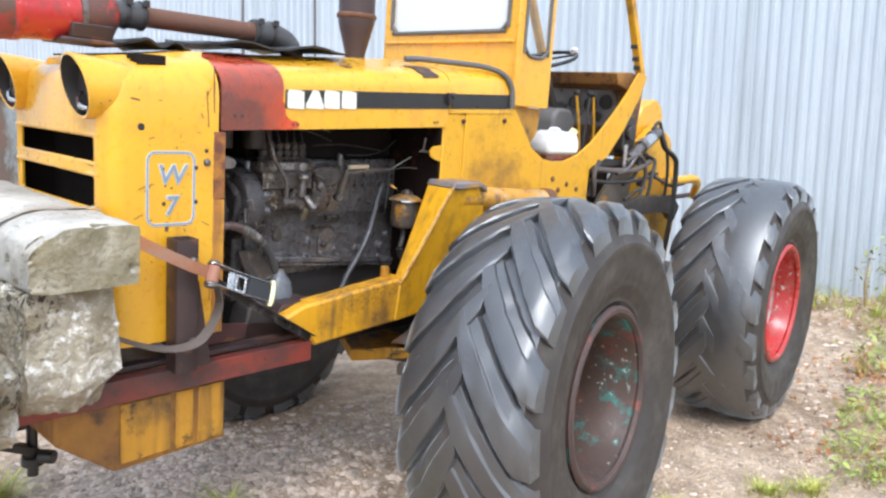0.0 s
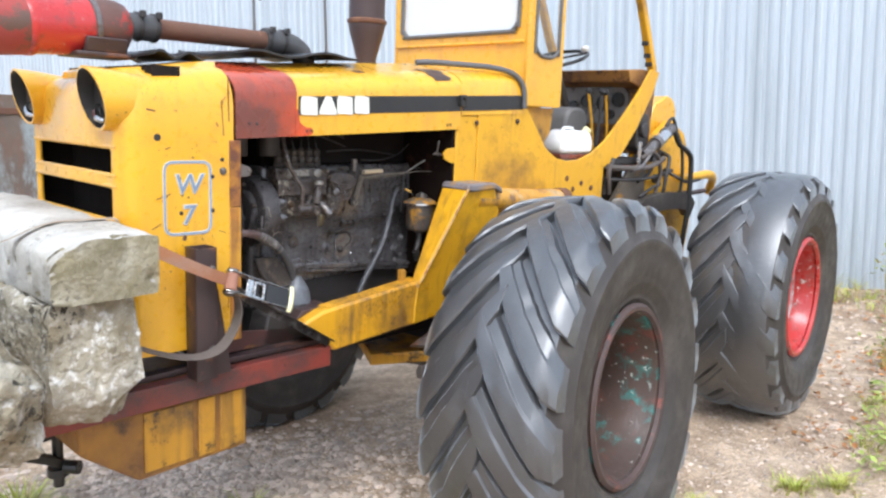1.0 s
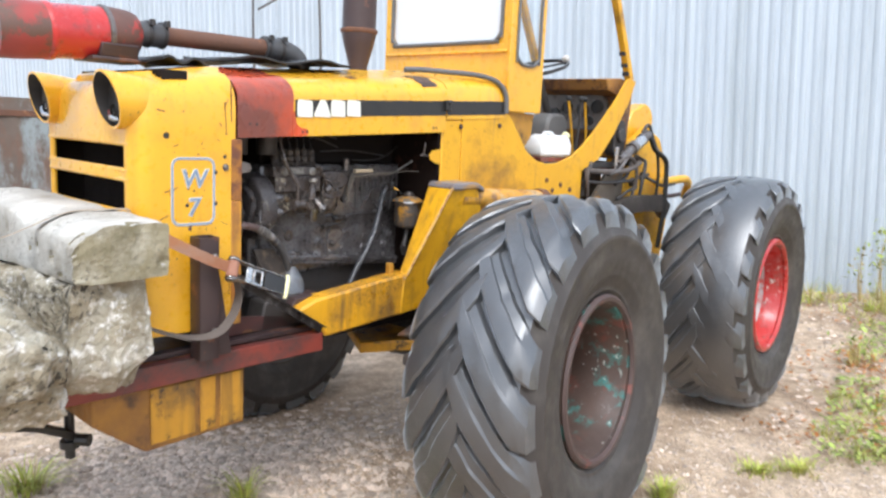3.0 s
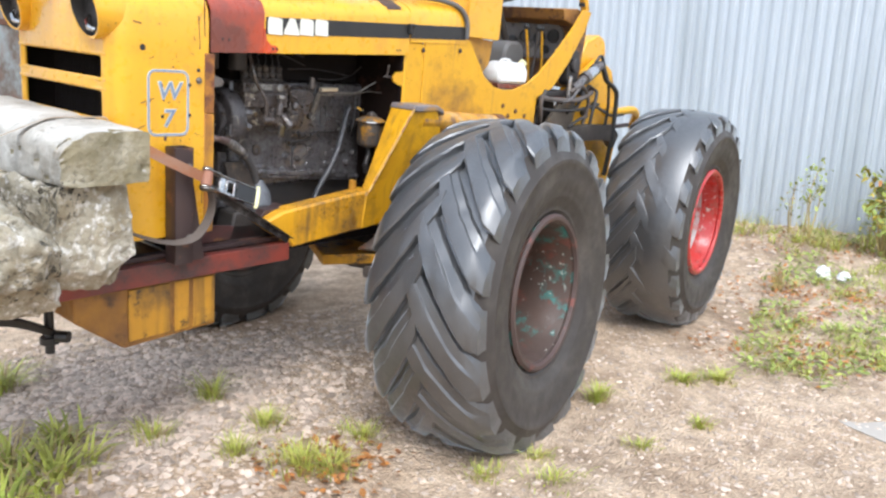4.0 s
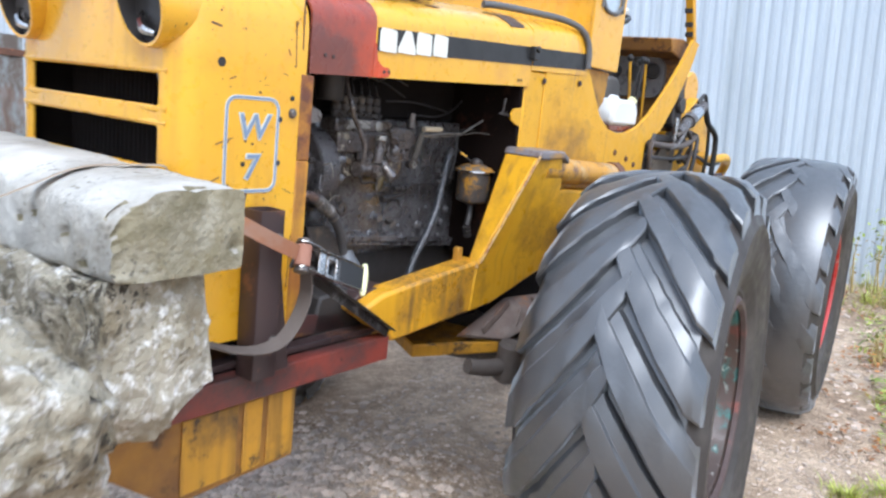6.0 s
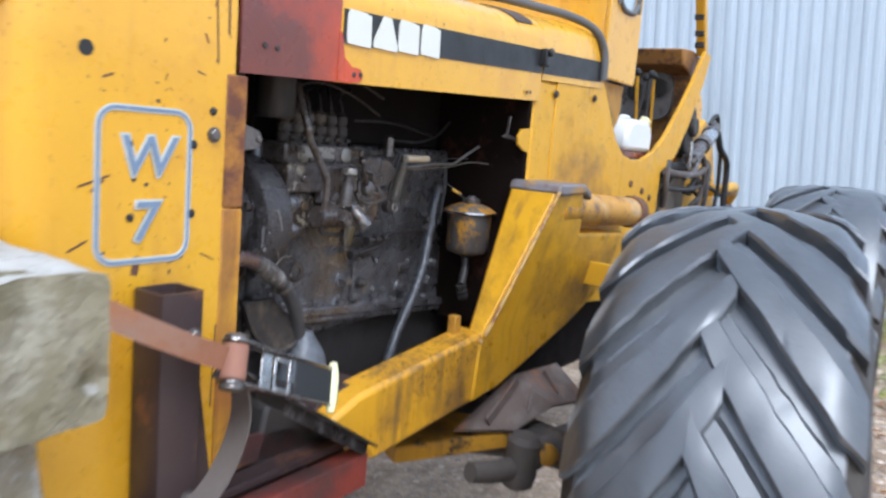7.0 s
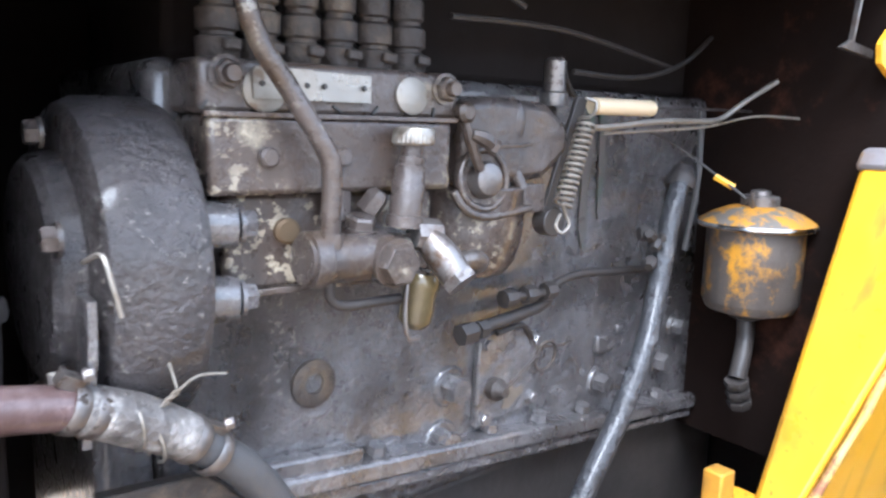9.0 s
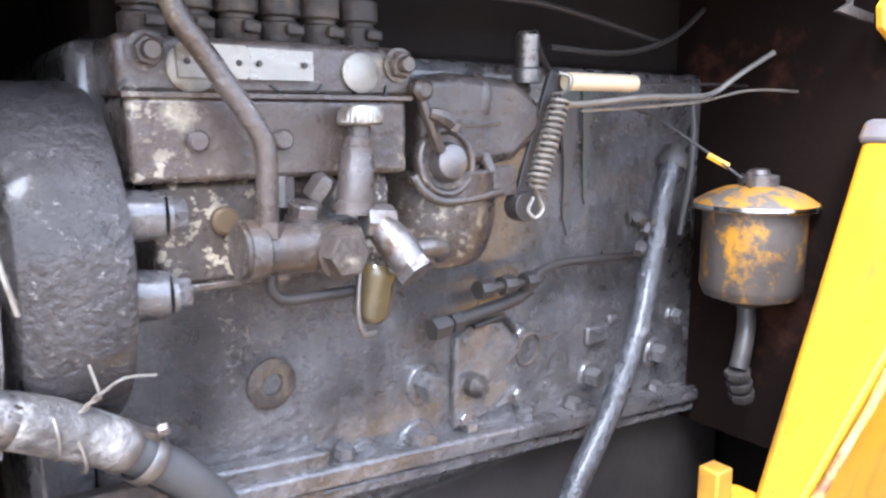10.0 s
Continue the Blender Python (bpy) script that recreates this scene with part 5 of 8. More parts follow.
g = Geo()
g.tube([(1.860, 2.392, 1.540), (1.868, 2.390, 1.515), (1.882, 2.392, 1.487)], 0.0055, 8)
g.lathe([(0.010, -0.004), (0.010, 0.006), (0.006, 0.010)], (1.860, 2.392, 1.542), (0, -1, 0), 12)
g.tube([(1.866, 2.386, 1.522), (1.878, 2.383, 1.518), (1.890, 2.384, 1.511)], [0.005, 0.008, 0.007], 8)
g.lathe([(0.008, 0), (0.008, 0.007)], (1.890, 2.384, 1.511), (0.6, -0.5, -0.3), 6)
part("stop_lever", g, M_PUMP, governor, "stop lever with a cable clamp")
g = Geo()
g.tube([(1.890, 2.384, 1.511), (1.94, 2.40, 1.511), (1.975, 2.412, 1.514), (2.03, 2.424, 1.524)], 0.0016, 6)
part("stop_wire", g, M_STEEL, governor, "thin bare wire")
g = Geo()
g.tube([(1.942, 2.424, 1.556), (1.948, 2.416, 1.545), (1.947, 2.415, 1.525), (1.944, 2.418, 1.515), (1.946, 2.416, 1.49), (1.955, 2.41, 1.465)], [0.008, 0.010, 0.009, 0.006, 0.007, 0.008], 10)
g.lathe([(0.012, 0), (0.010, 0.008)], (1.935, 2.424, 1.520), (-0.3, -1, 0), 8)
part("web", g, M_PUMP, governor)
g = Geo()
g.box(1.99, 2.05, 2.44, 2.47, 1.486, 1.500)
part("governor_arm", g, M_DARK, governor, bevel=0.003)
g = Geo()
g.lathe([(0.011, 0), (0.011, 0.03)], (2.01, 2.46, 1.548), (1, 0, 0), 8)
part("governor_pin", g, M_DARK, governor)
# throttle lever, spring, rods
Geo.offset = (-0.004, -0.004, -0.005)
g = Geo()
g.prism([(2.046, 1.566), (2.062, 1.564), (2.022, 1.424), (2.006, 1.418), (1.998, 1.430)], "y", 2.428, 2.434)
g.lathe([(0.016, 0), (0.016, 0.02)], (2.008, 2.436, 1.430), (0, -1, 0), 12)
lever = part("throttle_lever", g, M_DARK, pump, "dark throttle lever", bevel=0.001)
g = Geo()
coil = []
top, bot = Vector((2.048, 2.414, 1.540)), Vector((2.010, 2.408, 1.448))
ax = (bot - top)
u = ax.orthogonal().normalized()
s_ = ax.normalized().cross(u)
for i in range(15 * 10 + 1):
    a = 2 * math.pi * i / 10
    coil.append(top + ax * (i / 150) + (u * math.cos(a) + s_ * math.sin(a)) * 0.0098)
g.tube(coil, 0.0019, 6, 1)
g.tube([bot + u * 0.0098, (2.012, 2.404, 1.440), (2.016, 2.402, 1.428), (2.006, 2.402, 1.420), (1.998, 2.404, 1.428), (2.006, 2.406, 1.440)], 0.0019, 6)
g.tube([top + u * 0.0098, (2.056, 2.412, 1.548), (2.062, 2.416, 1.560), (2.050, 2.42, 1.564)], 0.0019, 6)
part("spring", g, M_BARE, lever, "coil return spring of bright wire")
g = Geo()
g.cyl((2.062, 2.420, 1.556), (2.176, 2.432, 1.557), 0.0095, seg=16)
part("grip_tube", g, surface("stained cream tube", (0.62, 0.50, 0.33), (0.52, 0.28, 0.08), rough=0.4, bump=0.1, spread=0.1, grain=30), lever, "cream tube stained orange")
g = Geo()
g.tube([(2.176, 2.432, 1.557), (2.30, 2.45, 1.560), (2.45, 2.47, 1.562)], 0.0018, 6)
part("cable", g, M_DARK, lever)
g = Geo()
g.tube([(2.051, 2.418, 1.532), (2.09, 2.425, 1.533), (2.14, 2.432, 1.537), (2.20, 2.437, 1.542), (2.28, 2.440, 1.544), (2.33, 2.440, 1.548), (2.375, 2.434, 1.572), (2.43, 2.422, 1.602)], 0.0038, 8)
part("throttle_rod", g, M_BARE, lever, "bent bright throttle rod")
g = Geo()
g.tube([(2.09, 2.428, 1.526), (2.20, 2.438, 1.531), (2.30, 2.436, 1.538), (2.38, 2.420, 1.553), (2.448, 2.395, 1.552)], 0.0018, 6)
part("wire", g, M_BARE, lever, "thin bright wire")
g = Geo()
g.tube([(2.20, 2.46, 1.53), (2.272, 2.48, 1.52), (2.33, 2.44, 1.475), (2.345, 2.40, 1.445)], 0.0018, 6)
part("wire", g, M_DARK, loader, "thin dark wire")
g = Geo()
g.tube([(2.330, 2.440, 1.472), (2.346, 2.420, 1.458)], 0.0045, 6)
part("wire_sleeve", g, M_YELLOW, loader, "short yellow wire sleeve")
g = Geo()
g.lathe([(0.016, 0), (0.016, 0.014), (0.013, 0.016), (0.013, 0.05), (0.009, 0.054)], (2.052, 2.472, 1.556), (0, 0, 1), 16)
part("breather_cap", g, M_STEEL, block, "pale grease-stained cap")
for pts in ([(2.06, 2.47, 1.61), (2.09, 2.49, 1.585), (2.12, 2.50, 1.565)], [(2.12, 2.51, 1.60), (2.25, 2.52, 1.60), (2.36, 2.53, 1.625), (2.44, 2.54, 1.67)],
            [(1.90, 2.47, 1.64), (2.10, 2.50, 1.645), (2.35, 2.54, 1.62)], [(1.66, 2.44, 1.70), (1.72, 2.42, 1.715), (1.85, 2.44, 1.70), (2.0, 2.47, 1.66)],
            [(1.63, 2.40, 1.72), (1.78, 2.40, 1.735), (1.95, 2.42, 1.70)]):
    g = Geo()
    g.tube(pts, 0.0035, 8)
    part("loose_wire", g, M_DARK, loader)
g = Geo()
g.tube([(2.37, 2.50, 1.56), (2.365, 2.49, 1.47), (2.36, 2.50, 1.36)], 0.004, 8)
part("loose_wire", g, M_HOSE, loader)
M_GREEN = surface("green oily paint", (0.050, 0.085, 0.058), (0.085, 0.080, 0.076), patch=(0.10, 0.09, 0.088), patch_scale=24, patch_at=0.52, soft=0.06, rough=0.4, bump=0.3, spread=0.12, tone=14)
for edge in ([(2.150, 1.562), (2.178, 1.562), (2.180, 1.50), (2.173, 1.44), (2.176, 1.39), (2.168, 1.372), (2.158, 1.40), (2.160, 1.46), (2.152, 1.51)],
             [(2.190, 1.560), (2.204, 1.560), (2.206, 1.48), (2.200, 1.41), (2.196, 1.42), (2.193, 1.50)]):
    g = Geo()
    g.prism(edge, "y", -0.0008, 0.002)
    g.v = [(x, face_y(x, 0.0) + y, z) for x, y, z in g.v]
    part("paint_patch", g, M_GREEN, block, "run of old green paint on the block")

# pump drive cover: a short drum with a bolted face
Geo.offset = (-0.002, 0.0, -0.009)
g = Geo()
g.lathe([(0.030, -0.024), (0.085, -0.022), (0.092, -0.016), (0.095, 0.0), (0.122, 0.001), (0.133, 0.006), (0.139, 0.018), (0.140, 0.070), (0.136, 0.078), (0.06, 0.080)], (1.531, 2.506, 1.412), (1, 0.06, 0), 56)
M_DRUM = surface("pebbled oily casting", (0.098, 0.086, 0.085), (0.055, 0.047, 0.046), stain=(0.028, 0.023, 0.021), stain_scale=9, stain_at=0.58, fleck=(0.22, 0.20, 0.18), fleck_scale=150, fleck_at=0.64, rough=0.36, bump=0.9, grain=210,
                 rough_var=0.2, coat=0.3, tone=8, lump=75, spec=0.5)
drum = part("drive_cover", g, M_DRUM, loader, "oily round pump drive cover")
for i in range(6):
    a = radians(20 + 60 * i)
    g = Geo()
    g.hexbolt((1.524 - 0.006 * math.cos(a), 2.506 - 0.111 * math.cos(a), 1.412 + 0.111 * math.sin(a)), (-1, 0, 0), 0.010, 0.013)
    part("cover_bolt", g, M_PUMP, drum)
for z in (1.452, 1.392):
    g = Geo()
    g.tube([(1.612, 2.42, z), (1.635, 2.412, z), (1.648, 2.408, z)], [0.022, 0.019, 0.017], 12)
    g.hexbolt((1.648, 2.408, z), (1, -0.1, 0), 0.012, 0.014)
    part("mount_ear", g, M_ENGINE, pump, "mounting ear with a bolt")
g = Geo()
g.tube([(1.524, 2.36, 1.440), (1.530, 2.335, 1.448), (1.534, 2.328, 1.43), (1.539, 2.328, 1.408)], 0.0018, 6)
part("wire_tang", g, M_BARE, drum, "bright bent wire end")
g = Geo()
g.tube([(1.530, 2.390, 1.41), (1.529, 2.390, 1.37), (1.525, 2.392, 1.33), (1.523, 2.393, 1.305)], 0.018, 4, flat=(0.019, 0.003, (0, 1, 0)))
part("stay_bar", g, M_ENGINE, drum, "flat stay bar")

# coolant hose with clamps, wire and the grey water pump below it
hose_pts = [(1.283, 2.308, 1.357), (1.378, 2.322, 1.360), (1.449, 2.349, 1.354), (1.513, 2.372, 1.338), (1.555, 2.383, 1.317), (1.598, 2.392, 1.290), (1.650, 2.405, 1.243), (1.689, 2.418, 1.187), (1.721, 2.436, 1.115)]
g = Geo()
g.tube(hose_pts[:4], 0.0160, 18)
hose = part("coolant_hose", g, surface("stained pink hose", (0.085, 0.055, 0.05), (0.13, 0.075, 0.068), stain=(0.34, 0.25, 0.24), stain_scale=9, stain_at=0.62, rough=0.3, bump=0.2, coat=0.4), loader,
            "faded reddish coolant hose")
g = Geo()
g.tube(hose_pts[3:6], [0.0178, 0.0205, 0.019], 18)
part("hose_joint", g, surface("grey wrapped tape", (0.17, 0.155, 0.145), (0.10, 0.088, 0.08), patch=(0.42, 0.39, 0.36), patch_scale=26, patch_at=0.57, soft=0.08, rough=0.38, bump=0.9, grain=120, coat=0.3, tone=20, lump=50), hose, "oily metal joint between two hoses")
g = Geo()
g.tube(hose_pts[5:], [0.0162, 0.0162, 0.0162, 0.0168], 18)
part("lower_hose", g, M_HOSE, hose, "black rubber lower hose")
for k, (a, b) in enumerate(((3, 0.0), (3, 0.35), (5, 0.05), (5, 0.4))):
    p0, p1 = Vector(hose_pts[a]), Vector(hose_pts[a + 1])
    c = p0.lerp(p1, b)
    g = Geo()
    w = (p1 - p0).normalized()
    rc = 0.0190 if k < 2 else 0.0198
    g.lathe([(rc - 0.001, -0.006), (rc, -0.004), (rc, 0.004), (rc - 0.001, 0.006)], c, w, 28, close=True)
    if k in (0, 3):
        g.obox(Matrix.Translation(c + Vector((0, -0.006, 0.021))) @ pose(0, 0, 0, 20, 30, 15), 0.018, 0.010, 0.010)
        g.hexbolt(c + Vector((0.009, -0.008, 0.023)), (1, -0.3, 0.2), 0.005, 0.007)
    part("hose_clamp", g, M_STEEL, hose, "worm drive hose clamp")
g = Geo()
for k0, tilt in (((1.554, 2.383, 1.315), 0.5), ((1.568, 2.387, 1.300), 0.2)):
    ring = [Vector(k0) + Vector((0.010 * math.sin(a) * tilt + 0.008 * math.cos(a + 1), -0.0215 * math.cos(a), 0.0215 * math.sin(a))) for a in [radians(d) for d in range(-80, 270, 25)]]
    g.tube(ring, 0.0013, 6, 3)
for side in (0, 1):
    twist = [Vector((1.570 + 0.018 * q, 2.374 + 0.004 * q, 1.322 + 0.012 * q)) + Vector((0, 0.0015 * math.cos(9 * q + 3.14 * side), 0.0015 * math.sin(9 * q + 3.14 * side))) for q in [k / 8 for k in range(9)]]
    tail = [(1.582, 2.383, 1.360), (1.578, 2.386, 1.385)] if side else [(1.605, 2.383, 1.341), (1.628, 2.386, 1.338)]
    g.tube(twist + [Vector(p) for p in tail], 0.0013, 6, 3)
part("twisted_wire", g, M_BARE, hose, "twisted tie wire with loose ends")
g = Geo()
g.lathe([(0.018, 0.012), (0.024, 0.0), (0.034, -0.014), (0.048, -0.034), (0.056, -0.058), (0.060, -0.085), (0.060, -0.12), (0.05, -0.13)], (1.730, 2.428, 1.135), (0.10, 0.05, 1), 28)
part("pump_housing", g, surface("pale grey casting", (0.20, 0.215, 0.24), (0.10, 0.105, 0.115), stain=(0.05, 0.045, 0.043), stain_scale=9, stain_at=0.58, rough=0.42, bump=0.4, grain=70, tone=12), loader, "pale blue-grey bell shaped pump housing")
# added block that fills the space below the pump housing with dark
g = Geo()
g.prism([(1.50, 0.86), (1.82, 0.86), (1.80, 1.00), (1.72, 1.045), (1.54, 1.03)], "y", 2.345, 2.46)
part("dark_block", g, M_DARK, loader, "added dark block below the pump housing", bevel=0.01)
g = Geo()
shield = [(1.536, 1.240), (1.624, 1.238), (1.684, 1.180), (1.700, 1.125), (1.634, 1.110), (1.596, 1.136), (1.561, 1.176)]
g.prism(shield, "y", 2.425, 2.44)
g.tube([(x, 2.422, z) for x, z in shield[3:] + shield[:1]], 0.006, 8, 3)
part("shield_plate", g, M_GREASE, loader, "greasy bent shield plate", bevel=0.002)
g = Geo()
g.tube([(1.435, 2.44, 1.60), (1.44, 2.435, 1.52), (1.445, 2.43, 1.44), (1.447, 2.425, 1.38), (1.440, 2.43, 1.30), (1.42, 2.45, 1.20)], [0.026, 0.028, 0.032, 0.034, 0.034, 0.034], 20)
g.lathe([(0.036, 0), (0.0375, 0.004), (0.0375, 0.012), (0.036, 0.016)], (1.448, 2.426, 1.405), (0.1, -0.1, -1), 24, close=True)
part("radiator_hose", g, M_DARK, loader, "thick black radiator hose")
# cans and tabs under the hood; the cans' colour is darkened for the shade there
for x, r in ((1.585, 0.043), (1.455, 0.035)):
    g = Geo()
    g.lathe([(r * 0.9, 0), (r, 0.006), (r, 0.11)], (x, 2.415, 1.632), (0, 0, 1), 22)
    part("canister", g, surface("dusty metal can", (0.034, 0.029, 0.026), (0.048, 0.041, 0.036), rough=0.5, metal=0.3, bump=0.1), loader, "dusty metal canister under the hood")
g = Geo()
g.prism([(1.355, 1.570), (1.375, 1.566), (1.415, 1.572), (1.424, 1.588), (1.415, 1.602), (1.37, 1.618), (1.355, 1.618)], "y", 2.272, 2.278)
g.lathe([(0.006, 0), (0.005, 0.005)], (1.413, 2.272, 1.588), (0, -1, 0), 10)
part("hood_tab", g, M_STEEL, cowl, "bare steel mounting tab", bevel=0.001)
g = Geo()
g.prism([(2.472, 1.60), (2.44, 1.605), (2.405, 1.622), (2.40, 1.645), (2.42, 1.665), (2.472, 1.672)], "y", 2.272, 2.280)
tab = part("hood_tab", g, M_YELLOW_WORN, loader, "yellow mounting tab with a bare edge", bevel=0.001)
g = Geo()
g.prism([(2.36, 1.640), (2.44, 1.632), (2.44, 1.642), (2.39, 1.648), (2.40, 1.70), (2.394, 1.70), (2.385, 1.65)], "y", 2.300, 2.306)
part("latch_strip", g, M_STEEL, tab, "bent steel strip")

# tall rubber hose down the block, and the fuel filter
g = Geo()
g.tube([(2.30, 2.47, 1.462), (2.275, 2.462, 1.42), (2.245, 2.451, 1.335), (2.199, 2.431, 1.254), (2.142, 2.421, 1.170), (2.074, 2.411, 1.090), (2.02, 2.40, 1.00), (1.98, 2.39, 0.90)], [0.0125, 0.0135, 0.0140, 0.0140, 0.0140, 0.0140, 0.014, 0.014], 16)
vent = part("vent_hose", g, surface("wet grey hose", (0.048, 0.049, 0.054), (0.026, 0.026, 0.028), patch=(0.12, 0.12, 0.125), patch_scale=30, patch_at=0.62, soft=0.06, rough=0.36, bump=0.9, grain=90, coat=0.3, tone=14, lump=45), loader, "long grey rubber hose")
g = Geo()
for i in range(9):
    a = i * 1.3
    g.lathe([(0.008, 0), (0.010, 0.008), (0.006, 0.016)], (2.238 + 0.018 * math.cos(a * 2), 2.462 + 0.008 * math.sin(a), 1.385 + 0.020 * math.sin(a * 1.7)), (math.sin(a), -0.4, math.cos(a)), 7)
part("grease_lump", g, M_DARK, vent, "crusted brown fitting")
g = Geo()
g.lathe([(0.020, 0), (0.022, 0.01), (0.016, 0.022), (0.013, 0.03)], (2.305, 2.475, 1.458), (0.3, 0.1, 0.8), 10)
part("hose_end", g, M_DARK, vent)
FX, FY = 2.414, 2.420
g = Geo()
g.lathe([(0.040, 1.280), (0.060, 1.286), (0.065, 1.296), (0.0665, 1.30), (0.0665, 1.402)], (FX, FY, 0), (0, 0, 1), 36)
filt = part("fuel_filter", g, surface("chipped yellow on grey", (0.13, 0.115, 0.105), (0.085, 0.070, 0.060), patch=(0.55, 0.26, 0.02), patch_scale=19, patch_at=0.565, soft=0.05, stain=(0.05, 0.04, 0.035), stain_scale=14, stain_at=0.60, drip=(0.05, 0.04, 0.03), drip_at=0.56, rough=0.42, bump=0.35, metal=0.1),
            loader, "round fuel filter with chipped yellow paint")
g = Geo()
g.lathe([(0.070, 1.402), (0.079, 1.404), (0.080, 1.409), (0.078, 1.413), (0.060, 1.424), (0.040, 1.432), (0.030, 1.434)], (FX, FY, 0), (0, 0, 1), 36)
part("lid", g, surface("chipped yellow lid", (0.52, 0.24, 0.018), (0.30, 0.15, 0.03), patch=(0.13, 0.115, 0.10), patch_scale=18, patch_at=0.52, rough=0.6, bump=0.3, spec=0.25), filt, "chipped yellow filter lid")
g = Geo()
g.lathe([(0.0785, 1.4035), (0.0808, 1.407), (0.0795, 1.411)], (FX, FY, 0), (0, 0, 1), 36, close=True)
part("lid_rim", g, M_CHROME, filt, "bare bright lid rim")
g = Geo()
g.lathe([(0.026, 1.434), (0.026, 1.446), (0.024, 1.448), (0.014, 1.449), (0.013, 1.455), (0.006, 1.457)], (FX + 0.004, FY, 0), (0, 0, 1), 24)
part("lid_nut", g, M_STEEL, filt, "round steel cap nut")
g = Geo()
g.tube([(FX - 0.03, FY - 0.01, 1.43), (FX - 0.034, FY - 0.012, 1.442), (FX - 0.038, FY - 0.012, 1.455)], 0.003, 6)
part("bleed_screw", g, M_STEEL, filt)
g = Geo()
g.lathe([(0.028, 0), (0.024, 0.010), (0.014, 0.014)], (FX - 0.005, FY, 1.284), (0, 0, -1), 18)
g.tube([(FX - 0.005, FY, 1.270), (FX - 0.008, FY - 0.004, 1.245), (FX - 0.022, FY - 0.01, 1.215), (FX - 0.032, FY - 0.012, 1.19)], 0.0125, 12)
for i in range(3):
    g.lathe([(0.017, 0), (0.018, 0.006), (0.015, 0.013)], (FX - 0.034 + 0.006 * i, FY - 0.012, 1.188 - 0.016 * i), (0.3, 0, -1), 7)
part("drain_spout", g, M_DARK, filt, "greasy drain cock")
g = Geo()
g.prism([(FX + 0.03, 1.33), (2.475, 1.32), (2.475, 1.41), (FX + 0.03, 1.40)], "y", FY + 0.05, FY + 0.06)
part("filter_bracket", g, M_DARK, filt)

Geo.offset = (0.0, 0.0, 0.0)
# added sheets closing the bay, near-black for its shade: far side, floor, bulkhead lining
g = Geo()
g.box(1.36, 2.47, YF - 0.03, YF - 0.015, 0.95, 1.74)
part("far_side_panel", g, M_SHADE_DARK, loader, "far side panel darkened for the bay's shade")
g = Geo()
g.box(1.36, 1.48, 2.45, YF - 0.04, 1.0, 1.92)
part("fan_shroud", g, M_SHADE_DARK, loader, "dark fan shroud", bevel=0.01)
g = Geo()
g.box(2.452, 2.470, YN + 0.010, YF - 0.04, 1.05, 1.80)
# black base stands in for shade; the rust patches are the bulkhead's own
part("bulkhead_lining", g, surface("rusty bulkhead", (0.008, 0.006, 0.0055), (0.015, 0.009, 0.007), patch=(0.07, 0.028, 0.018), patch_scale=6, patch_at=0.64, soft=0.08, rough=0.9, bump=0.3, spec=0.05), loader, "rusty bulkhead face, base blackened for shade")
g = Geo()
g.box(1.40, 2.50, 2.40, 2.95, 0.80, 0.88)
part("belly_plate", g, M_SHADE_DARK, loader, "dark belly plate")

# ---- badge, bolts and marks on the cowl and hood ----
def on_cowl(poly, y0=YN - 0.0035, y1=YN + 0.001):
    g = Geo()
    g.prism(poly, "y", y0, y1)
    return g


def bar(p0, p1, w):
    (x0, z0), (x1, z1) = p0, p1
    d = math.hypot(x1 - x0, z1 - z0)
    nx, nz = -(z1 - z0) / d * w / 2, (x1 - x0) / d * w / 2
    return [(x0 + nx, z0 + nz), (x1 + nx, z1 + nz), (x1 - nx, z1 - nz), (x0 - nx, z0 - nz)]


def frame_line(w, y, mat, name, label, r=0.028):
    o, i_ = rounded(1.094 - w, 1.256 + w, 1.378 - w, 1.614 + w, r + w, 5), rounded(1.094 + w, 1.256 - w, 1.378 + w, 1.614 - w, r - w, 5)
    g = Geo()
    ring_plate(g, o, i_, "y", YN - y, YN + 0.001)
    part(name, g, mat, cowl, label)


frame_line(0.0052, 0.0016, M_SILVER, "badge_edge", "silver edge of the badge frame")
frame_line(0.0024, 0.0026, M_GREYBLUE, "badge_frame", "blue-grey badge frame line")


def letter(text, size, x, z, mat, y, grow):
    c = bpy.data.curves.new("letter", "FONT")
    c.body, c.size, c.extrude, c.offset = text, size, 0.0012, grow
    tmp = bpy.data.objects.new("letter", c)
    scene.collection.objects.link(tmp)
    bpy.context.view_layer.update()
    me = bpy.data.meshes.new_from_object(tmp.evaluated_get(bpy.context.evaluated_depsgraph_get()))
    bpy.data.objects.remove(tmp)
    bpy.data.curves.remove(c)
    xs = [v.co.x for v in me.vertices]
    mid = (min(xs) + max(xs)) / 2
    for v in me.vertices:
        a, b, h = v.co
        v.co = (x + (a - mid) * 1.05 + b * 0.12, YN - y - h, z + b)
    me.materials.clear()
    me.materials.append(mat)
    return me


for text, z in (("W", 1.508), ("7", 1.406)):
    part("badge_letter_edge", letter(text, 0.090, 1.176, z + 0.004, M_SILVER, 0.001, 0.0034), M_SILVER, cowl, "silver edge of a badge letter")
    part("badge_letter", letter(text, 0.090, 1.176, z + 0.004, M_GREYBLUE, 0.0026, 0.0), M_GREYBLUE, cowl, "blue-grey badge letter")
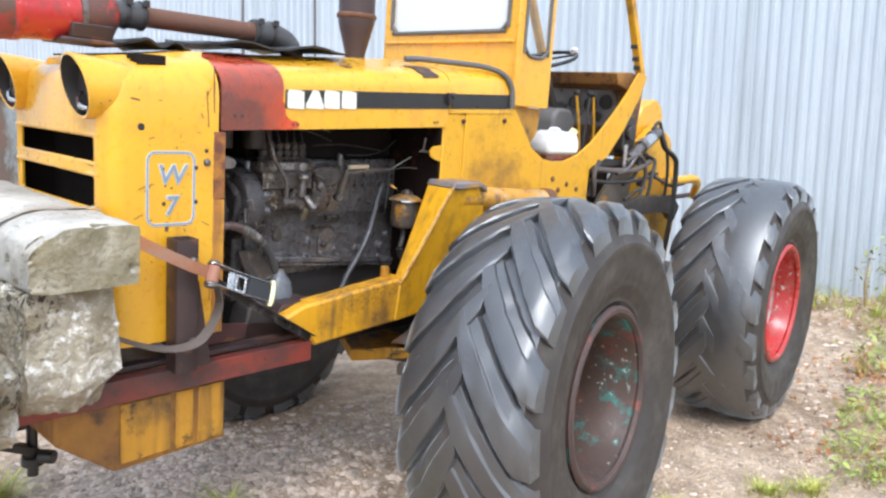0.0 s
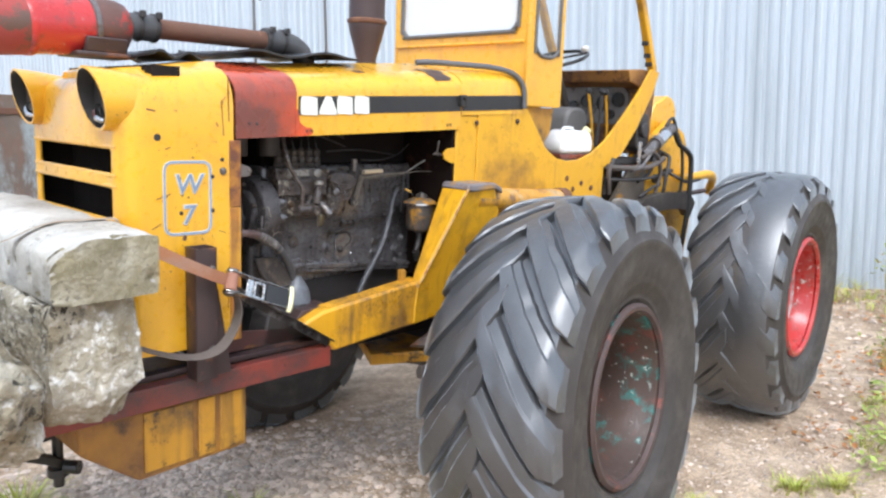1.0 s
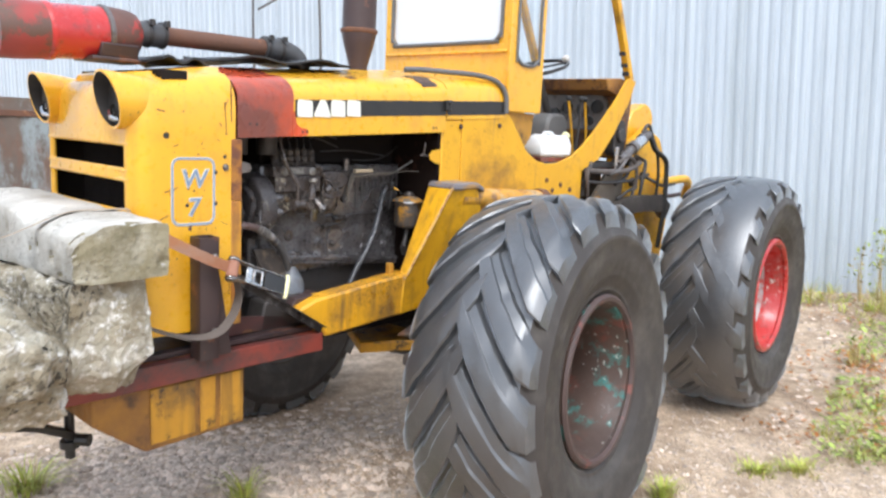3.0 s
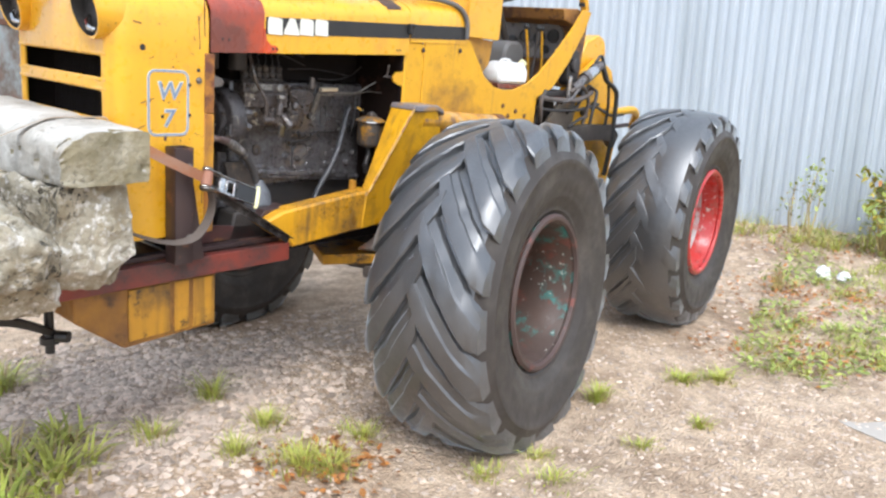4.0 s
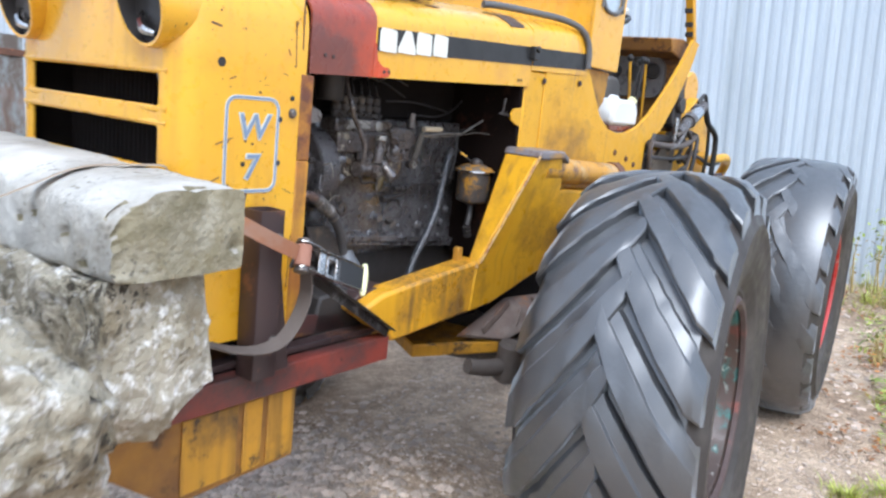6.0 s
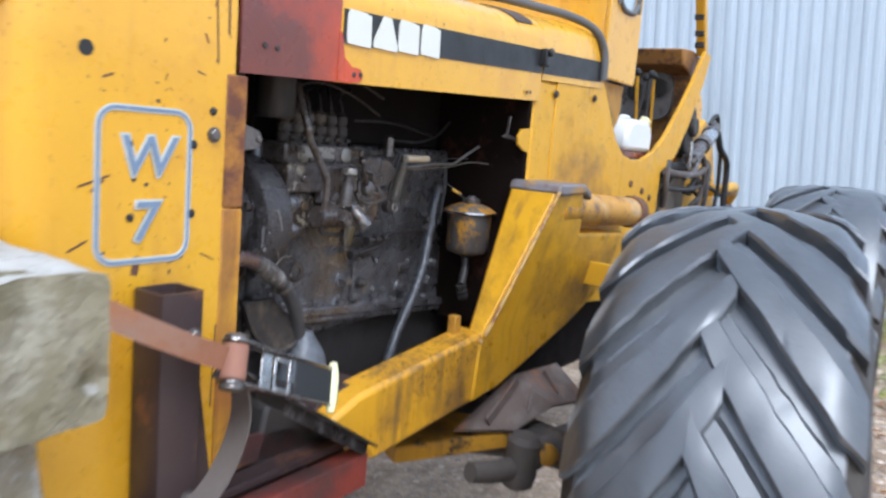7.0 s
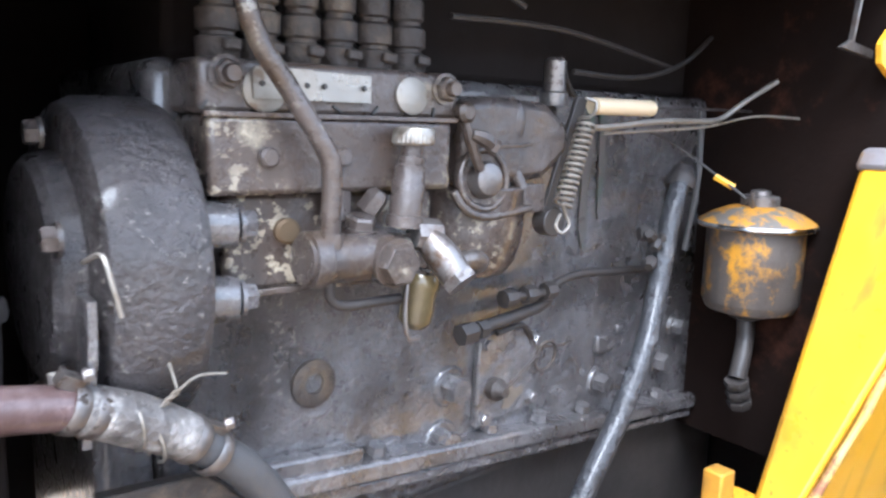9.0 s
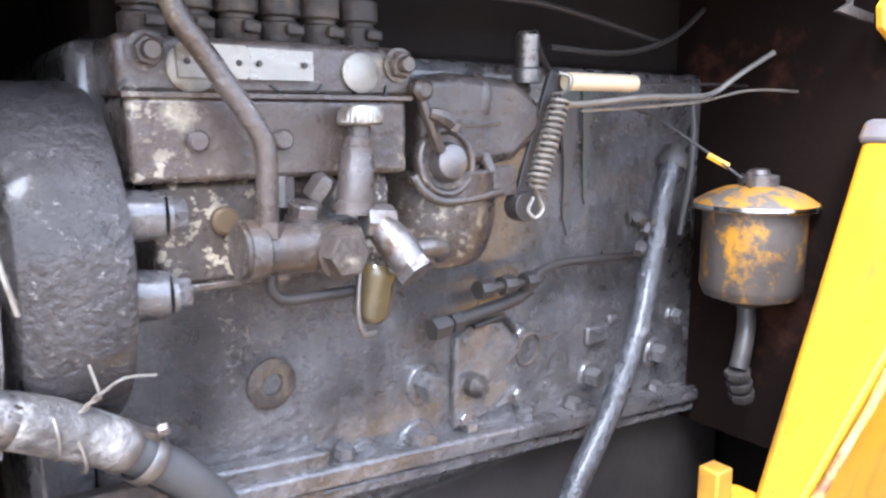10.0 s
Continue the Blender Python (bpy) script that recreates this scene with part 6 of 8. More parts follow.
# bolts and holes
for x, z, r in ((1.263, 1.564, 0.0075), (1.263, 1.450, 0.0075), (1.301, 1.621, 0.007), (1.145, 1.560, 0.007), (1.150, 1.447, 0.0065)):
    g = Geo()
    g.lathe([(r, -0.001), (r, 0.002), (r * 0.6, 0.003)], (x, YN, z), (0, -1, 0), 14)
    part("rivet", g, M_BLACK, cowl, "rusted black rivet")
g = Geo()
g.hexbolt((1.304, YN, 1.582), (0, -1, 0), 0.0105, 0.009)
part("cowl_bolt", g, M_STEEL, cowl, "plated hexagon bolt")
g = Geo()
g.lathe([(0.0115, -0.004), (0.0115, 0.001), (0.006, 0.0012), (0.002, 0.001)], (1.074, YN, 1.693), (0, -1, 0), 18)
part("cowl_hole", g, M_BLACK, cowl, "dark drilled hole with a rusty edge")
rng = random.Random(11)
for i in range(26):
    x, z = rng.uniform(1.05, 1.33), rng.uniform(1.05, 1.85)
    r = rng.uniform(0.0012, 0.0035)
    g = Geo()
    a0 = rng.uniform(0, 3)
    n = 7
    poly = [(x + r * rng.uniform(0.6, 1.6) * math.cos(a0 + 2 * math.pi * k / n), z + r * rng.uniform(0.6, 1.4) * math.sin(a0 + 2 * math.pi * k / n)) for k in range(n)]
    part("paint_chip", on_cowl(poly, YN - 0.0008), M_BROWN, cowl)
for (x0, z0), (x1, z1), w in (((1.065, 1.495), (1.115, 1.512), 0.003), ((1.085, 1.488), (1.105, 1.505), 0.004), ((1.165, 1.385), (1.160, 1.355), 0.012), ((1.30, 1.82), (1.308, 1.70), 0.003),
                              ((1.325, 1.90), (1.328, 1.75), 0.004), ((1.10, 1.655), (1.118, 1.662), 0.003), ((1.22, 1.37), (1.25, 1.378), 0.003), ((1.32, 1.10), (1.325, 1.25), 0.003),
                              ((1.05, 1.40), (1.08, 1.415), 0.003), ((1.28, 1.745), (1.287, 1.73), 0.004), ((1.04, 1.78), (1.07, 1.775), 0.005)):
    part("scratch", on_cowl(bar((x0, z0), (x1, z1), w), YN - 0.0008), M_RUST, cowl, "rusty scratch in the paint")
for i in range(17):
    x, z = 1.31 - abs(rng.gauss(0, 0.075)), rng.uniform(1.04, 1.88)
    a, d, w = rng.gauss(1.2, 0.9), rng.uniform(0.005, 0.035), rng.uniform(0.0008, 0.0022)
    if not (1.08 < x < 1.28 and 1.36 < z < 1.63):
        part("scratch", on_cowl(bar((x, z), (x + d * math.cos(a), z + d * math.sin(a)), w), YN - 0.0008), M_BROWN, cowl)
g = Geo()
g.prism([(1.045, 1.315), (1.075, 1.31), (1.07, 1.33), (1.078, 1.342), (1.05, 1.338)], "y", YN - 0.0010, YN)
part("scratch", g, M_BLACK, cowl, "dark gouge in the paint")
# patch tip, screws of the hood, latch
g = Geo()
g.prism([(1.598, 1.705), (1.625, 1.703), (1.668, 1.709), (1.678, 1.722), (1.668, 1.735), (1.640, 1.737), (1.618, 1.752), (1.606, 1.80), (1.598, 1.80)], "y", YN - 0.0045, YN - 0.001)
part("primer_edge", g, M_PATCH, hood_patch, "ragged edge of the red primer")
for x, z in ((1.405, 1.745), (1.435, 1.744), (1.648, 1.722), (1.668, 1.724), (2.40, 1.762), (2.42, 1.764)):
    g = Geo()
    g.lathe([(0.0055, 0), (0.0045, 0.002)], (x, YN - 0.0045, z), (0, -1, 0), 10)
    part("screw", g, M_DARK, hood)
g = Geo()
g.box(2.470, 2.502, YN - 0.022, YN + 0.002, 1.845, 1.895)
g.cyl((2.486, YN - 0.02, 1.885), (2.486, YN - 0.034, 1.885), 0.012)
part("hood_latch", g, M_BLACK, hood, "black hood latch", bevel=0.004)
for x, z in ((2.599, 1.775), (2.90, 1.79)):
    g = Geo()
    g.hexbolt((x, YN, z), (0, -1, 0), 0.010, 0.008)
    part("side_bolt", g, M_BROWN, hood_rear)


def hood_band(x0, x1, a0, a1, mat, name, label, out=0.003):
    half = YC - YN
    prof = []
    for k in range(9):
        a = a0 + (a1 - a0) * k / 8
        prof.append((-half + 0.16 * (1 - math.cos(radians(a))), 1.953 - 0.120 + 0.085 * math.sin(radians(a)) + out))
    g = Geo()
    n = 9
    pts = [(x + 0.01 * math.sin(i * 1.7), YC + y - out * 0.5, z + 0.078 * (x - 1.35)) for x in (x0, x1) for i, (y, z) in enumerate(prof)]
    g.add(pts, [(i, i + 1, n + i + 1, n + i) for i in range(n - 1)])
    o = part(name, g, mat, hood, label)
    s = o.modifiers.new("gauge", "SOLIDIFY")
    s.thickness, s.offset = 0.002, -1
    return o


hood_band(2.33, 2.43, 25, 88, M_BROWN, "bare_patch", "bare brown patch in the hood paint")
hood_band(1.95, 1.985, 60, 75, M_RUST, "bare_patch", "small rust patch")
# drain hose over the rear hood
g = Geo()
g.tube([(2.36, 2.43, 2.030), (2.44, 2.40, 2.036), (2.60, 2.35, 2.036), (2.76, 2.31, 2.034), (2.87, 2.275, 2.01), (2.925, 2.258, 1.95), (2.935, 2.255, 1.855)], 0.0135, 12)
part("drain_hose", g, M_SEAL, loader, "grey hose curving over the rear hood")

M_CHIPPED = surface("chipped edge", (0.72, 0.37, 0.02), (0.55, 0.42, 0.24), patch=(0.28, 0.12, 0.06), patch_scale=30, patch_at=0.54, soft=0.05, rough=0.5, bump=0.4, tone=20)
# beam wear plate, bracket cap and the cylinder's ends
g = Geo()
g.prism([(2.408, 1.485), (2.425, 1.512), (2.595, 1.512), (2.645, 1.49), (2.655, 1.46), (2.60, 1.482), (2.44, 1.476)], "y", 2.130, 2.296)
part("bracket_cap", g, surface("scuffed grey paint", (0.27, 0.25, 0.255), (0.15, 0.13, 0.125), patch=(0.45, 0.24, 0.06), patch_scale=11, patch_at=0.57, soft=0.06, stain=(0.14, 0.08, 0.055), stain_scale=13, stain_at=0.58, rough=0.5, bump=0.3), loader, "scuffed grey bracket top", bevel=0.008)
g = Geo()
weld = [Vector((2.238, 2.230, 1.078)).lerp(Vector((2.416, 2.132, 1.490)), k / 15) for k in range(16)]
g.tube([q + Vector((0.003 * noise.noise(q * 40), 0.002 * noise.noise(q * 55), 0)) for q in weld], [0.0055 + 0.002 * noise.noise(q * 60) for q in weld], 8)
sill = [Vector((2.226, 2.231, 1.066)).lerp(Vector((2.226, 2.292, 1.066)), k / 5) for k in range(6)]
g.tube([q + Vector((0, 0, 0.004 * noise.noise(q * 70))) for q in sill], [0.007 + 0.003 * noise.noise(q * 80) for q in sill], 8)
part("weld_edge", g, M_CHIPPED, loader, "chipped raised edge on the bracket", bevel=0.004)
g = Geo()
g.lathe([(0.058, 0), (0.060, 0.01), (0.060, 0.06), (0.05, 0.075)], (3.18, 2.20, 1.403), (1, 0, -0.048), 24)
part("cylinder_collar", g, M_RUST, loader, "rusty cylinder end collar")
g = Geo()
g.obox(pose(2.9, 2.225, 1.33, 0, 3, 0), 0.55, 0.03, 0.022)
part("guard_strip", g, M_YELLOW_WORN, loader, "yellow guard strip under the cylinder", bevel=0.004)
g = Geo()
g.prism([(1.63, 1.0), (1.80, 1.015), (1.80, 1.035), (1.66, 1.03)], "y", YN + 0.03, YN + 0.14)
part("step_plate", g, M_BROWN, loader, "red-brown step plate", bevel=0.003)
# rusty bolts in the side plate
for x, z in ((3.36, 1.50), (3.42, 1.44), (3.50, 1.47), (3.38, 1.40), (3.60, 1.44)):
    g = Geo()
    g.hexbolt((x, YN + 0.004, z), (0, -1, 0), 0.012, 0.008)
    part("side_bolt", g, M_RUST, loader)

# brace, gusset, hitch
g = Geo()
d = Vector((1.745, 2.222, 0.898)) - Vector((1.275, 2.185, 1.195))
m = look(Vector((1.275, 2.185, 1.195)) + d / 2, (1.745, 2.222, 0.898))
g.obox(m @ pose(0, 0.014, 0), 0.030, 0.005, d.length)
g.obox(m @ pose(-0.0125, 0, 0), 0.005, 0.030, d.length)
part("brace", g, surface("scuffed dark angle iron", (0.035, 0.031, 0.030), (0.060, 0.050, 0.046), patch=(0.30, 0.28, 0.27), patch_scale=9, patch_at=0.60, soft=0.08, rough=0.34, bump=0.25, metal=0.2, coat=0.3), loader, "dark angle iron brace", bevel=0.001)
g = Geo()
g.prism([(1.24, 0.906), (1.66, 0.906), (1.62, 0.955), (1.24, 1.00)], "y", 2.345, 2.357)
part("gusset_plate", g, surface("grimy red plate", (0.13, 0.034, 0.027), (0.045, 0.030, 0.028), patch=(0.42, 0.20, 0.02), patch_scale=5, patch_at=0.66, soft=0.08, stain=(0.040, 0.030, 0.028), stain_scale=4.5, stain_at=0.55, rough=0.42, bump=0.25, coat=0.2), loader, "grimy red gusset plate with yellow remains", bevel=0.001)
g = Geo()
g.prism([(1.236, 0.886), (1.30, 0.886), (1.25, 1.19), (1.236, 1.19)], "y", 2.21, 2.222)
part("gusset_plate", g, M_BROWN, loader, "brown gusset plate on the post", bevel=0.002)
g = Geo()
g.box(0.98, 1.75, 2.29, 2.34, 0.886, 0.905)
part("inner_rail", g, M_BROWN, loader, "dark brown inner rail", bevel=0.003)
g = Geo()
g.box(1.04, 1.70, 2.34, 2.42, 0.80, 0.83)
part("inner_rail", g, M_BROWN, loader, "dark brown inner rail", bevel=0.003)
g = Geo()
g.box(0.50, 0.98, 2.54, 2.60, 0.66, 0.72)
part("drawbar", g, M_DARK, loader, "black drawbar", bevel=0.008)
g = Geo()
g.tube([(0.60, 2.46, 0.70), (0.70, 2.49, 0.66), (0.84, 2.545, 0.575)], 0.02, flat=(0.024, 0.014, (0, 1, 0)))
g.cyl((0.83, 2.545, 0.49), (0.83, 2.545, 0.68), 0.018)
g.lathe([(0.036, 0), (0.036, 0.03)], (0.83, 2.545, 0.53), (0, 0, 1), 12)
g.lathe([(0.024, 0), (0.024, 0.05)], (0.845, 2.52, 0.565), (0.6, -0.7, 0), 10)
part("hitch_pin", g, M_BLACK, loader, "black hitch with a pin", bevel=0.002)

# axle and belly
g = Geo()
g.lathe([(0.058, 0), (0.062, 0.25), (0.075, 0.42), (0.115, 0.62), (0.135, 0.78), (0.115, 0.94), (0.075, 1.34), (0.062, 1.6), (0.058, 1.92)], (2.61, 1.88, 0.665), (0, 1, 0), 28)
part("rear_axle", g, M_GREASE, loader, "dark greasy rear axle with a round housing")
g = Geo()
g.lathe([(0.075, 0), (0.085, 0.25), (0.12, 0.42), (0.20, 0.62), (0.23, 0.78), (0.20, 0.94), (0.12, 1.34), (0.085, 1.6), (0.075, 1.90)], (4.72, 1.90, 0.66), (0, 1, 0), 28)
part("front_axle", g, M_DARK, loader, "dark front axle")
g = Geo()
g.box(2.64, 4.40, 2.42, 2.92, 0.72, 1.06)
part("belly", g, M_SHADE_DARK, loader, "dark transmission housing", bevel=0.03)
M_RUSTMUD = surface("mud and rust on cast steel", (0.20, 0.150, 0.125), (0.12, 0.085, 0.070), patch=(0.30, 0.125, 0.045), patch_scale=8, patch_at=0.60, soft=0.08, stain=(0.26, 0.22, 0.19), stain_scale=6, stain_at=0.60, rough=0.7, bump=0.6, grain=50, lump=40)
g = Geo()
g.prism([(2.50, 2.245), (2.14, 2.435), (2.35, 2.80), (2.62, 2.70), (2.63, 2.30)], "z", 0.668, 0.722)
part("axle_pad", g, M_YELLOW_GRIMY, loader, "grimy yellow axle pad", bevel=0.008)
g = Geo()
hip = [(2.29, 2.330, 0.765), (2.54, 2.290, 0.888), (2.62, 2.170, 0.800), (2.50, 2.235, 0.728), (2.84, 2.270, 0.872), (2.84, 2.140, 0.770)]
g.add(hip + [(x + 0.004, y + 0.012, z - 0.014) for x, y, z in hip],
      [(3, 2, 1, 0), (1, 2, 5, 4), (6, 7, 8, 9), (10, 11, 8, 7), (0, 6, 9, 3), (3, 9, 8, 2), (2, 8, 11, 5), (5, 11, 10, 4), (4, 10, 7, 1), (1, 7, 6, 0)])
part("axle_plate", g, M_RUSTMUD, loader, "muddy folded plate above the axle pad", bevel=0.002)
for a, b in (((2.40, 2.282, 0.765), (2.545, 2.268, 0.868)), ((2.56, 2.225, 0.775), (2.60, 2.236, 0.845)), ((2.70, 2.205, 0.80), (2.71, 2.265, 0.865))):
    g = Geo()
    a, b = Vector(a), Vector(b)
    g.obox(look((a + b) / 2, b) @ pose(0, 0.008, 0), 0.010, 0.030, (b - a).length)
    part("axle_rib", g, M_RUSTMUD, loader, "rusty rib standing on the plate", bevel=0.002)
g = Geo()
g.box(2.187, 2.215, 2.298, 2.325, 1.06, 1.128)
part("beam_tab", g, M_YELLOW_GRIMY, loader, "small yellow tab on the beam", bevel=0.003)
g = Geo()
g.lathe([(0.035, 0), (0.052, 0.012), (0.058, 0.05), (0.050, 0.10), (0.054, 0.15), (0.04, 0.17)], (2.46, 2.200, 0.570), (0.05, -0.1, 1), 16)
g.tube([(2.28, 2.262, 0.655), (2.36, 2.23, 0.640), (2.46, 2.195, 0.635)], [0.030, 0.034, 0.040], 12)
g.tube([(2.46, 2.195, 0.650), (2.54, 2.165, 0.672), (2.70, 2.12, 0.69)], [0.046, 0.050, 0.045], 12)
part("steering_joint", g, M_MUD, loader, "muddy rusted steering joint")
g = Geo()
g.lathe([(0.034, -0.012), (0.036, 0.0), (0.034, 0.012), (0.020, 0.020)], (2.517, 2.128, 0.676), (-0.6, -0.8, 0.1), 14)
part("grease_cap", g, M_YELLOW_GRIMY, loader, "small rusty yellow cap")

# operator's place: dash, wheel, levers, seat
g = Geo()
g.prism([(4.22, 1.62), (4.32, 1.62), (4.36, 2.11), (4.20, 2.135), (4.02, 2.12), (4.05, 2.05), (4.18, 2.02)], "y", 2.33, 3.0)
dash = part("dashboard", g, surface("rusty yellow sheet", (0.42, 0.20, 0.03), (0.16, 0.075, 0.035), patch=(0.10, 0.045, 0.025), patch_scale=6, patch_at=0.52, rough=0.55, bump=0.3), loader, "rusty yellow dashboard hood", bevel=0.008)
g = Geo()
g.prism(rounded(2.40, 2.93, 1.80, 2.03, 0.07, 5), "x", 4.16, 4.22)
part("instrument_panel", g, surface("grey panel", (0.20, 0.19, 0.185), (0.12, 0.11, 0.105), patch=(0.06, 0.055, 0.05), patch_scale=16, patch_at=0.58, rough=0.5, metal=0.3, bump=0.2), dash, "worn grey instrument panel")
for y, z, r in ((2.47, 1.95, 0.045), (2.58, 1.93, 0.045), (2.70, 1.94, 0.04), (2.80, 1.90, 0.04), (2.52, 1.86, 0.03)):
    g = Geo()
    g.lathe([(r, 0), (r, 0.012), (r * 0.85, 0.014), (r * 0.82, 0.006)], (4.16, y, z), (-1, 0, 0), 20)
    part("gauge", g, M_BLACK, dash, "black round gauge")
g = Geo()
c = Vector((3.775, 2.70, 2.165))
w = Vector((-0.35, 0.0, 1)).normalized()
u = w.orthogonal().normalized()
s_ = w.cross(u)
rim_pts = [c + (u * math.cos(radians(a)) + s_ * math.sin(radians(a))) * 0.20 for a in range(0, 361, 20)]
g.tube(rim_pts, 0.011, 10, 2)
for a in (30, 150, 270):
    g.tube([c, c + (u * math.cos(radians(a)) + s_ * math.sin(radians(a))) * 0.20], 0.007, 8, 2)
g.lathe([(0.04, -0.02), (0.04, 0.01), (0.02, 0.02)], c, w, 16)
sw_ = part("steering_wheel", g, M_BLACK, loader, "thin black steering wheel")
g = Geo()
g.cyl(c, (4.05, 2.68, 1.64), 0.025)
part("steering_column", g, M_DARK, sw_)
g = Geo()
g.lathe([(0.018, 0), (0.024, 0.01), (0.024, 0.03), (0.012, 0.04)], rim_pts[14], w, 12)
part("spinner_knob", g, M_WHITE, sw_, "pale spinner knob")
for k, (x, y, a) in enumerate(((3.86, 2.42, 0.02), (3.90, 2.46, -0.04), (3.95, 2.50, 0.05), (4.0, 2.43, -0.02))):
    g = Geo()
    g.tube([(x, y, 1.60), (x + a, y, 1.80), (x + a * 2 - 0.03, y - 0.01, 1.97)], 0.008, 8)
    lv = part("lever", g, M_YELLOW_WORN if k % 2 else M_DARK, loader, "control lever")
    g = Geo()
    g.lathe([(0.008, 0), (0.018, 0.012), (0.018, 0.024), (0.006, 0.036)], (x + a * 2 - 0.03, y - 0.01, 1.965), (0, 0, 1), 12)
    part("knob", g, M_BLACK, lv)
g = Geo()
g.prism(rounded(3.74, 3.97, 1.58, 1.890, 0.085, 6), "y", 2.56, 2.70)
part("seat", g, surface("grey vinyl", (0.16, 0.155, 0.15), (0.12, 0.115, 0.11), rough=0.55, bump=0.15), loader, "grey vinyl seat", bevel=0.02)
g = Geo()
g.box(3.22, 4.1, 2.30, 2.36, 1.54, 1.575)
part("step_tread", g, M_PATCH, loader, "red-brown step tread", bevel=0.004)

# loader tower, boom, hydraulics
g = Geo()
g.prism([(4.34, 0.80), (5.00, 0.80), (5.07, 1.18), (5.03, 1.49), (4.86, 1.76), (4.66, 1.84), (4.45, 1.72), (4.36, 1.35)], "y", 2.36, 2.42)
part("tower_plate", g, M_YELLOW_WORN, loader, "yellow loader tower plate", bevel=0.01)
g = Geo()
g.prism([(4.34, 0.80), (5.00, 0.80), (5.07, 1.18), (5.03, 1.49), (4.86, 1.76), (4.66, 1.84), (4.45, 1.72), (4.36, 1.35)], "y", 2.92, 2.98)
part("tower_plate", g, M_YELLOW_WORN, loader, "yellow far tower plate", bevel=0.01)
g = Geo()
boom = [(4.42, 1.50), (4.62, 1.42), (4.79, 1.70)] + arc(4.745, 1.872, 0.13, -40, 130, 8) + [(4.58, 1.95), (4.45, 1.72)]
g.prism(boom, "y", 2.44, 2.54)
part("boom", g, M_YELLOW, loader, "yellow boom end with a rounded head", bevel=0.012)
g = Geo()
g.prism([(4.75, 1.10), (4.98, 1.05), (5.36, 0.72), (5.36, 0.60), (5.22, 0.60)], "y", 2.45, 2.54)
part("boom_arm", g, M_YELLOW, loader, "yellow lower boom arm", bevel=0.012)
g = Geo()
g.cyl((4.14, 2.262, 1.615), (4.48, 2.262, 1.79), 0.033)
g.lathe([(0.043, 0), (0.043, 0.04)], (4.28, 2.262, 1.687), (0.89, 0, 0.456), 20)
g.lathe([(0.040, 0), (0.040, 0.03)], (4.40, 2.262, 1.749), (0.89, 0, 0.456), 20)
rod = part("hydraulic_ram", g, M_STEEL, loader, "bare steel hydraulic ram")
g = Geo()
g.cyl((4.31, 2.255, 1.702), (4.40, 2.255, 1.749), 0.036)
part("chrome_rod", g, M_CHROME, rod, "bright chrome rod")
for k, (pts, r, mt, lb) in enumerate((
        ([(3.74, 2.255, 1.555), (3.95, 2.245, 1.545), (4.20, 2.24, 1.550), (4.38, 2.245, 1.60)], 0.017, M_MUD, "brown hydraulic pipe"),
        ([(3.72, 2.27, 1.49), (3.95, 2.26, 1.475), (4.25, 2.26, 1.480), (4.55, 2.27, 1.52)], 0.011, M_DARK, "dark hydraulic pipe"),
        ([(3.78, 2.30, 1.40), (3.78, 2.28, 1.50), (3.82, 2.27, 1.60)], 0.022, M_DARK, "dark hydraulic pipe"),
        ([(4.44, 2.26, 1.79), (4.50, 2.245, 1.76), (4.56, 2.24, 1.69), (4.69, 2.235, 1.635), (4.745, 2.235, 1.56), (4.755, 2.235, 1.28), (4.74, 2.25, 1.0)], 0.017, M_BLACK, "black hydraulic hose"),
        ([(4.42, 2.27, 1.80), (4.47, 2.255, 1.85), (4.53, 2.25, 1.77), (4.62, 2.25, 1.66), (4.66, 2.25, 1.50), (4.67, 2.26, 1.36)], 0.011, M_BLACK, "black hydraulic hose"),
        ([(4.10, 2.25, 1.60), (4.20, 2.235, 1.64), (4.30, 2.24, 1.60), (4.36, 2.25, 1.50), (4.35, 2.27, 1.38)], 0.012, M_MUD, "grey hydraulic hose"),
        ([(3.76, 2.25, 1.57), (3.74, 2.245, 1.52), (3.76, 2.25, 1.46), (3.80, 2.27, 1.40)], 0.013, M_MUD, "brown hydraulic pipe"),
        ([(3.98, 2.24, 1.53), (4.10, 2.235, 1.56), (4.22, 2.24, 1.66), (4.33, 2.25, 1.72)], 0.013, M_STEEL, "bare hydraulic pipe"),
        ([(4.72, 2.30, 1.46), (4.90, 2.27, 1.47), (5.10, 2.27, 1.48), (5.24, 2.30, 1.44), (5.32, 2.36, 1.34)], 0.030, M_YELLOW_WORN, "yellow elbow pipe"),
        ([(4.70, 2.29, 1.36), (4.86, 2.27, 1.36), (5.04, 2.26, 1.37)], 0.016, M_BROWN, "rusty cross pipe"))):
    g = Geo()
    g.tube(pts, r, 12)
    part("hydraulic_pipe", g, mt, loader, lb)
g = Geo()
g.prism(rounded(4.10, 4.24, 1.64, 1.87, 0.05, 4), "y", 2.29, 2.36)
g.cyl((4.16, 2.29, 1.77), (4.16, 2.26, 1.77), 0.045)
part("valve_block", g, M_DARK, loader, "greasy hydraulic valve block", bevel=0.006)
g = Geo()
g.box(4.06, 4.095, 2.245, 2.26, 1.56, 1.70)
part("pale_strip", g, M_CHROME, loader, "pale flat strip", bevel=0.003)
g = Geo()
g.box(3.70, 4.34, 2.50, 2.86, 0.90, 1.555)
part("drive_housing", g, M_DARK, loader, "dark greasy drive housing", bevel=0.02)
g = Geo()
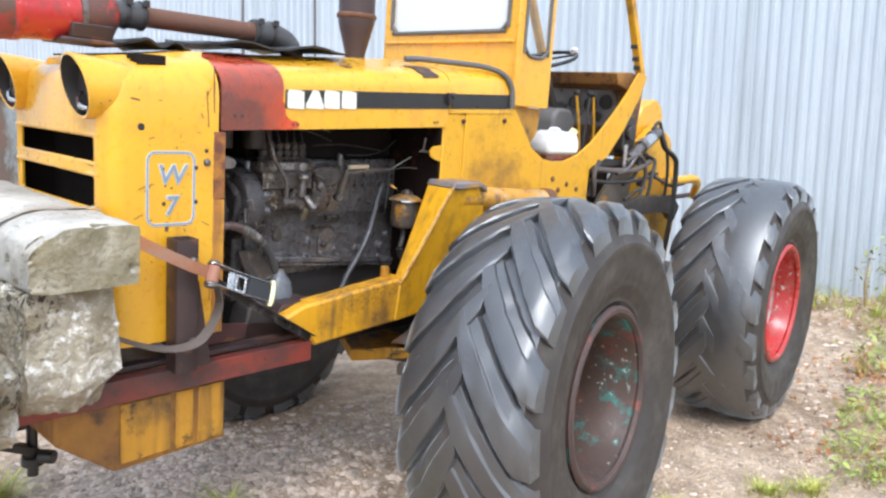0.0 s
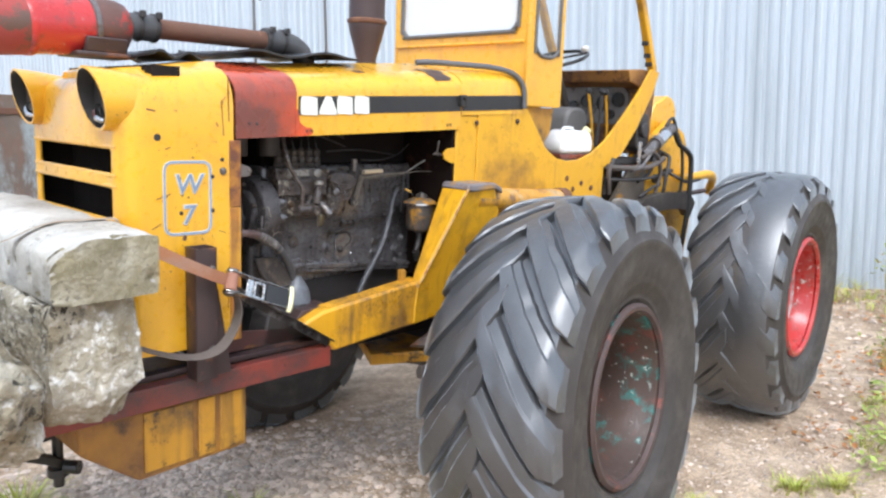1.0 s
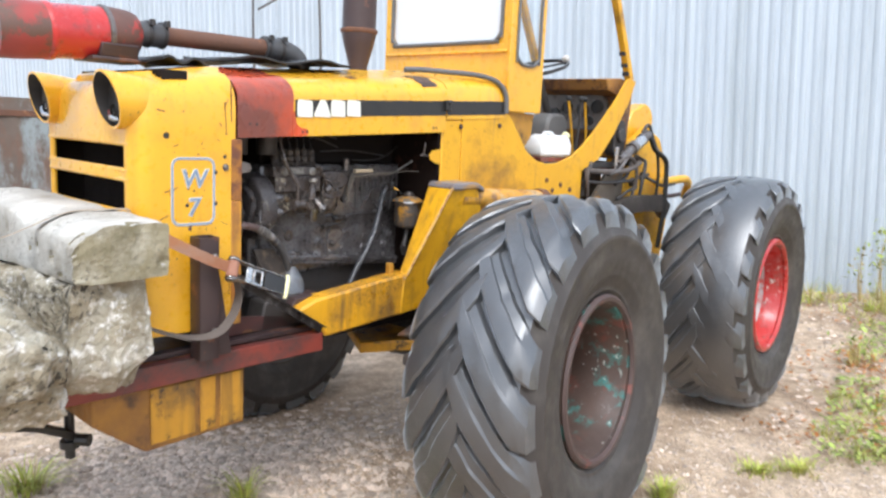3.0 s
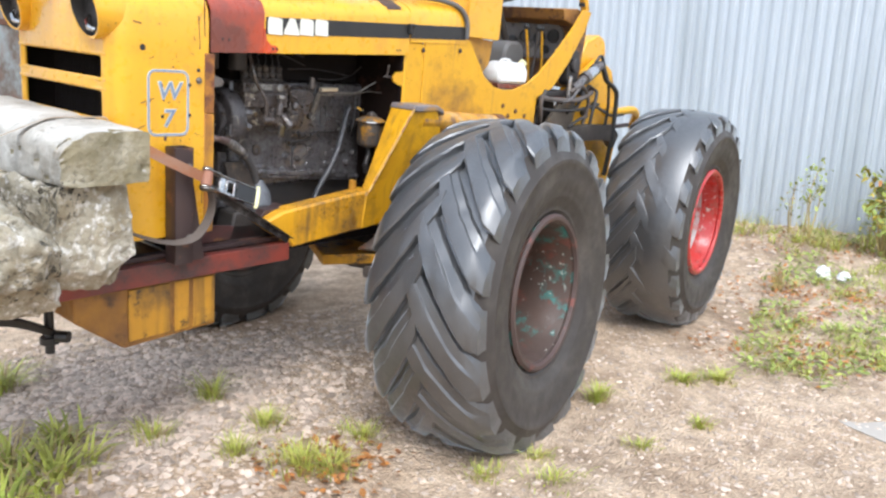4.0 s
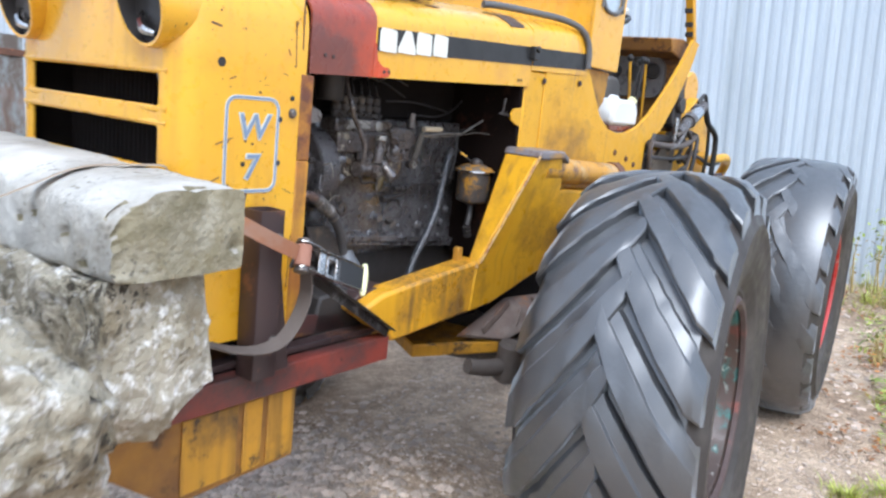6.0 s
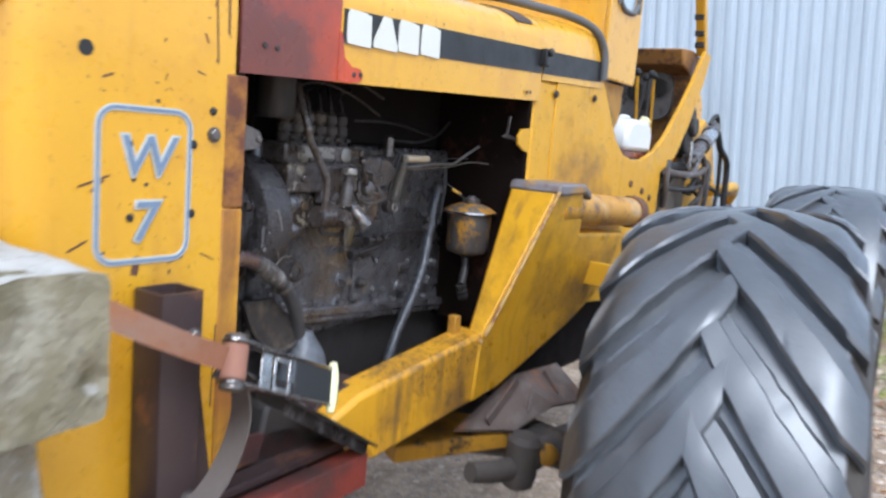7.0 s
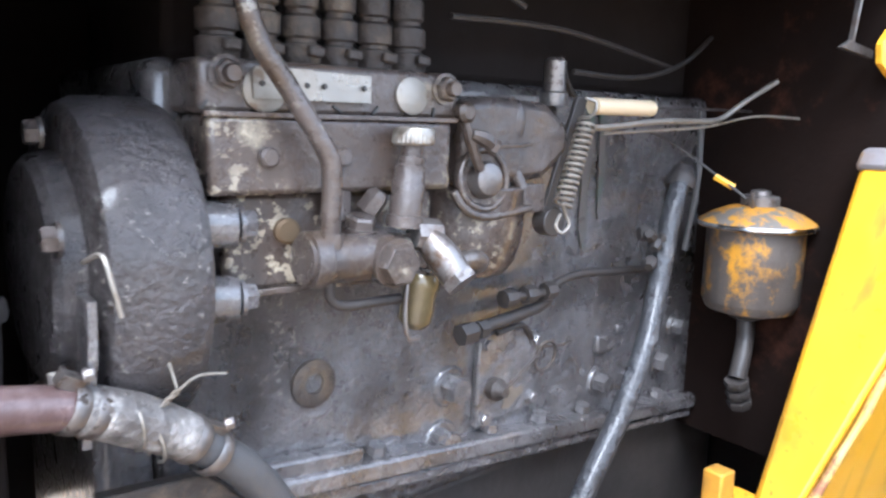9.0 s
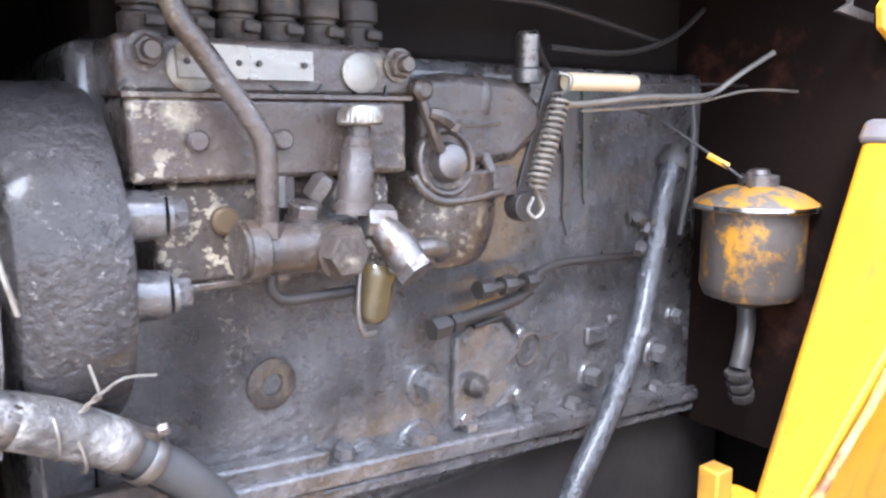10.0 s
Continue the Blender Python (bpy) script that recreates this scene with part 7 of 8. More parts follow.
g.tube([(4.06, 2.27, 1.20), (4.20, 2.262, 1.30), (4.45, 2.26, 1.325), (4.72, 2.262, 1.31), (4.84, 2.27, 1.25)], 0.05, flat=(0.030, 0.055, (0, 1, 0)), smooth=5)
part("mud_guard", g, M_RUBBER_DULL, loader, "dark grey rubber mud guard")
for x, z in ((4.40, 1.60), (4.52, 1.62), (4.62, 1.50), (4.48, 1.46)):
    g = Geo()
    g.lathe([(0.030, 0), (0.030, 0.02), (0.018, 0.024), (0.018, 0.045)], (x, 2.358, z), (0, -1, 0), 8)
    part("hose_union", g, M_GREASE, loader, "greasy hose union")
for pts, r_ in (([(4.40, 2.33, 1.60), (4.34, 2.29, 1.57), (4.24, 2.27, 1.50), (4.12, 2.27, 1.46)], 0.012), ([(4.52, 2.33, 1.62), (4.50, 2.27, 1.60), (4.44, 2.25, 1.48), (4.43, 2.26, 1.34)], 0.012),
                ([(4.62, 2.33, 1.50), (4.64, 2.27, 1.47), (4.74, 2.25, 1.44), (4.92, 2.25, 1.45)], 0.011), ([(4.48, 2.33, 1.46), (4.42, 2.28, 1.43), (4.30, 2.26, 1.42), (4.18, 2.28, 1.36)], 0.010)):
    g = Geo()
    g.tube(pts, r_, 10)
    part("hydraulic_hose", g, M_DARK, loader, "dark greasy hydraulic hose")
# thin rod frame on the far side of the hood
for pts in ([(1.925, 3.03, 1.93), (1.922, 3.04, 2.15), (1.924, 3.05, 2.34)], [(1.924, 3.05, 2.34), (2.10, 3.05, 2.395), (2.40, 3.05, 2.50)], [(1.955, 3.05, 2.29), (2.10, 3.05, 2.38), (2.20, 3.05, 2.445)],
            [(2.33, 3.03, 1.95), (2.326, 3.04, 2.2), (2.316, 3.05, 2.48)]):
    g = Geo()
    g.tube(pts, 0.0065, 8)
    part("frame_rod", g, M_SEAL, loader, "thin grey steel rod")
g = Geo()
g.prism([(3.80, 1.20), (4.20, 1.62), (4.32, 1.62), (4.32, 1.0), (3.80, 1.0)], "y", 2.33, 2.35)
part("inner_plate", g, surface("grimy grey sheet", (0.20, 0.17, 0.13), (0.13, 0.10, 0.075), patch=(0.45, 0.22, 0.03), patch_scale=5, patch_at=0.6, rough=0.6, bump=0.2), loader, "grimy inner plate")

# ---- broken concrete slabs lying across the carrier ----
def slab(name, x0, x1, y0, y1, z0, z1, mat, label, rough=0.012, seed=1, cut=0.0, lumps=6.0, planes=(), rise=0.0, crag=0.0, shape=None, holes=()):
    g = Geo()
    nx, ny, nz = (24, 110, 20) if shape else (22, 70, 18)
    idx, pts, faces = {}, [], []

    def at(i, j, k):
        if (i, j, k) not in idx:
            a, b, c = i / nx, j / ny, k / nz
            p = Vector((x0 + (x1 - x0) * a, y0 + (y1 - y0) * b, z0 + (z1 - z0) * c))
            if shape:
                p = shape(a, p.y, c)
                for hx, hy, hz, hr, dip in holes:
                    d = (p - Vector((hx, hy, hz))).length
                    p += Vector(dip) * max(0, 1 - (d / hr) ** 2)
            ctr = Vector(((x0 + x1) / 2, p.y, (z0 + z1) / 2))
            edge = (abs(a - 0.5) * 2) ** 6 * (abs(c - 0.5) * 2) ** 6
            end = (abs(a - 0.5) * 2) ** 5 * (abs(b - 0.5) * 2) ** 30 + (abs(c - 0.5) * 2) ** 5 * (abs(b - 0.5) * 2) ** 30
            p += (ctr - p) * min(0.5, 0.05 * edge + cut * end)
            p.z += rise * b * c + 0.5 * rise * math.sin(b * 9) * c * (1 - a) * 0.3
            for (ux, uy, uz), w in planes:
                nrm = Vector((ux, uy, uz)).normalized()
                over = (p - Vector(((x0 + x1) / 2, (y0 + y1) / 2, (z0 + z1) / 2))).dot(nrm) - w
                if over > 0:
                    p -= nrm * over
            q = p * lumps + Vector((seed * 7.1, seed * 3.3, seed))
            d = Vector((noise.noise(q), noise.noise(q + Vector((31, 0, 0))), noise.noise(q + Vector((0, 47, 0)))))
            q2 = p * 28 + Vector((seed, 0, 0))
            d2 = Vector((noise.noise(q2), noise.noise(q2 + Vector((11, 0, 0))), noise.noise(q2 + Vector((0, 17, 0)))))
            if crag:
                near = noise.voronoi(p * 17 + Vector((seed, 0, 0)))[0]
                out_ = (p - Vector(((x0 + x1) / 2, max(p.y, y0 + 0.2), (z0 + z1) / 2)))
                out_ = out_.normalized() if out_.length > 0 else Vector((0, -1, 0))
                p += out_ * crag * (min(1.0, (near[1] - near[0]) * 2.2) - 0.6 + 0.8 * (noise.noise(p * 9) > 0.1) * 0.5)
            idx[(i, j, k)] = len(pts)
            pts.append(p + d * rough * 2.2 + d2 * rough * 0.7)
        return idx[(i, j, k)]

    for i in range(nx):
        for j in range(ny):
            faces.append((at(i, j, 0), at(i, j + 1, 0), at(i + 1, j + 1, 0), at(i + 1, j, 0)))
            faces.append((at(i, j, nz), at(i + 1, j, nz), at(i + 1, j + 1, nz), at(i, j + 1, nz)))
    for j in range(ny):
        for k in range(nz):
            faces.append((at(0, j, k), at(0, j, k + 1), at(0, j + 1, k + 1), at(0, j + 1, k)))
            faces.append((at(nx, j, k), at(nx, j + 1, k), at(nx, j + 1, k + 1), at(nx, j, k + 1)))
    for i in range(nx):
        for k in range(nz):
            faces.append((at(i, 0, k), at(i + 1, 0, k), at(i + 1, 0, k + 1), at(i, 0, k + 1)))
            faces.append((at(i, ny, k), at(i, ny, k + 1), at(i + 1, ny, k + 1), at(i + 1, ny, k)))
    g.add(pts, faces)
    return tagged(part(name, g, mat, sharp=60), label, "concrete block", "ballast blocks")


def top_slab(a, y, c):
    """The upper slab: an upright side, a broken sloping shoulder and a top that climbs to the far end."""
    d = y - 1.97
    left, right = 0.632 + 0.08 * d, 0.927 + 0.03 * d
    crown = 1.418 + 0.07 * min(d, 1.1)
    edge = min(1.362 + 0.25 * d, 1.395) + 0.07 * min(max((d - 0.45) / 0.3, 0), 1)
    u = a * (right - left)
    edge -= 0.016 * max(0, noise.noise(Vector((4, y * 26, 8))))
    left += 0.014 * c ** 4 * max(0, noise.noise(Vector((2, y * 22, 5))) + 0.15)
    k = min(1, u / (0.14 + 0.03 * noise.noise(Vector((0, y * 7, 3)))))
    top = edge + (crown - edge) * (1 - (1 - k) ** 1.8) + 0.004 * noise.noise(Vector((u * 14, y * 9, 1)))
    if d < 0.03:
        top -= 0.010 * max(0, noise.noise(Vector((u * 26, 5, 2)))) + 0.004
        back = max(0, 1 - u / 0.045) * (0.5 + noise.noise(Vector((9, 3, c * 7)))) + c ** 6 * max(0, 0.3 + noise.noise(Vector((u * 22, 1, 4))))
        y += 0.016 * back
    return Vector((left + u, y, 1.243 + (top - 1.243) * c))


upper = slab("concrete_block", 0.632, 0.927, 1.970, 3.35, 1.243, 1.42, M_CONCRETE, "flat grey concrete slab lying on top of broken blocks", 0.0030, 1, 0.0, 5.0, shape=top_slab,
             holes=((0.658, 2.317, 1.341, 0.020, (0.022, 0, 0)), (0.645, 2.156, 1.311, 0.026, (0.020, 0, 0.006)), (0.664, 2.392, 1.328, 0.016, (0.018, 0, 0)), (0.640, 2.09, 1.262, 0.020, (0.016, 0, 0)), (0.905, 1.97, 1.292, 0.016, (0, 0.018, 0))))
upper.data.materials.append(surface("darker tan concrete", (0.31, 0.265, 0.17), (0.22, 0.185, 0.105), patch=(0.42, 0.38, 0.29), patch_scale=11, patch_at=0.58, soft=0.12, stain=(0.155, 0.13, 0.07), stain_scale=7, stain_at=0.60, fleck=(0.10, 0.085, 0.06), fleck_scale=70, fleck_at=0.60, rough=0.9, bump=1.0, depth=0.010, grain=55, lump=20, tone=9))
# faces turned to -y take the darker tan concrete
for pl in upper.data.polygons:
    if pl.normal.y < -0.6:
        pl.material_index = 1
slab("concrete_block", 0.625, 0.885, 1.995, 3.25, 0.888, 1.245, M_AGGREGATE, "broken concrete block with exposed pebbles on the red carrier", 0.013, 2, 0.0, 7,
     [((0.7, -1, 0.55), 0.62), ((0.9, -0.6, -0.8), 0.395), ((-0.5, -1, 0.6), 0.64), ((-0.2, -1, -0.8), 0.55), ((1, 0, 0.6), 0.19), ((0.2, -1, 0.05), 0.60)], crag=0.010)
slab("concrete_block", 0.06, 0.535, 1.73, 3.10, 0.888, 1.262, M_AGGREGATE, "large broken concrete block with a rough face on the carrier", 0.018, 3, 0.0, 5,
     [((1, -0.9, 0.5), 0.60), ((0.5, -1, -0.55), 0.66), ((-0.2, -1, 0.75), 0.64), ((0.8, -0.3, 1), 0.30), ((0.9, -1, -0.1), 0.61), ((-0.6, -1, -0.3), 0.66), ((0.1, -1, -1.2), 0.50)], crag=0.020)

# ---- ratchet strap round the ballast ----
strap = thing("ratchet_strap", label="faded orange ratchet strap with a steel buckle tying the blocks", category="strap")
g2 = Geo()
n = 40
way = [Vector(p) for p in ((1.254, 2.145, 1.219), (1.15, 2.150, 1.268), (1.03, 2.175, 1.335), (0.957, 2.235, 1.392), (0.946, 2.262, 1.398))]
g2.tube(way, 0.02, flat=(0.0195, 0.0016, (0.30, 0.0, 0.95)), smooth=6)
part("webbing", g2, M_STRAP, strap, "faded orange webbing")
g3 = Geo()
g3.tube([(0.950, 2.275, 1.390), (0.946, 2.280, 1.437), (0.90, 2.284, 1.444), (0.78, 2.288, 1.444), (0.71, 2.290, 1.430), (0.652, 2.293, 1.407), (0.52, 2.295, 1.362), (0.30, 2.30, 1.320), (0.16, 2.28, 1.272), (0.09, 2.26, 1.25), (0.08, 2.24, 1.10)],
        0.02, flat=(0.018, 0.0015, (0.5, 0.85, 0.0)), smooth=5)
part("webbing", g3, surface("pale dusty webbing", (0.42, 0.33, 0.24), (0.36, 0.29, 0.22), rough=0.85, bump=0.3, grain=300), strap, "pale dusty webbing over the slab")
g = Geo()
g.tube([(1.275, 2.158, 1.178), (1.292, 2.172, 1.115), (1.275, 2.180, 1.05), (1.226, 2.182, 0.995), (1.16, 2.184, 0.978), (1.08, 2.19, 0.990), (1.0, 2.20, 1.02), (0.93, 2.215, 1.055), (0.90, 2.23, 1.065)], 0.02,
       flat=(0.0235, 0.0016, (0.0, 1.0, 0.25)), smooth=6)
part("webbing_tail", g, M_STRAP_GREY, strap, "grimy hanging strap tail")
# ratchet: two plates, roller, bars and handle
A, B = Vector((1.254, 2.145, 1.217)), Vector((1.494, 2.135, 1.120))
ax = (B - A).normalized()
wd = Vector((0.05, 0.25, 0.95))
wd = (wd - ax * wd.dot(ax)).normalized()
nn = ax.cross(wd)


def rpt(a, b, c=0.0):
    """a along the handle, b across it, c out of it."""
    return A + ax * a + wd * b + nn * c


def rbox(g, a0, a1, b0, b1, c0, c1):
    p = [rpt(a, b, c) for c in (c0, c1) for b in (b0, b1) for a in (a0, a1)]
    return g.add(p, [(0, 2, 3, 1), (4, 5, 7, 6), (0, 1, 5, 4), (2, 6, 7, 3), (0, 4, 6, 2), (1, 3, 7, 5)])


for b in (-0.034, 0.034):
    g = Geo()
    pl = [(-0.022, -0.012), (-0.012, -0.021), (0.02, -0.021), (0.09, -0.010), (0.235, -0.007), (0.235, 0.007), (0.09, 0.010), (0.02, 0.021), (-0.012, 0.021), (-0.022, 0.012)]
    k = len(pl)
    pts = [rpt(a, b - 0.0016, c) for a, c in pl] + [rpt(a, b + 0.0016, c) for a, c in pl]
    f = [tuple(range(k)), tuple(range(2 * k - 1, k - 1, -1))] + [(i, (i + 1) % k, k + (i + 1) % k, k + i) for i in range(k)]
    g.add(pts, f)
    part("side_plate", g, M_CHROME, strap, "plated steel ratchet side plate", bevel=0.001)
g = Geo()
g.cyl(rpt(0, -0.028), rpt(0, 0.028), 0.021, seg=20)
part("rolled_webbing", g, surface("rolled webbing", (0.42, 0.20, 0.13), (0.30, 0.14, 0.09), rough=0.75, bump=0.4, grain=300), strap, "webbing wound on the roller")
for b in (-0.040, 0.040):
    g = Geo()
    g.lathe([(0.018, -0.004), (0.020, 0), (0.020, 0.003), (0.014, 0.006)], rpt(0, b), wd * (1 if b > 0 else -1), 18)
    part("ratchet_wheel", g, M_STEEL, strap, "worn steel ratchet wheel")
g = Geo()
rbox(g, 0.062, 0.088, -0.031, 0.031, -0.006, -0.002)
part("pawl_plate", g, M_CHROME, strap, "bright pawl plate", bevel=0.002)
g = Geo()
for a0, a1, b0, b1 in ((0.092, 0.099, -0.029, 0.029), (0.128, 0.136, -0.029, 0.029), (0.099, 0.128, 0.022, 0.029), (0.099, 0.128, -0.029, -0.022)):
    rbox(g, a0, a1, b0, b1, -0.007, -0.002)
part("handle_frame", g, M_CHROME, strap, "bright handle frame", bevel=0.001)
g = Geo()
rbox(g, 0.139, 0.232, -0.030, 0.030, 0.002, 0.005)
part("handle_web", g, M_BLACK, strap, "black handle back plate")
g = Geo()
g.tube([rpt(0.240, -0.046), rpt(0.242, -0.02), rpt(0.242, 0.02), rpt(0.240, 0.046)], [0.007, 0.011, 0.011, 0.007], 14)
part("handle_grip", g, M_CREAM, strap, "pale yellow plastic grip")

# ---- white jug on the step ----
JUG = LEAN_M
jug = thing("jerrycan", JUG, "white plastic jerrycan with yellow cap on the step", "jerrycan")
g = Geo()
prof = [(3.345, 1.628), (3.625, 1.628), (3.635, 1.65), (3.635, 1.70), (3.612, 1.738), (3.58, 1.754), (3.43, 1.757), (3.375, 1.742), (3.335, 1.69), (3.335, 1.65)]
g.prism(prof, "y", 2.295, 2.44)
part("can_body", g, M_WHITE, jug, "", bevel=0.018)
g = Geo()
g.prism([(3.34, 1.60), (3.625, 1.60), (3.635, 1.627), (3.33, 1.627)], "y", 2.302, 2.433)
part("can_base", g, M_PATCH, jug, "maroon base of the can", bevel=0.004)
g = Geo()
g.lathe([(0.024, 0), (0.024, 0.028), (0.020, 0.032)], (3.605, 2.335, 1.742), (0.45, -0.35, 0.8), 18)
part("cap", g, M_CREAM, jug, "yellow screw cap")
g = Geo()
g.tube([(3.43, 2.37, 1.750), (3.45, 2.37, 1.766), (3.52, 2.37, 1.766), (3.545, 2.37, 1.750)], 0.008, 10)
part("handle", g, M_WHITE, jug)

# ---- litter by the bank ----
def crumple(name, c, s, seed, label, mat):
    rng = random.Random(seed)
    bm = bmesh.new()
    bmesh.ops.create_icosphere(bm, subdivisions=3, radius=1)
    for v in bm.verts:
        k = 1 + 0.55 * noise.noise(v.co * 1.6 + Vector((seed, 0, 0))) + 0.25 * noise.noise(v.co * 4 + Vector((0, seed, 0)))
        v.co = Vector((v.co.x * s[0], v.co.y * s[1], v.co.z * s[2])) * k + Vector(c)
    me = bpy.data.meshes.new(name)
    bm.to_mesh(me)
    bm.free()
    return tagged(part(name, me, mat), label, "litter")


zl = ground_z(7.0, 1.1)
crumple("paper_scrap", (6.98, 1.16, zl + 0.045), (0.085, 0.06, 0.065), 3, "crumpled white paper lying in the weeds", M_WHITE)
crumple("paper_scrap", (7.02, 1.00, zl + 0.035), (0.10, 0.05, 0.045), 5, "crumpled white paper lying beside another scrap", M_WHITE)

# ---- gravel, grass, weeds and leaves ----
def joined(name, v, f, mat, label, category, smooth=False):
    me = bpy.data.meshes.new(name)
    me.from_pydata(v, [], f)
    for pl in me.polygons:
        pl.use_smooth = smooth
    me.materials.append(mat)
    return tagged(new(name, me), label, category, kind="stuff")


def clear_of_wheels(x, y):
    return not (abs(x - 2.55) < 0.36 and 1.30 < y < 2.0) and not (abs(x - 4.81) < 0.34 and 1.40 < y < 2.06)


rng = random.Random(21)
OCTA = [(1, 0, 0), (-1, 0, 0), (0, 1, 0), (0, -1, 0), (0, 0, 1), (0, 0, -1), (0.6, 0.6, 0.5), (-0.6, 0.6, 0.5), (-0.6, -0.6, 0.5), (0.6, -0.6, 0.5)]
OCTF = [(4, 6, 7), (4, 7, 8), (4, 8, 9), (4, 9, 6), (0, 2, 6), (2, 1, 7), (1, 3, 8), (3, 0, 9), (6, 2, 7), (7, 1, 8), (8, 3, 9), (9, 0, 6)]


def stones(count, area, size, seed):
    r = random.Random(seed)
    V, F = [], []
    while count:
        x, y = area(r)
        if not clear_of_wheels(x, y):
            continue
        count -= 1
        s = size(r)
        a = r.uniform(0, 6.28)
        sx, sy, sz = s * r.uniform(0.8, 1.5), s * r.uniform(0.6, 1.1), s * r.uniform(0.4, 0.8)
        z = ground_z(x, y) - sz * 0.15
        k = len(V)
        for px, py, pz in OCTA:
            j = r.uniform(0.75, 1.15)
            qx, qy = px * sx * j, py * sy * j
            V.append((x + qx * math.cos(a) - qy * math.sin(a), y + qx * math.sin(a) + qy * math.cos(a), z + pz * sz * j))
        F += [tuple(k + i for i in f) for f in OCTF]
    return V, F


M_GRAVEL = surface("gravel stones", (0.60, 0.49, 0.395), (0.42, 0.325, 0.25), rough=0.85, bump=0.3, grain=80, vary=0.38, tone=9)


def near_area(r):
    while True:
        x, y = r.uniform(0.3, 4.8), r.uniform(-0.6, 3.6)
        if x + y > 1.4:
            return x, y


def heap_area(r):
    return min(max(r.gauss(1.35, 0.62), -0.1), 3.0), min(max(r.gauss(3.0, 0.55), 1.9), 4.6)


v1, f1 = stones(10000, near_area, lambda r: r.choice((0.005, 0.006, 0.008, 0.010, 0.013, 0.018)), 3)
joined("gravel", v1, f1, M_GRAVEL, "small loose stones scattered on the yard", "gravel")
v2, f2 = stones(7500, heap_area, lambda r: r.choice((0.006, 0.009, 0.013, 0.018, 0.025, 0.032)), 4)
joined("gravel", v2, f2, M_GRAVEL, "coarse pale gravel under the loader", "gravel")
v3, f3 = stones(2600, lambda r: (r.uniform(4.5, 9.0), r.uniform(-1.0, 3.0)), lambda r: r.choice((0.008, 0.012, 0.02, 0.03)), 5)
joined("gravel", v3, f3, M_GRAVEL, "stones scattered towards the barn wall", "gravel")


def leaf_material(name, base, other, vary=0.35):
    m = surface(name, base, other, rough=0.55, bump=0.1, vary=vary, tone=6)
    m.node_tree.nodes["Principled BSDF"].inputs["Subsurface Weight"].default_value = 0.0
    return m


M_GRASS = leaf_material("grass blades", (0.32, 0.39, 0.050), (0.50, 0.48, 0.11), 0.4)
M_DRYGRASS = leaf_material("dry grass", (0.52, 0.40, 0.17), (0.33, 0.25, 0.10), 0.3)
M_WEED = leaf_material("weed leaves", (0.22, 0.31, 0.060), (0.38, 0.38, 0.09), 0.4)
M_AUTUMN = leaf_material("autumn leaves", (0.50, 0.215, 0.045), (0.27, 0.11, 0.045), 0.5)
M_YLEAF = leaf_material("yellow leaves", (0.62, 0.42, 0.05), (0.45, 0.40, 0.06), 0.3)


def blade(V, F, x, y, z, h, a, lean, w, r):
    """A tapering, bending blade of three joints."""
    k = len(V)
    dx, dy = math.cos(a), math.sin(a)
    for t, ww in ((0, 1.0), (0.4, 0.85), (0.75, 0.5)):
        o = lean * h * t * t
        for s in (-1, 1):
            V.append((x + dx * o - dy * w * ww * s, y + dy * o + dx * w * ww * s, z + h * (t - 0.18 * lean * t * t)))
    V.append((x + dx * lean * h, y + dy * lean * h, z + h * (1 - 0.3 * lean)))
    F += [(k, k + 1, k + 3, k + 2), (k + 2, k + 3, k + 5, k + 4), (k + 4, k + 5, k + 6)]


def tuft(V, F, x, y, n, h, spread, r, w=0.0022):
    for _ in range(n):
        a = r.uniform(0, 6.28)
        d = spread * (0.12 + 0.88 * r.random() ** 2.2)
        px, py = x + d * math.cos(a), y + d * math.sin(a)
        blade(V, F, px, py, ground_z(px, py) - 0.004, h * r.uniform(0.35, 1.1), a + r.uniform(-0.8, 0.8), r.uniform(0.3, 1.6) if w > 0.0029 else r.uniform(0.2, 1.3), w * r.uniform(0.7, 1.4), r)


GV, GF, DV, DF = [], [], [], []
r = random.Random(8)
# place, blades, height, spread, half width of a blade
TUFTS = [(0.98, 3.60, 44, 0.19, 0.10, 0.0034), (0.66, 2.70, 28, 0.17, 0.20, 0.0064), (0.90, 2.74, 22, 0.14, 0.16, 0.0064), (0.76, 2.50, 30, 0.16, 0.20, 0.0064), (0.50, 2.85, 22, 0.17, 0.20, 0.0064),
         (1.62, 2.72, 40, 0.17, 0.06, 0.0026), (1.20, 2.55, 26, 0.11, 0.10, 0.0026), (1.64, 2.31, 40, 0.10, 0.10, 0.0026), (1.37, 2.17, 34, 0.11, 0.10, 0.0028), (1.50, 1.90, 60, 0.12, 0.14, 0.0028),
         (1.58, 1.80, 40, 0.10, 0.12, 0.0028), (1.89, 1.94, 40, 0.09, 0.11, 0.0026), (3.10, 1.37, 50, 0.12, 0.06, 0.0026), (3.13, 0.82, 26, 0.07, 0.06, 0.0026), (2.37, 1.28, 24, 0.07, 0.08, 0.0026),
         (3.67, 1.13, 50, 0.07, 0.13, 0.0030), (3.84, 0.98, 50, 0.07, 0.13, 0.0030), (0.55, 2.42, 26, 0.16, 0.20, 0.0064), (0.35, 3.2, 26, 0.14, 0.20, 0.0034), (2.75, 0.95, 20, 0.06, 0.10, 0.0026),
         (2.20, 1.10, 30, 0.07, 0.16, 0.0026), (2.05, 1.35, 30, 0.06, 0.12, 0.0026)]
for x, y, n, h, s, w in TUFTS:
    tuft(GV, GF, x, y, n * 3, h, s, r, w)
    tuft(DV, DF, x + 0.02, y - 0.01, n, h * 0.9, s, r, w)
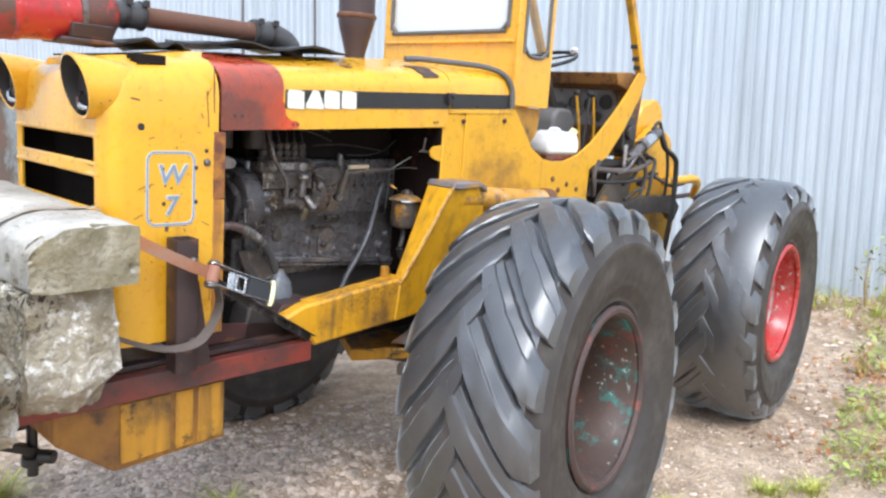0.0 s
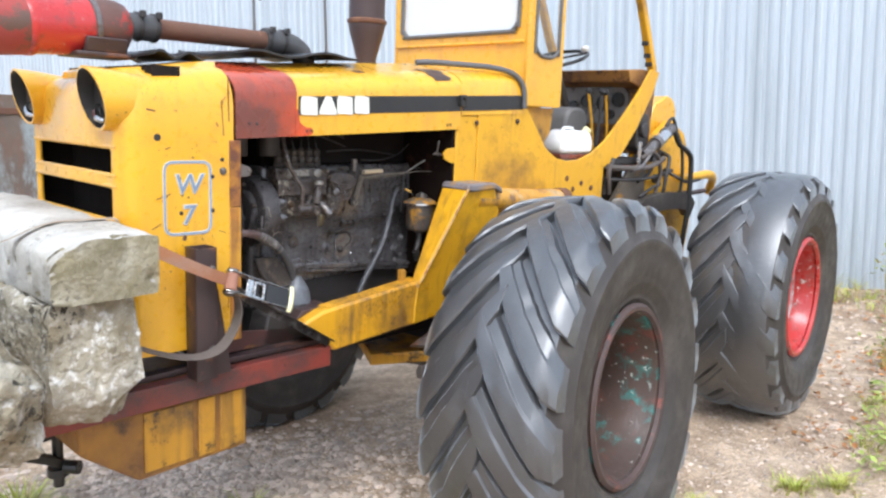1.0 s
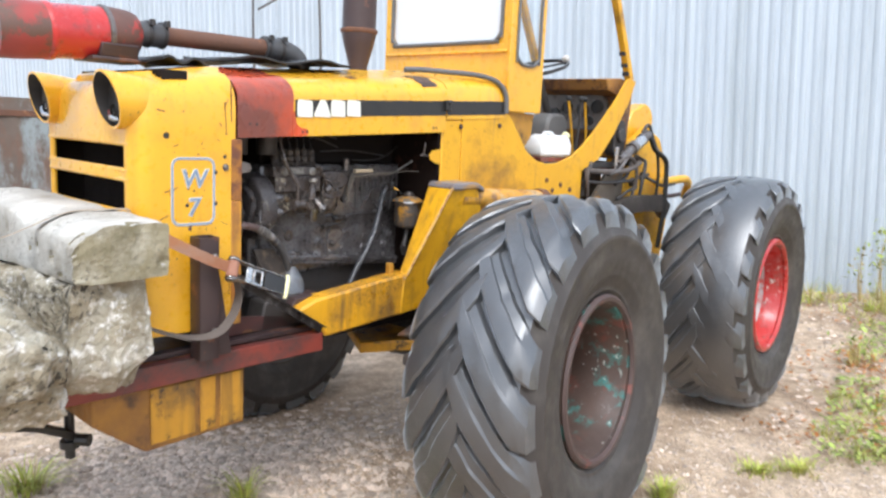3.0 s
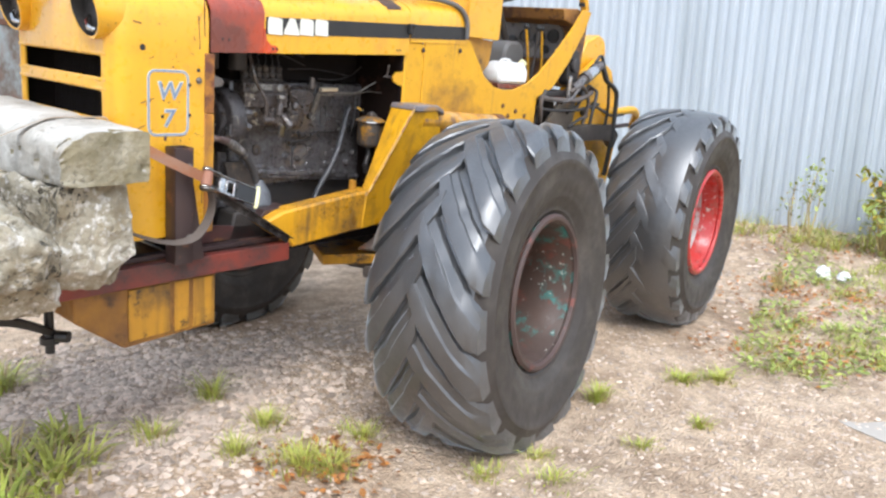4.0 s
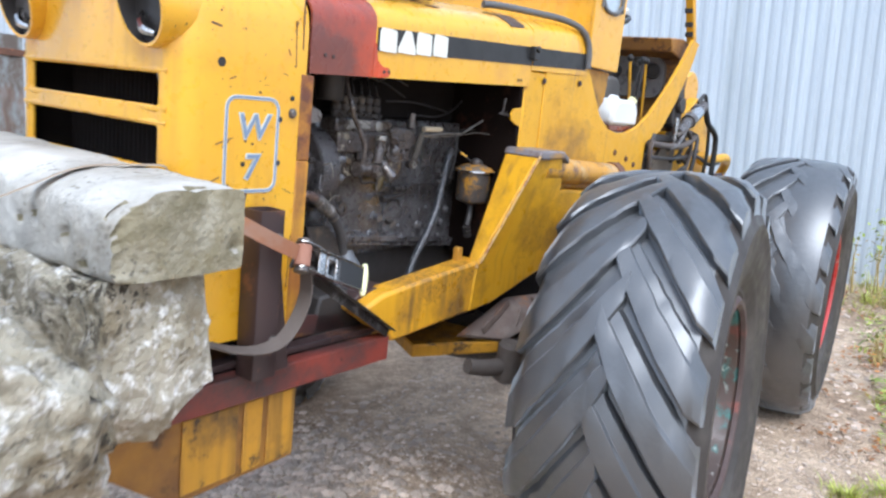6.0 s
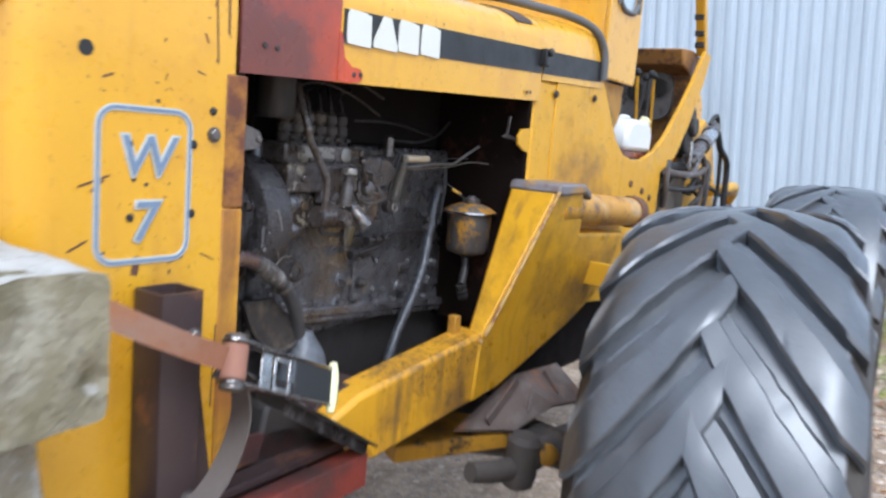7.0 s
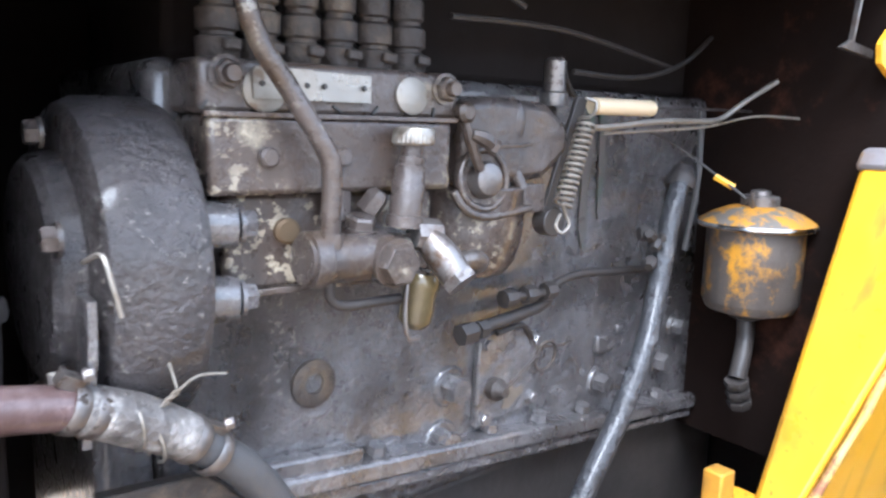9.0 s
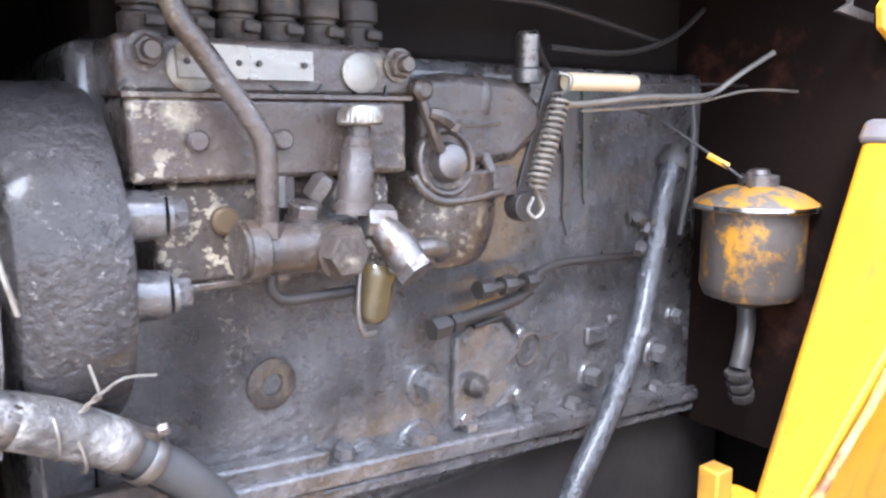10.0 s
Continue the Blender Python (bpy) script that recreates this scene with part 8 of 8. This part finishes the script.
# the verge beside the front wheel and along the wall
for _ in range(620):
    x, y = r.uniform(4.1, 8.8), r.uniform(-0.6, 1.75)
    if y > 1.05 + 0.20 * (x - 4.4) or (x < 4.5 and y < 0.45) or noise.noise(Vector((x * 1.1, y * 1.1, 3))) < -0.12:
        continue
    tuft(GV, GF, x, y, 16, r.uniform(0.04, 0.12), 0.13, r, 0.003)
    if r.random() < 0.4:
        tuft(DV, DF, x, y, 8, r.uniform(0.05, 0.12), 0.15, r, 0.003)
for _ in range(170):
    s = r.uniform(0, 9)
    q = WALL_A + WALL_U * s + WALL_N * r.uniform(0.1, 1.2)
    tuft(GV, GF, q.x, q.y, 16, r.uniform(0.08, 0.28), 0.15, r, 0.004)
    tuft(DV, DF, q.x, q.y, 8, r.uniform(0.08, 0.3), 0.15, r, 0.004)
joined("grass", GV, GF, M_GRASS, "tufts of green grass growing in the yard", "grass")
joined("grass", DV, DF, M_DRYGRASS, "dry yellow grass stalks", "grass")


def leaf(V, F, c, a, tilt, s, r):
    """A pointed leaf, folded along its middle."""
    k = len(V)
    m = Matrix.Translation(c) @ Euler((tilt, r.uniform(-0.4, 0.4), a)).to_matrix().to_4x4()
    for p in ((0, -0.5, 0), (0.28, -0.1, 0.06), (0.22, 0.25, 0.05), (0, 0.55, 0), (-0.22, 0.25, 0.05), (-0.28, -0.1, 0.06), (0, 0.1, -0.02)):
        V.append(tuple(m @ (Vector(p) * s)))
    F += [(k, k + 1, k + 6), (k + 1, k + 2, k + 6), (k + 2, k + 3, k + 6), (k + 3, k + 4, k + 6), (k + 4, k + 5, k + 6), (k + 5, k, k + 6)]


LV, LF, YV, YF_, WV, WF = [], [], [], [], [], []
for _ in range(3000):
    if r.random() < 0.07:
        x, y = r.gauss(1.60, 0.14), r.gauss(1.83, 0.13)
    else:
        x, y = r.uniform(4.2, 9.0), r.uniform(-0.5, 2.6)
        if r.random() < 0.24:
            x, y = r.choice(((4.75, 0.62), (5.25, 0.50), (5.6, 0.95), (6.3, 1.25), (6.6, 0.75)))
            x, y = r.gauss(x, 0.22), r.gauss(y, 0.13)
        if noise.noise(Vector((x * 0.9, y * 0.9, 7))) < -0.1:
            continue
    if clear_of_wheels(x, y):
        leaf(LV, LF, (x, y, ground_z(x, y) + r.uniform(0.006, 0.03)), r.uniform(0, 6.3), r.uniform(-0.5, 0.5), r.uniform(0.02, 0.055), r)
joined("fallen_leaves", LV, LF, M_AUTUMN, "brown and orange fallen leaves", "leaves")
for _ in range(2600):
    x, y = r.uniform(4.0, 8.9), r.uniform(-0.6, 1.75)
    if y > 1.05 + 0.20 * (x - 4.4) or noise.noise(Vector((x * 1.3, y * 1.3, 5))) < 0.02:
        continue
    for _k in range(3):
        leaf(WV, WF, (x + r.uniform(-0.06, 0.06), y + r.uniform(-0.06, 0.06), ground_z(x, y) + r.uniform(0.02, 0.07)), r.uniform(0, 6.3), r.uniform(-0.6, 0.6), r.uniform(0.025, 0.055), r)
joined("low_weeds", WV, WF, M_WEED, "low broad-leaved weeds on the verge", "weeds")


def bush(name, x, y, h, spread, n, seed, mats, label, size=0.07):
    r = random.Random(seed)
    top = thing(name, pose(x, y, ground_z(x, y)), label, "shrub")
    g = Geo()
    parts = [([], []) for _ in mats]
    for k in range(n):
        a = r.uniform(0, 6.28)
        hh = h * r.uniform(0.45, 1.0)
        end = Vector((spread * r.uniform(0.2, 1) * math.cos(a), spread * r.uniform(0.2, 1) * math.sin(a), hh))
        mid = end * 0.5 + Vector((r.uniform(-0.05, 0.05), r.uniform(-0.05, 0.05), 0.08))
        g.tube([(0.03 * math.cos(a), 0.03 * math.sin(a), -0.02), mid, end], [0.008, 0.006, 0.002], 5, 4)
        for q in range(int(26 * hh / 0.8)):
            t = r.uniform(0.25, 1.05)
            c = mid * (1 - t) + end * t + Vector((r.gauss(0, 0.06), r.gauss(0, 0.06), r.gauss(0, 0.05)))
            V, F = parts[r.choices(range(len(mats)), (5, 2, 1)[:len(mats)])[0]]
            leaf(V, F, c, r.uniform(0, 6.3), r.uniform(-1.2, 1.2), size * r.uniform(0.6, 1.3), r)
    part("stem", g, M_DRYGRASS, top)
    for (V, F), mt in zip(parts, mats):
        gg = Geo()
        gg.v, gg.f = V, F
        part("foliage", gg, mt, top)
    return top


bush("shrub", 8.75, 0.95, 0.80, 0.40, 22, 2, (M_WEED, M_YLEAF, M_AUTUMN), "leafy shrub turning yellow beside the barn wall", 0.09)
bush("shrub", 8.95, 0.45, 1.0, 0.5, 24, 3, (M_YLEAF, M_WEED, M_AUTUMN), "yellowing autumn shrub beside the barn wall", 0.09)
bush("shrub", 8.2, 0.9, 0.55, 0.4, 22, 5, (M_WEED, M_YLEAF), "low green shrub on the bank", 0.07)
bush("weed_plant", 8.35, 1.66, 0.95, 0.16, 4, 4, (M_WEED,), "tall thin weed before the barn wall", 0.06)
bush("weed_plant", 8.6, 1.90, 0.62, 0.14, 3, 9, (M_WEED, M_DRYGRASS), "thin weed before the barn wall", 0.05)
bush("weed_plant", 6.3, 1.35, 0.22, 0.2, 10, 6, (M_WEED, M_AUTUMN), "small weed in the bank", 0.05)
# puddle; its light base colour stands in for the sky's reflection
g = Geo()
pts = [(3.89 + (0.36 + 0.10 * noise.noise(Vector((math.cos(a), math.sin(a), 2)))) * math.cos(a), -0.03 + 0.40 * (1 + 0.3 * noise.noise(Vector((math.cos(a) * 2, math.sin(a) * 2, 5)))) * math.sin(a)) for a in [2 * math.pi * i / 40 for i in range(40)]]
zp = sum(ground_z(x, y) for x, y in pts) / len(pts) + 0.002
g.prism(pts, "z", zp - 0.03, zp)
pm, pn = nodes_of("paled muddy water")[:2]
pb = pn["Principled BSDF"]
pb.inputs["Base Color"].default_value = (0.46, 0.41, 0.35, 1)
pb.inputs["Roughness"].default_value = 0.06
pb.inputs["Specular IOR Level"].default_value = 0.9
tagged(part("puddle", g, pm), "shallow muddy puddle, paled in place of reflected sky", "puddle", kind="structure")
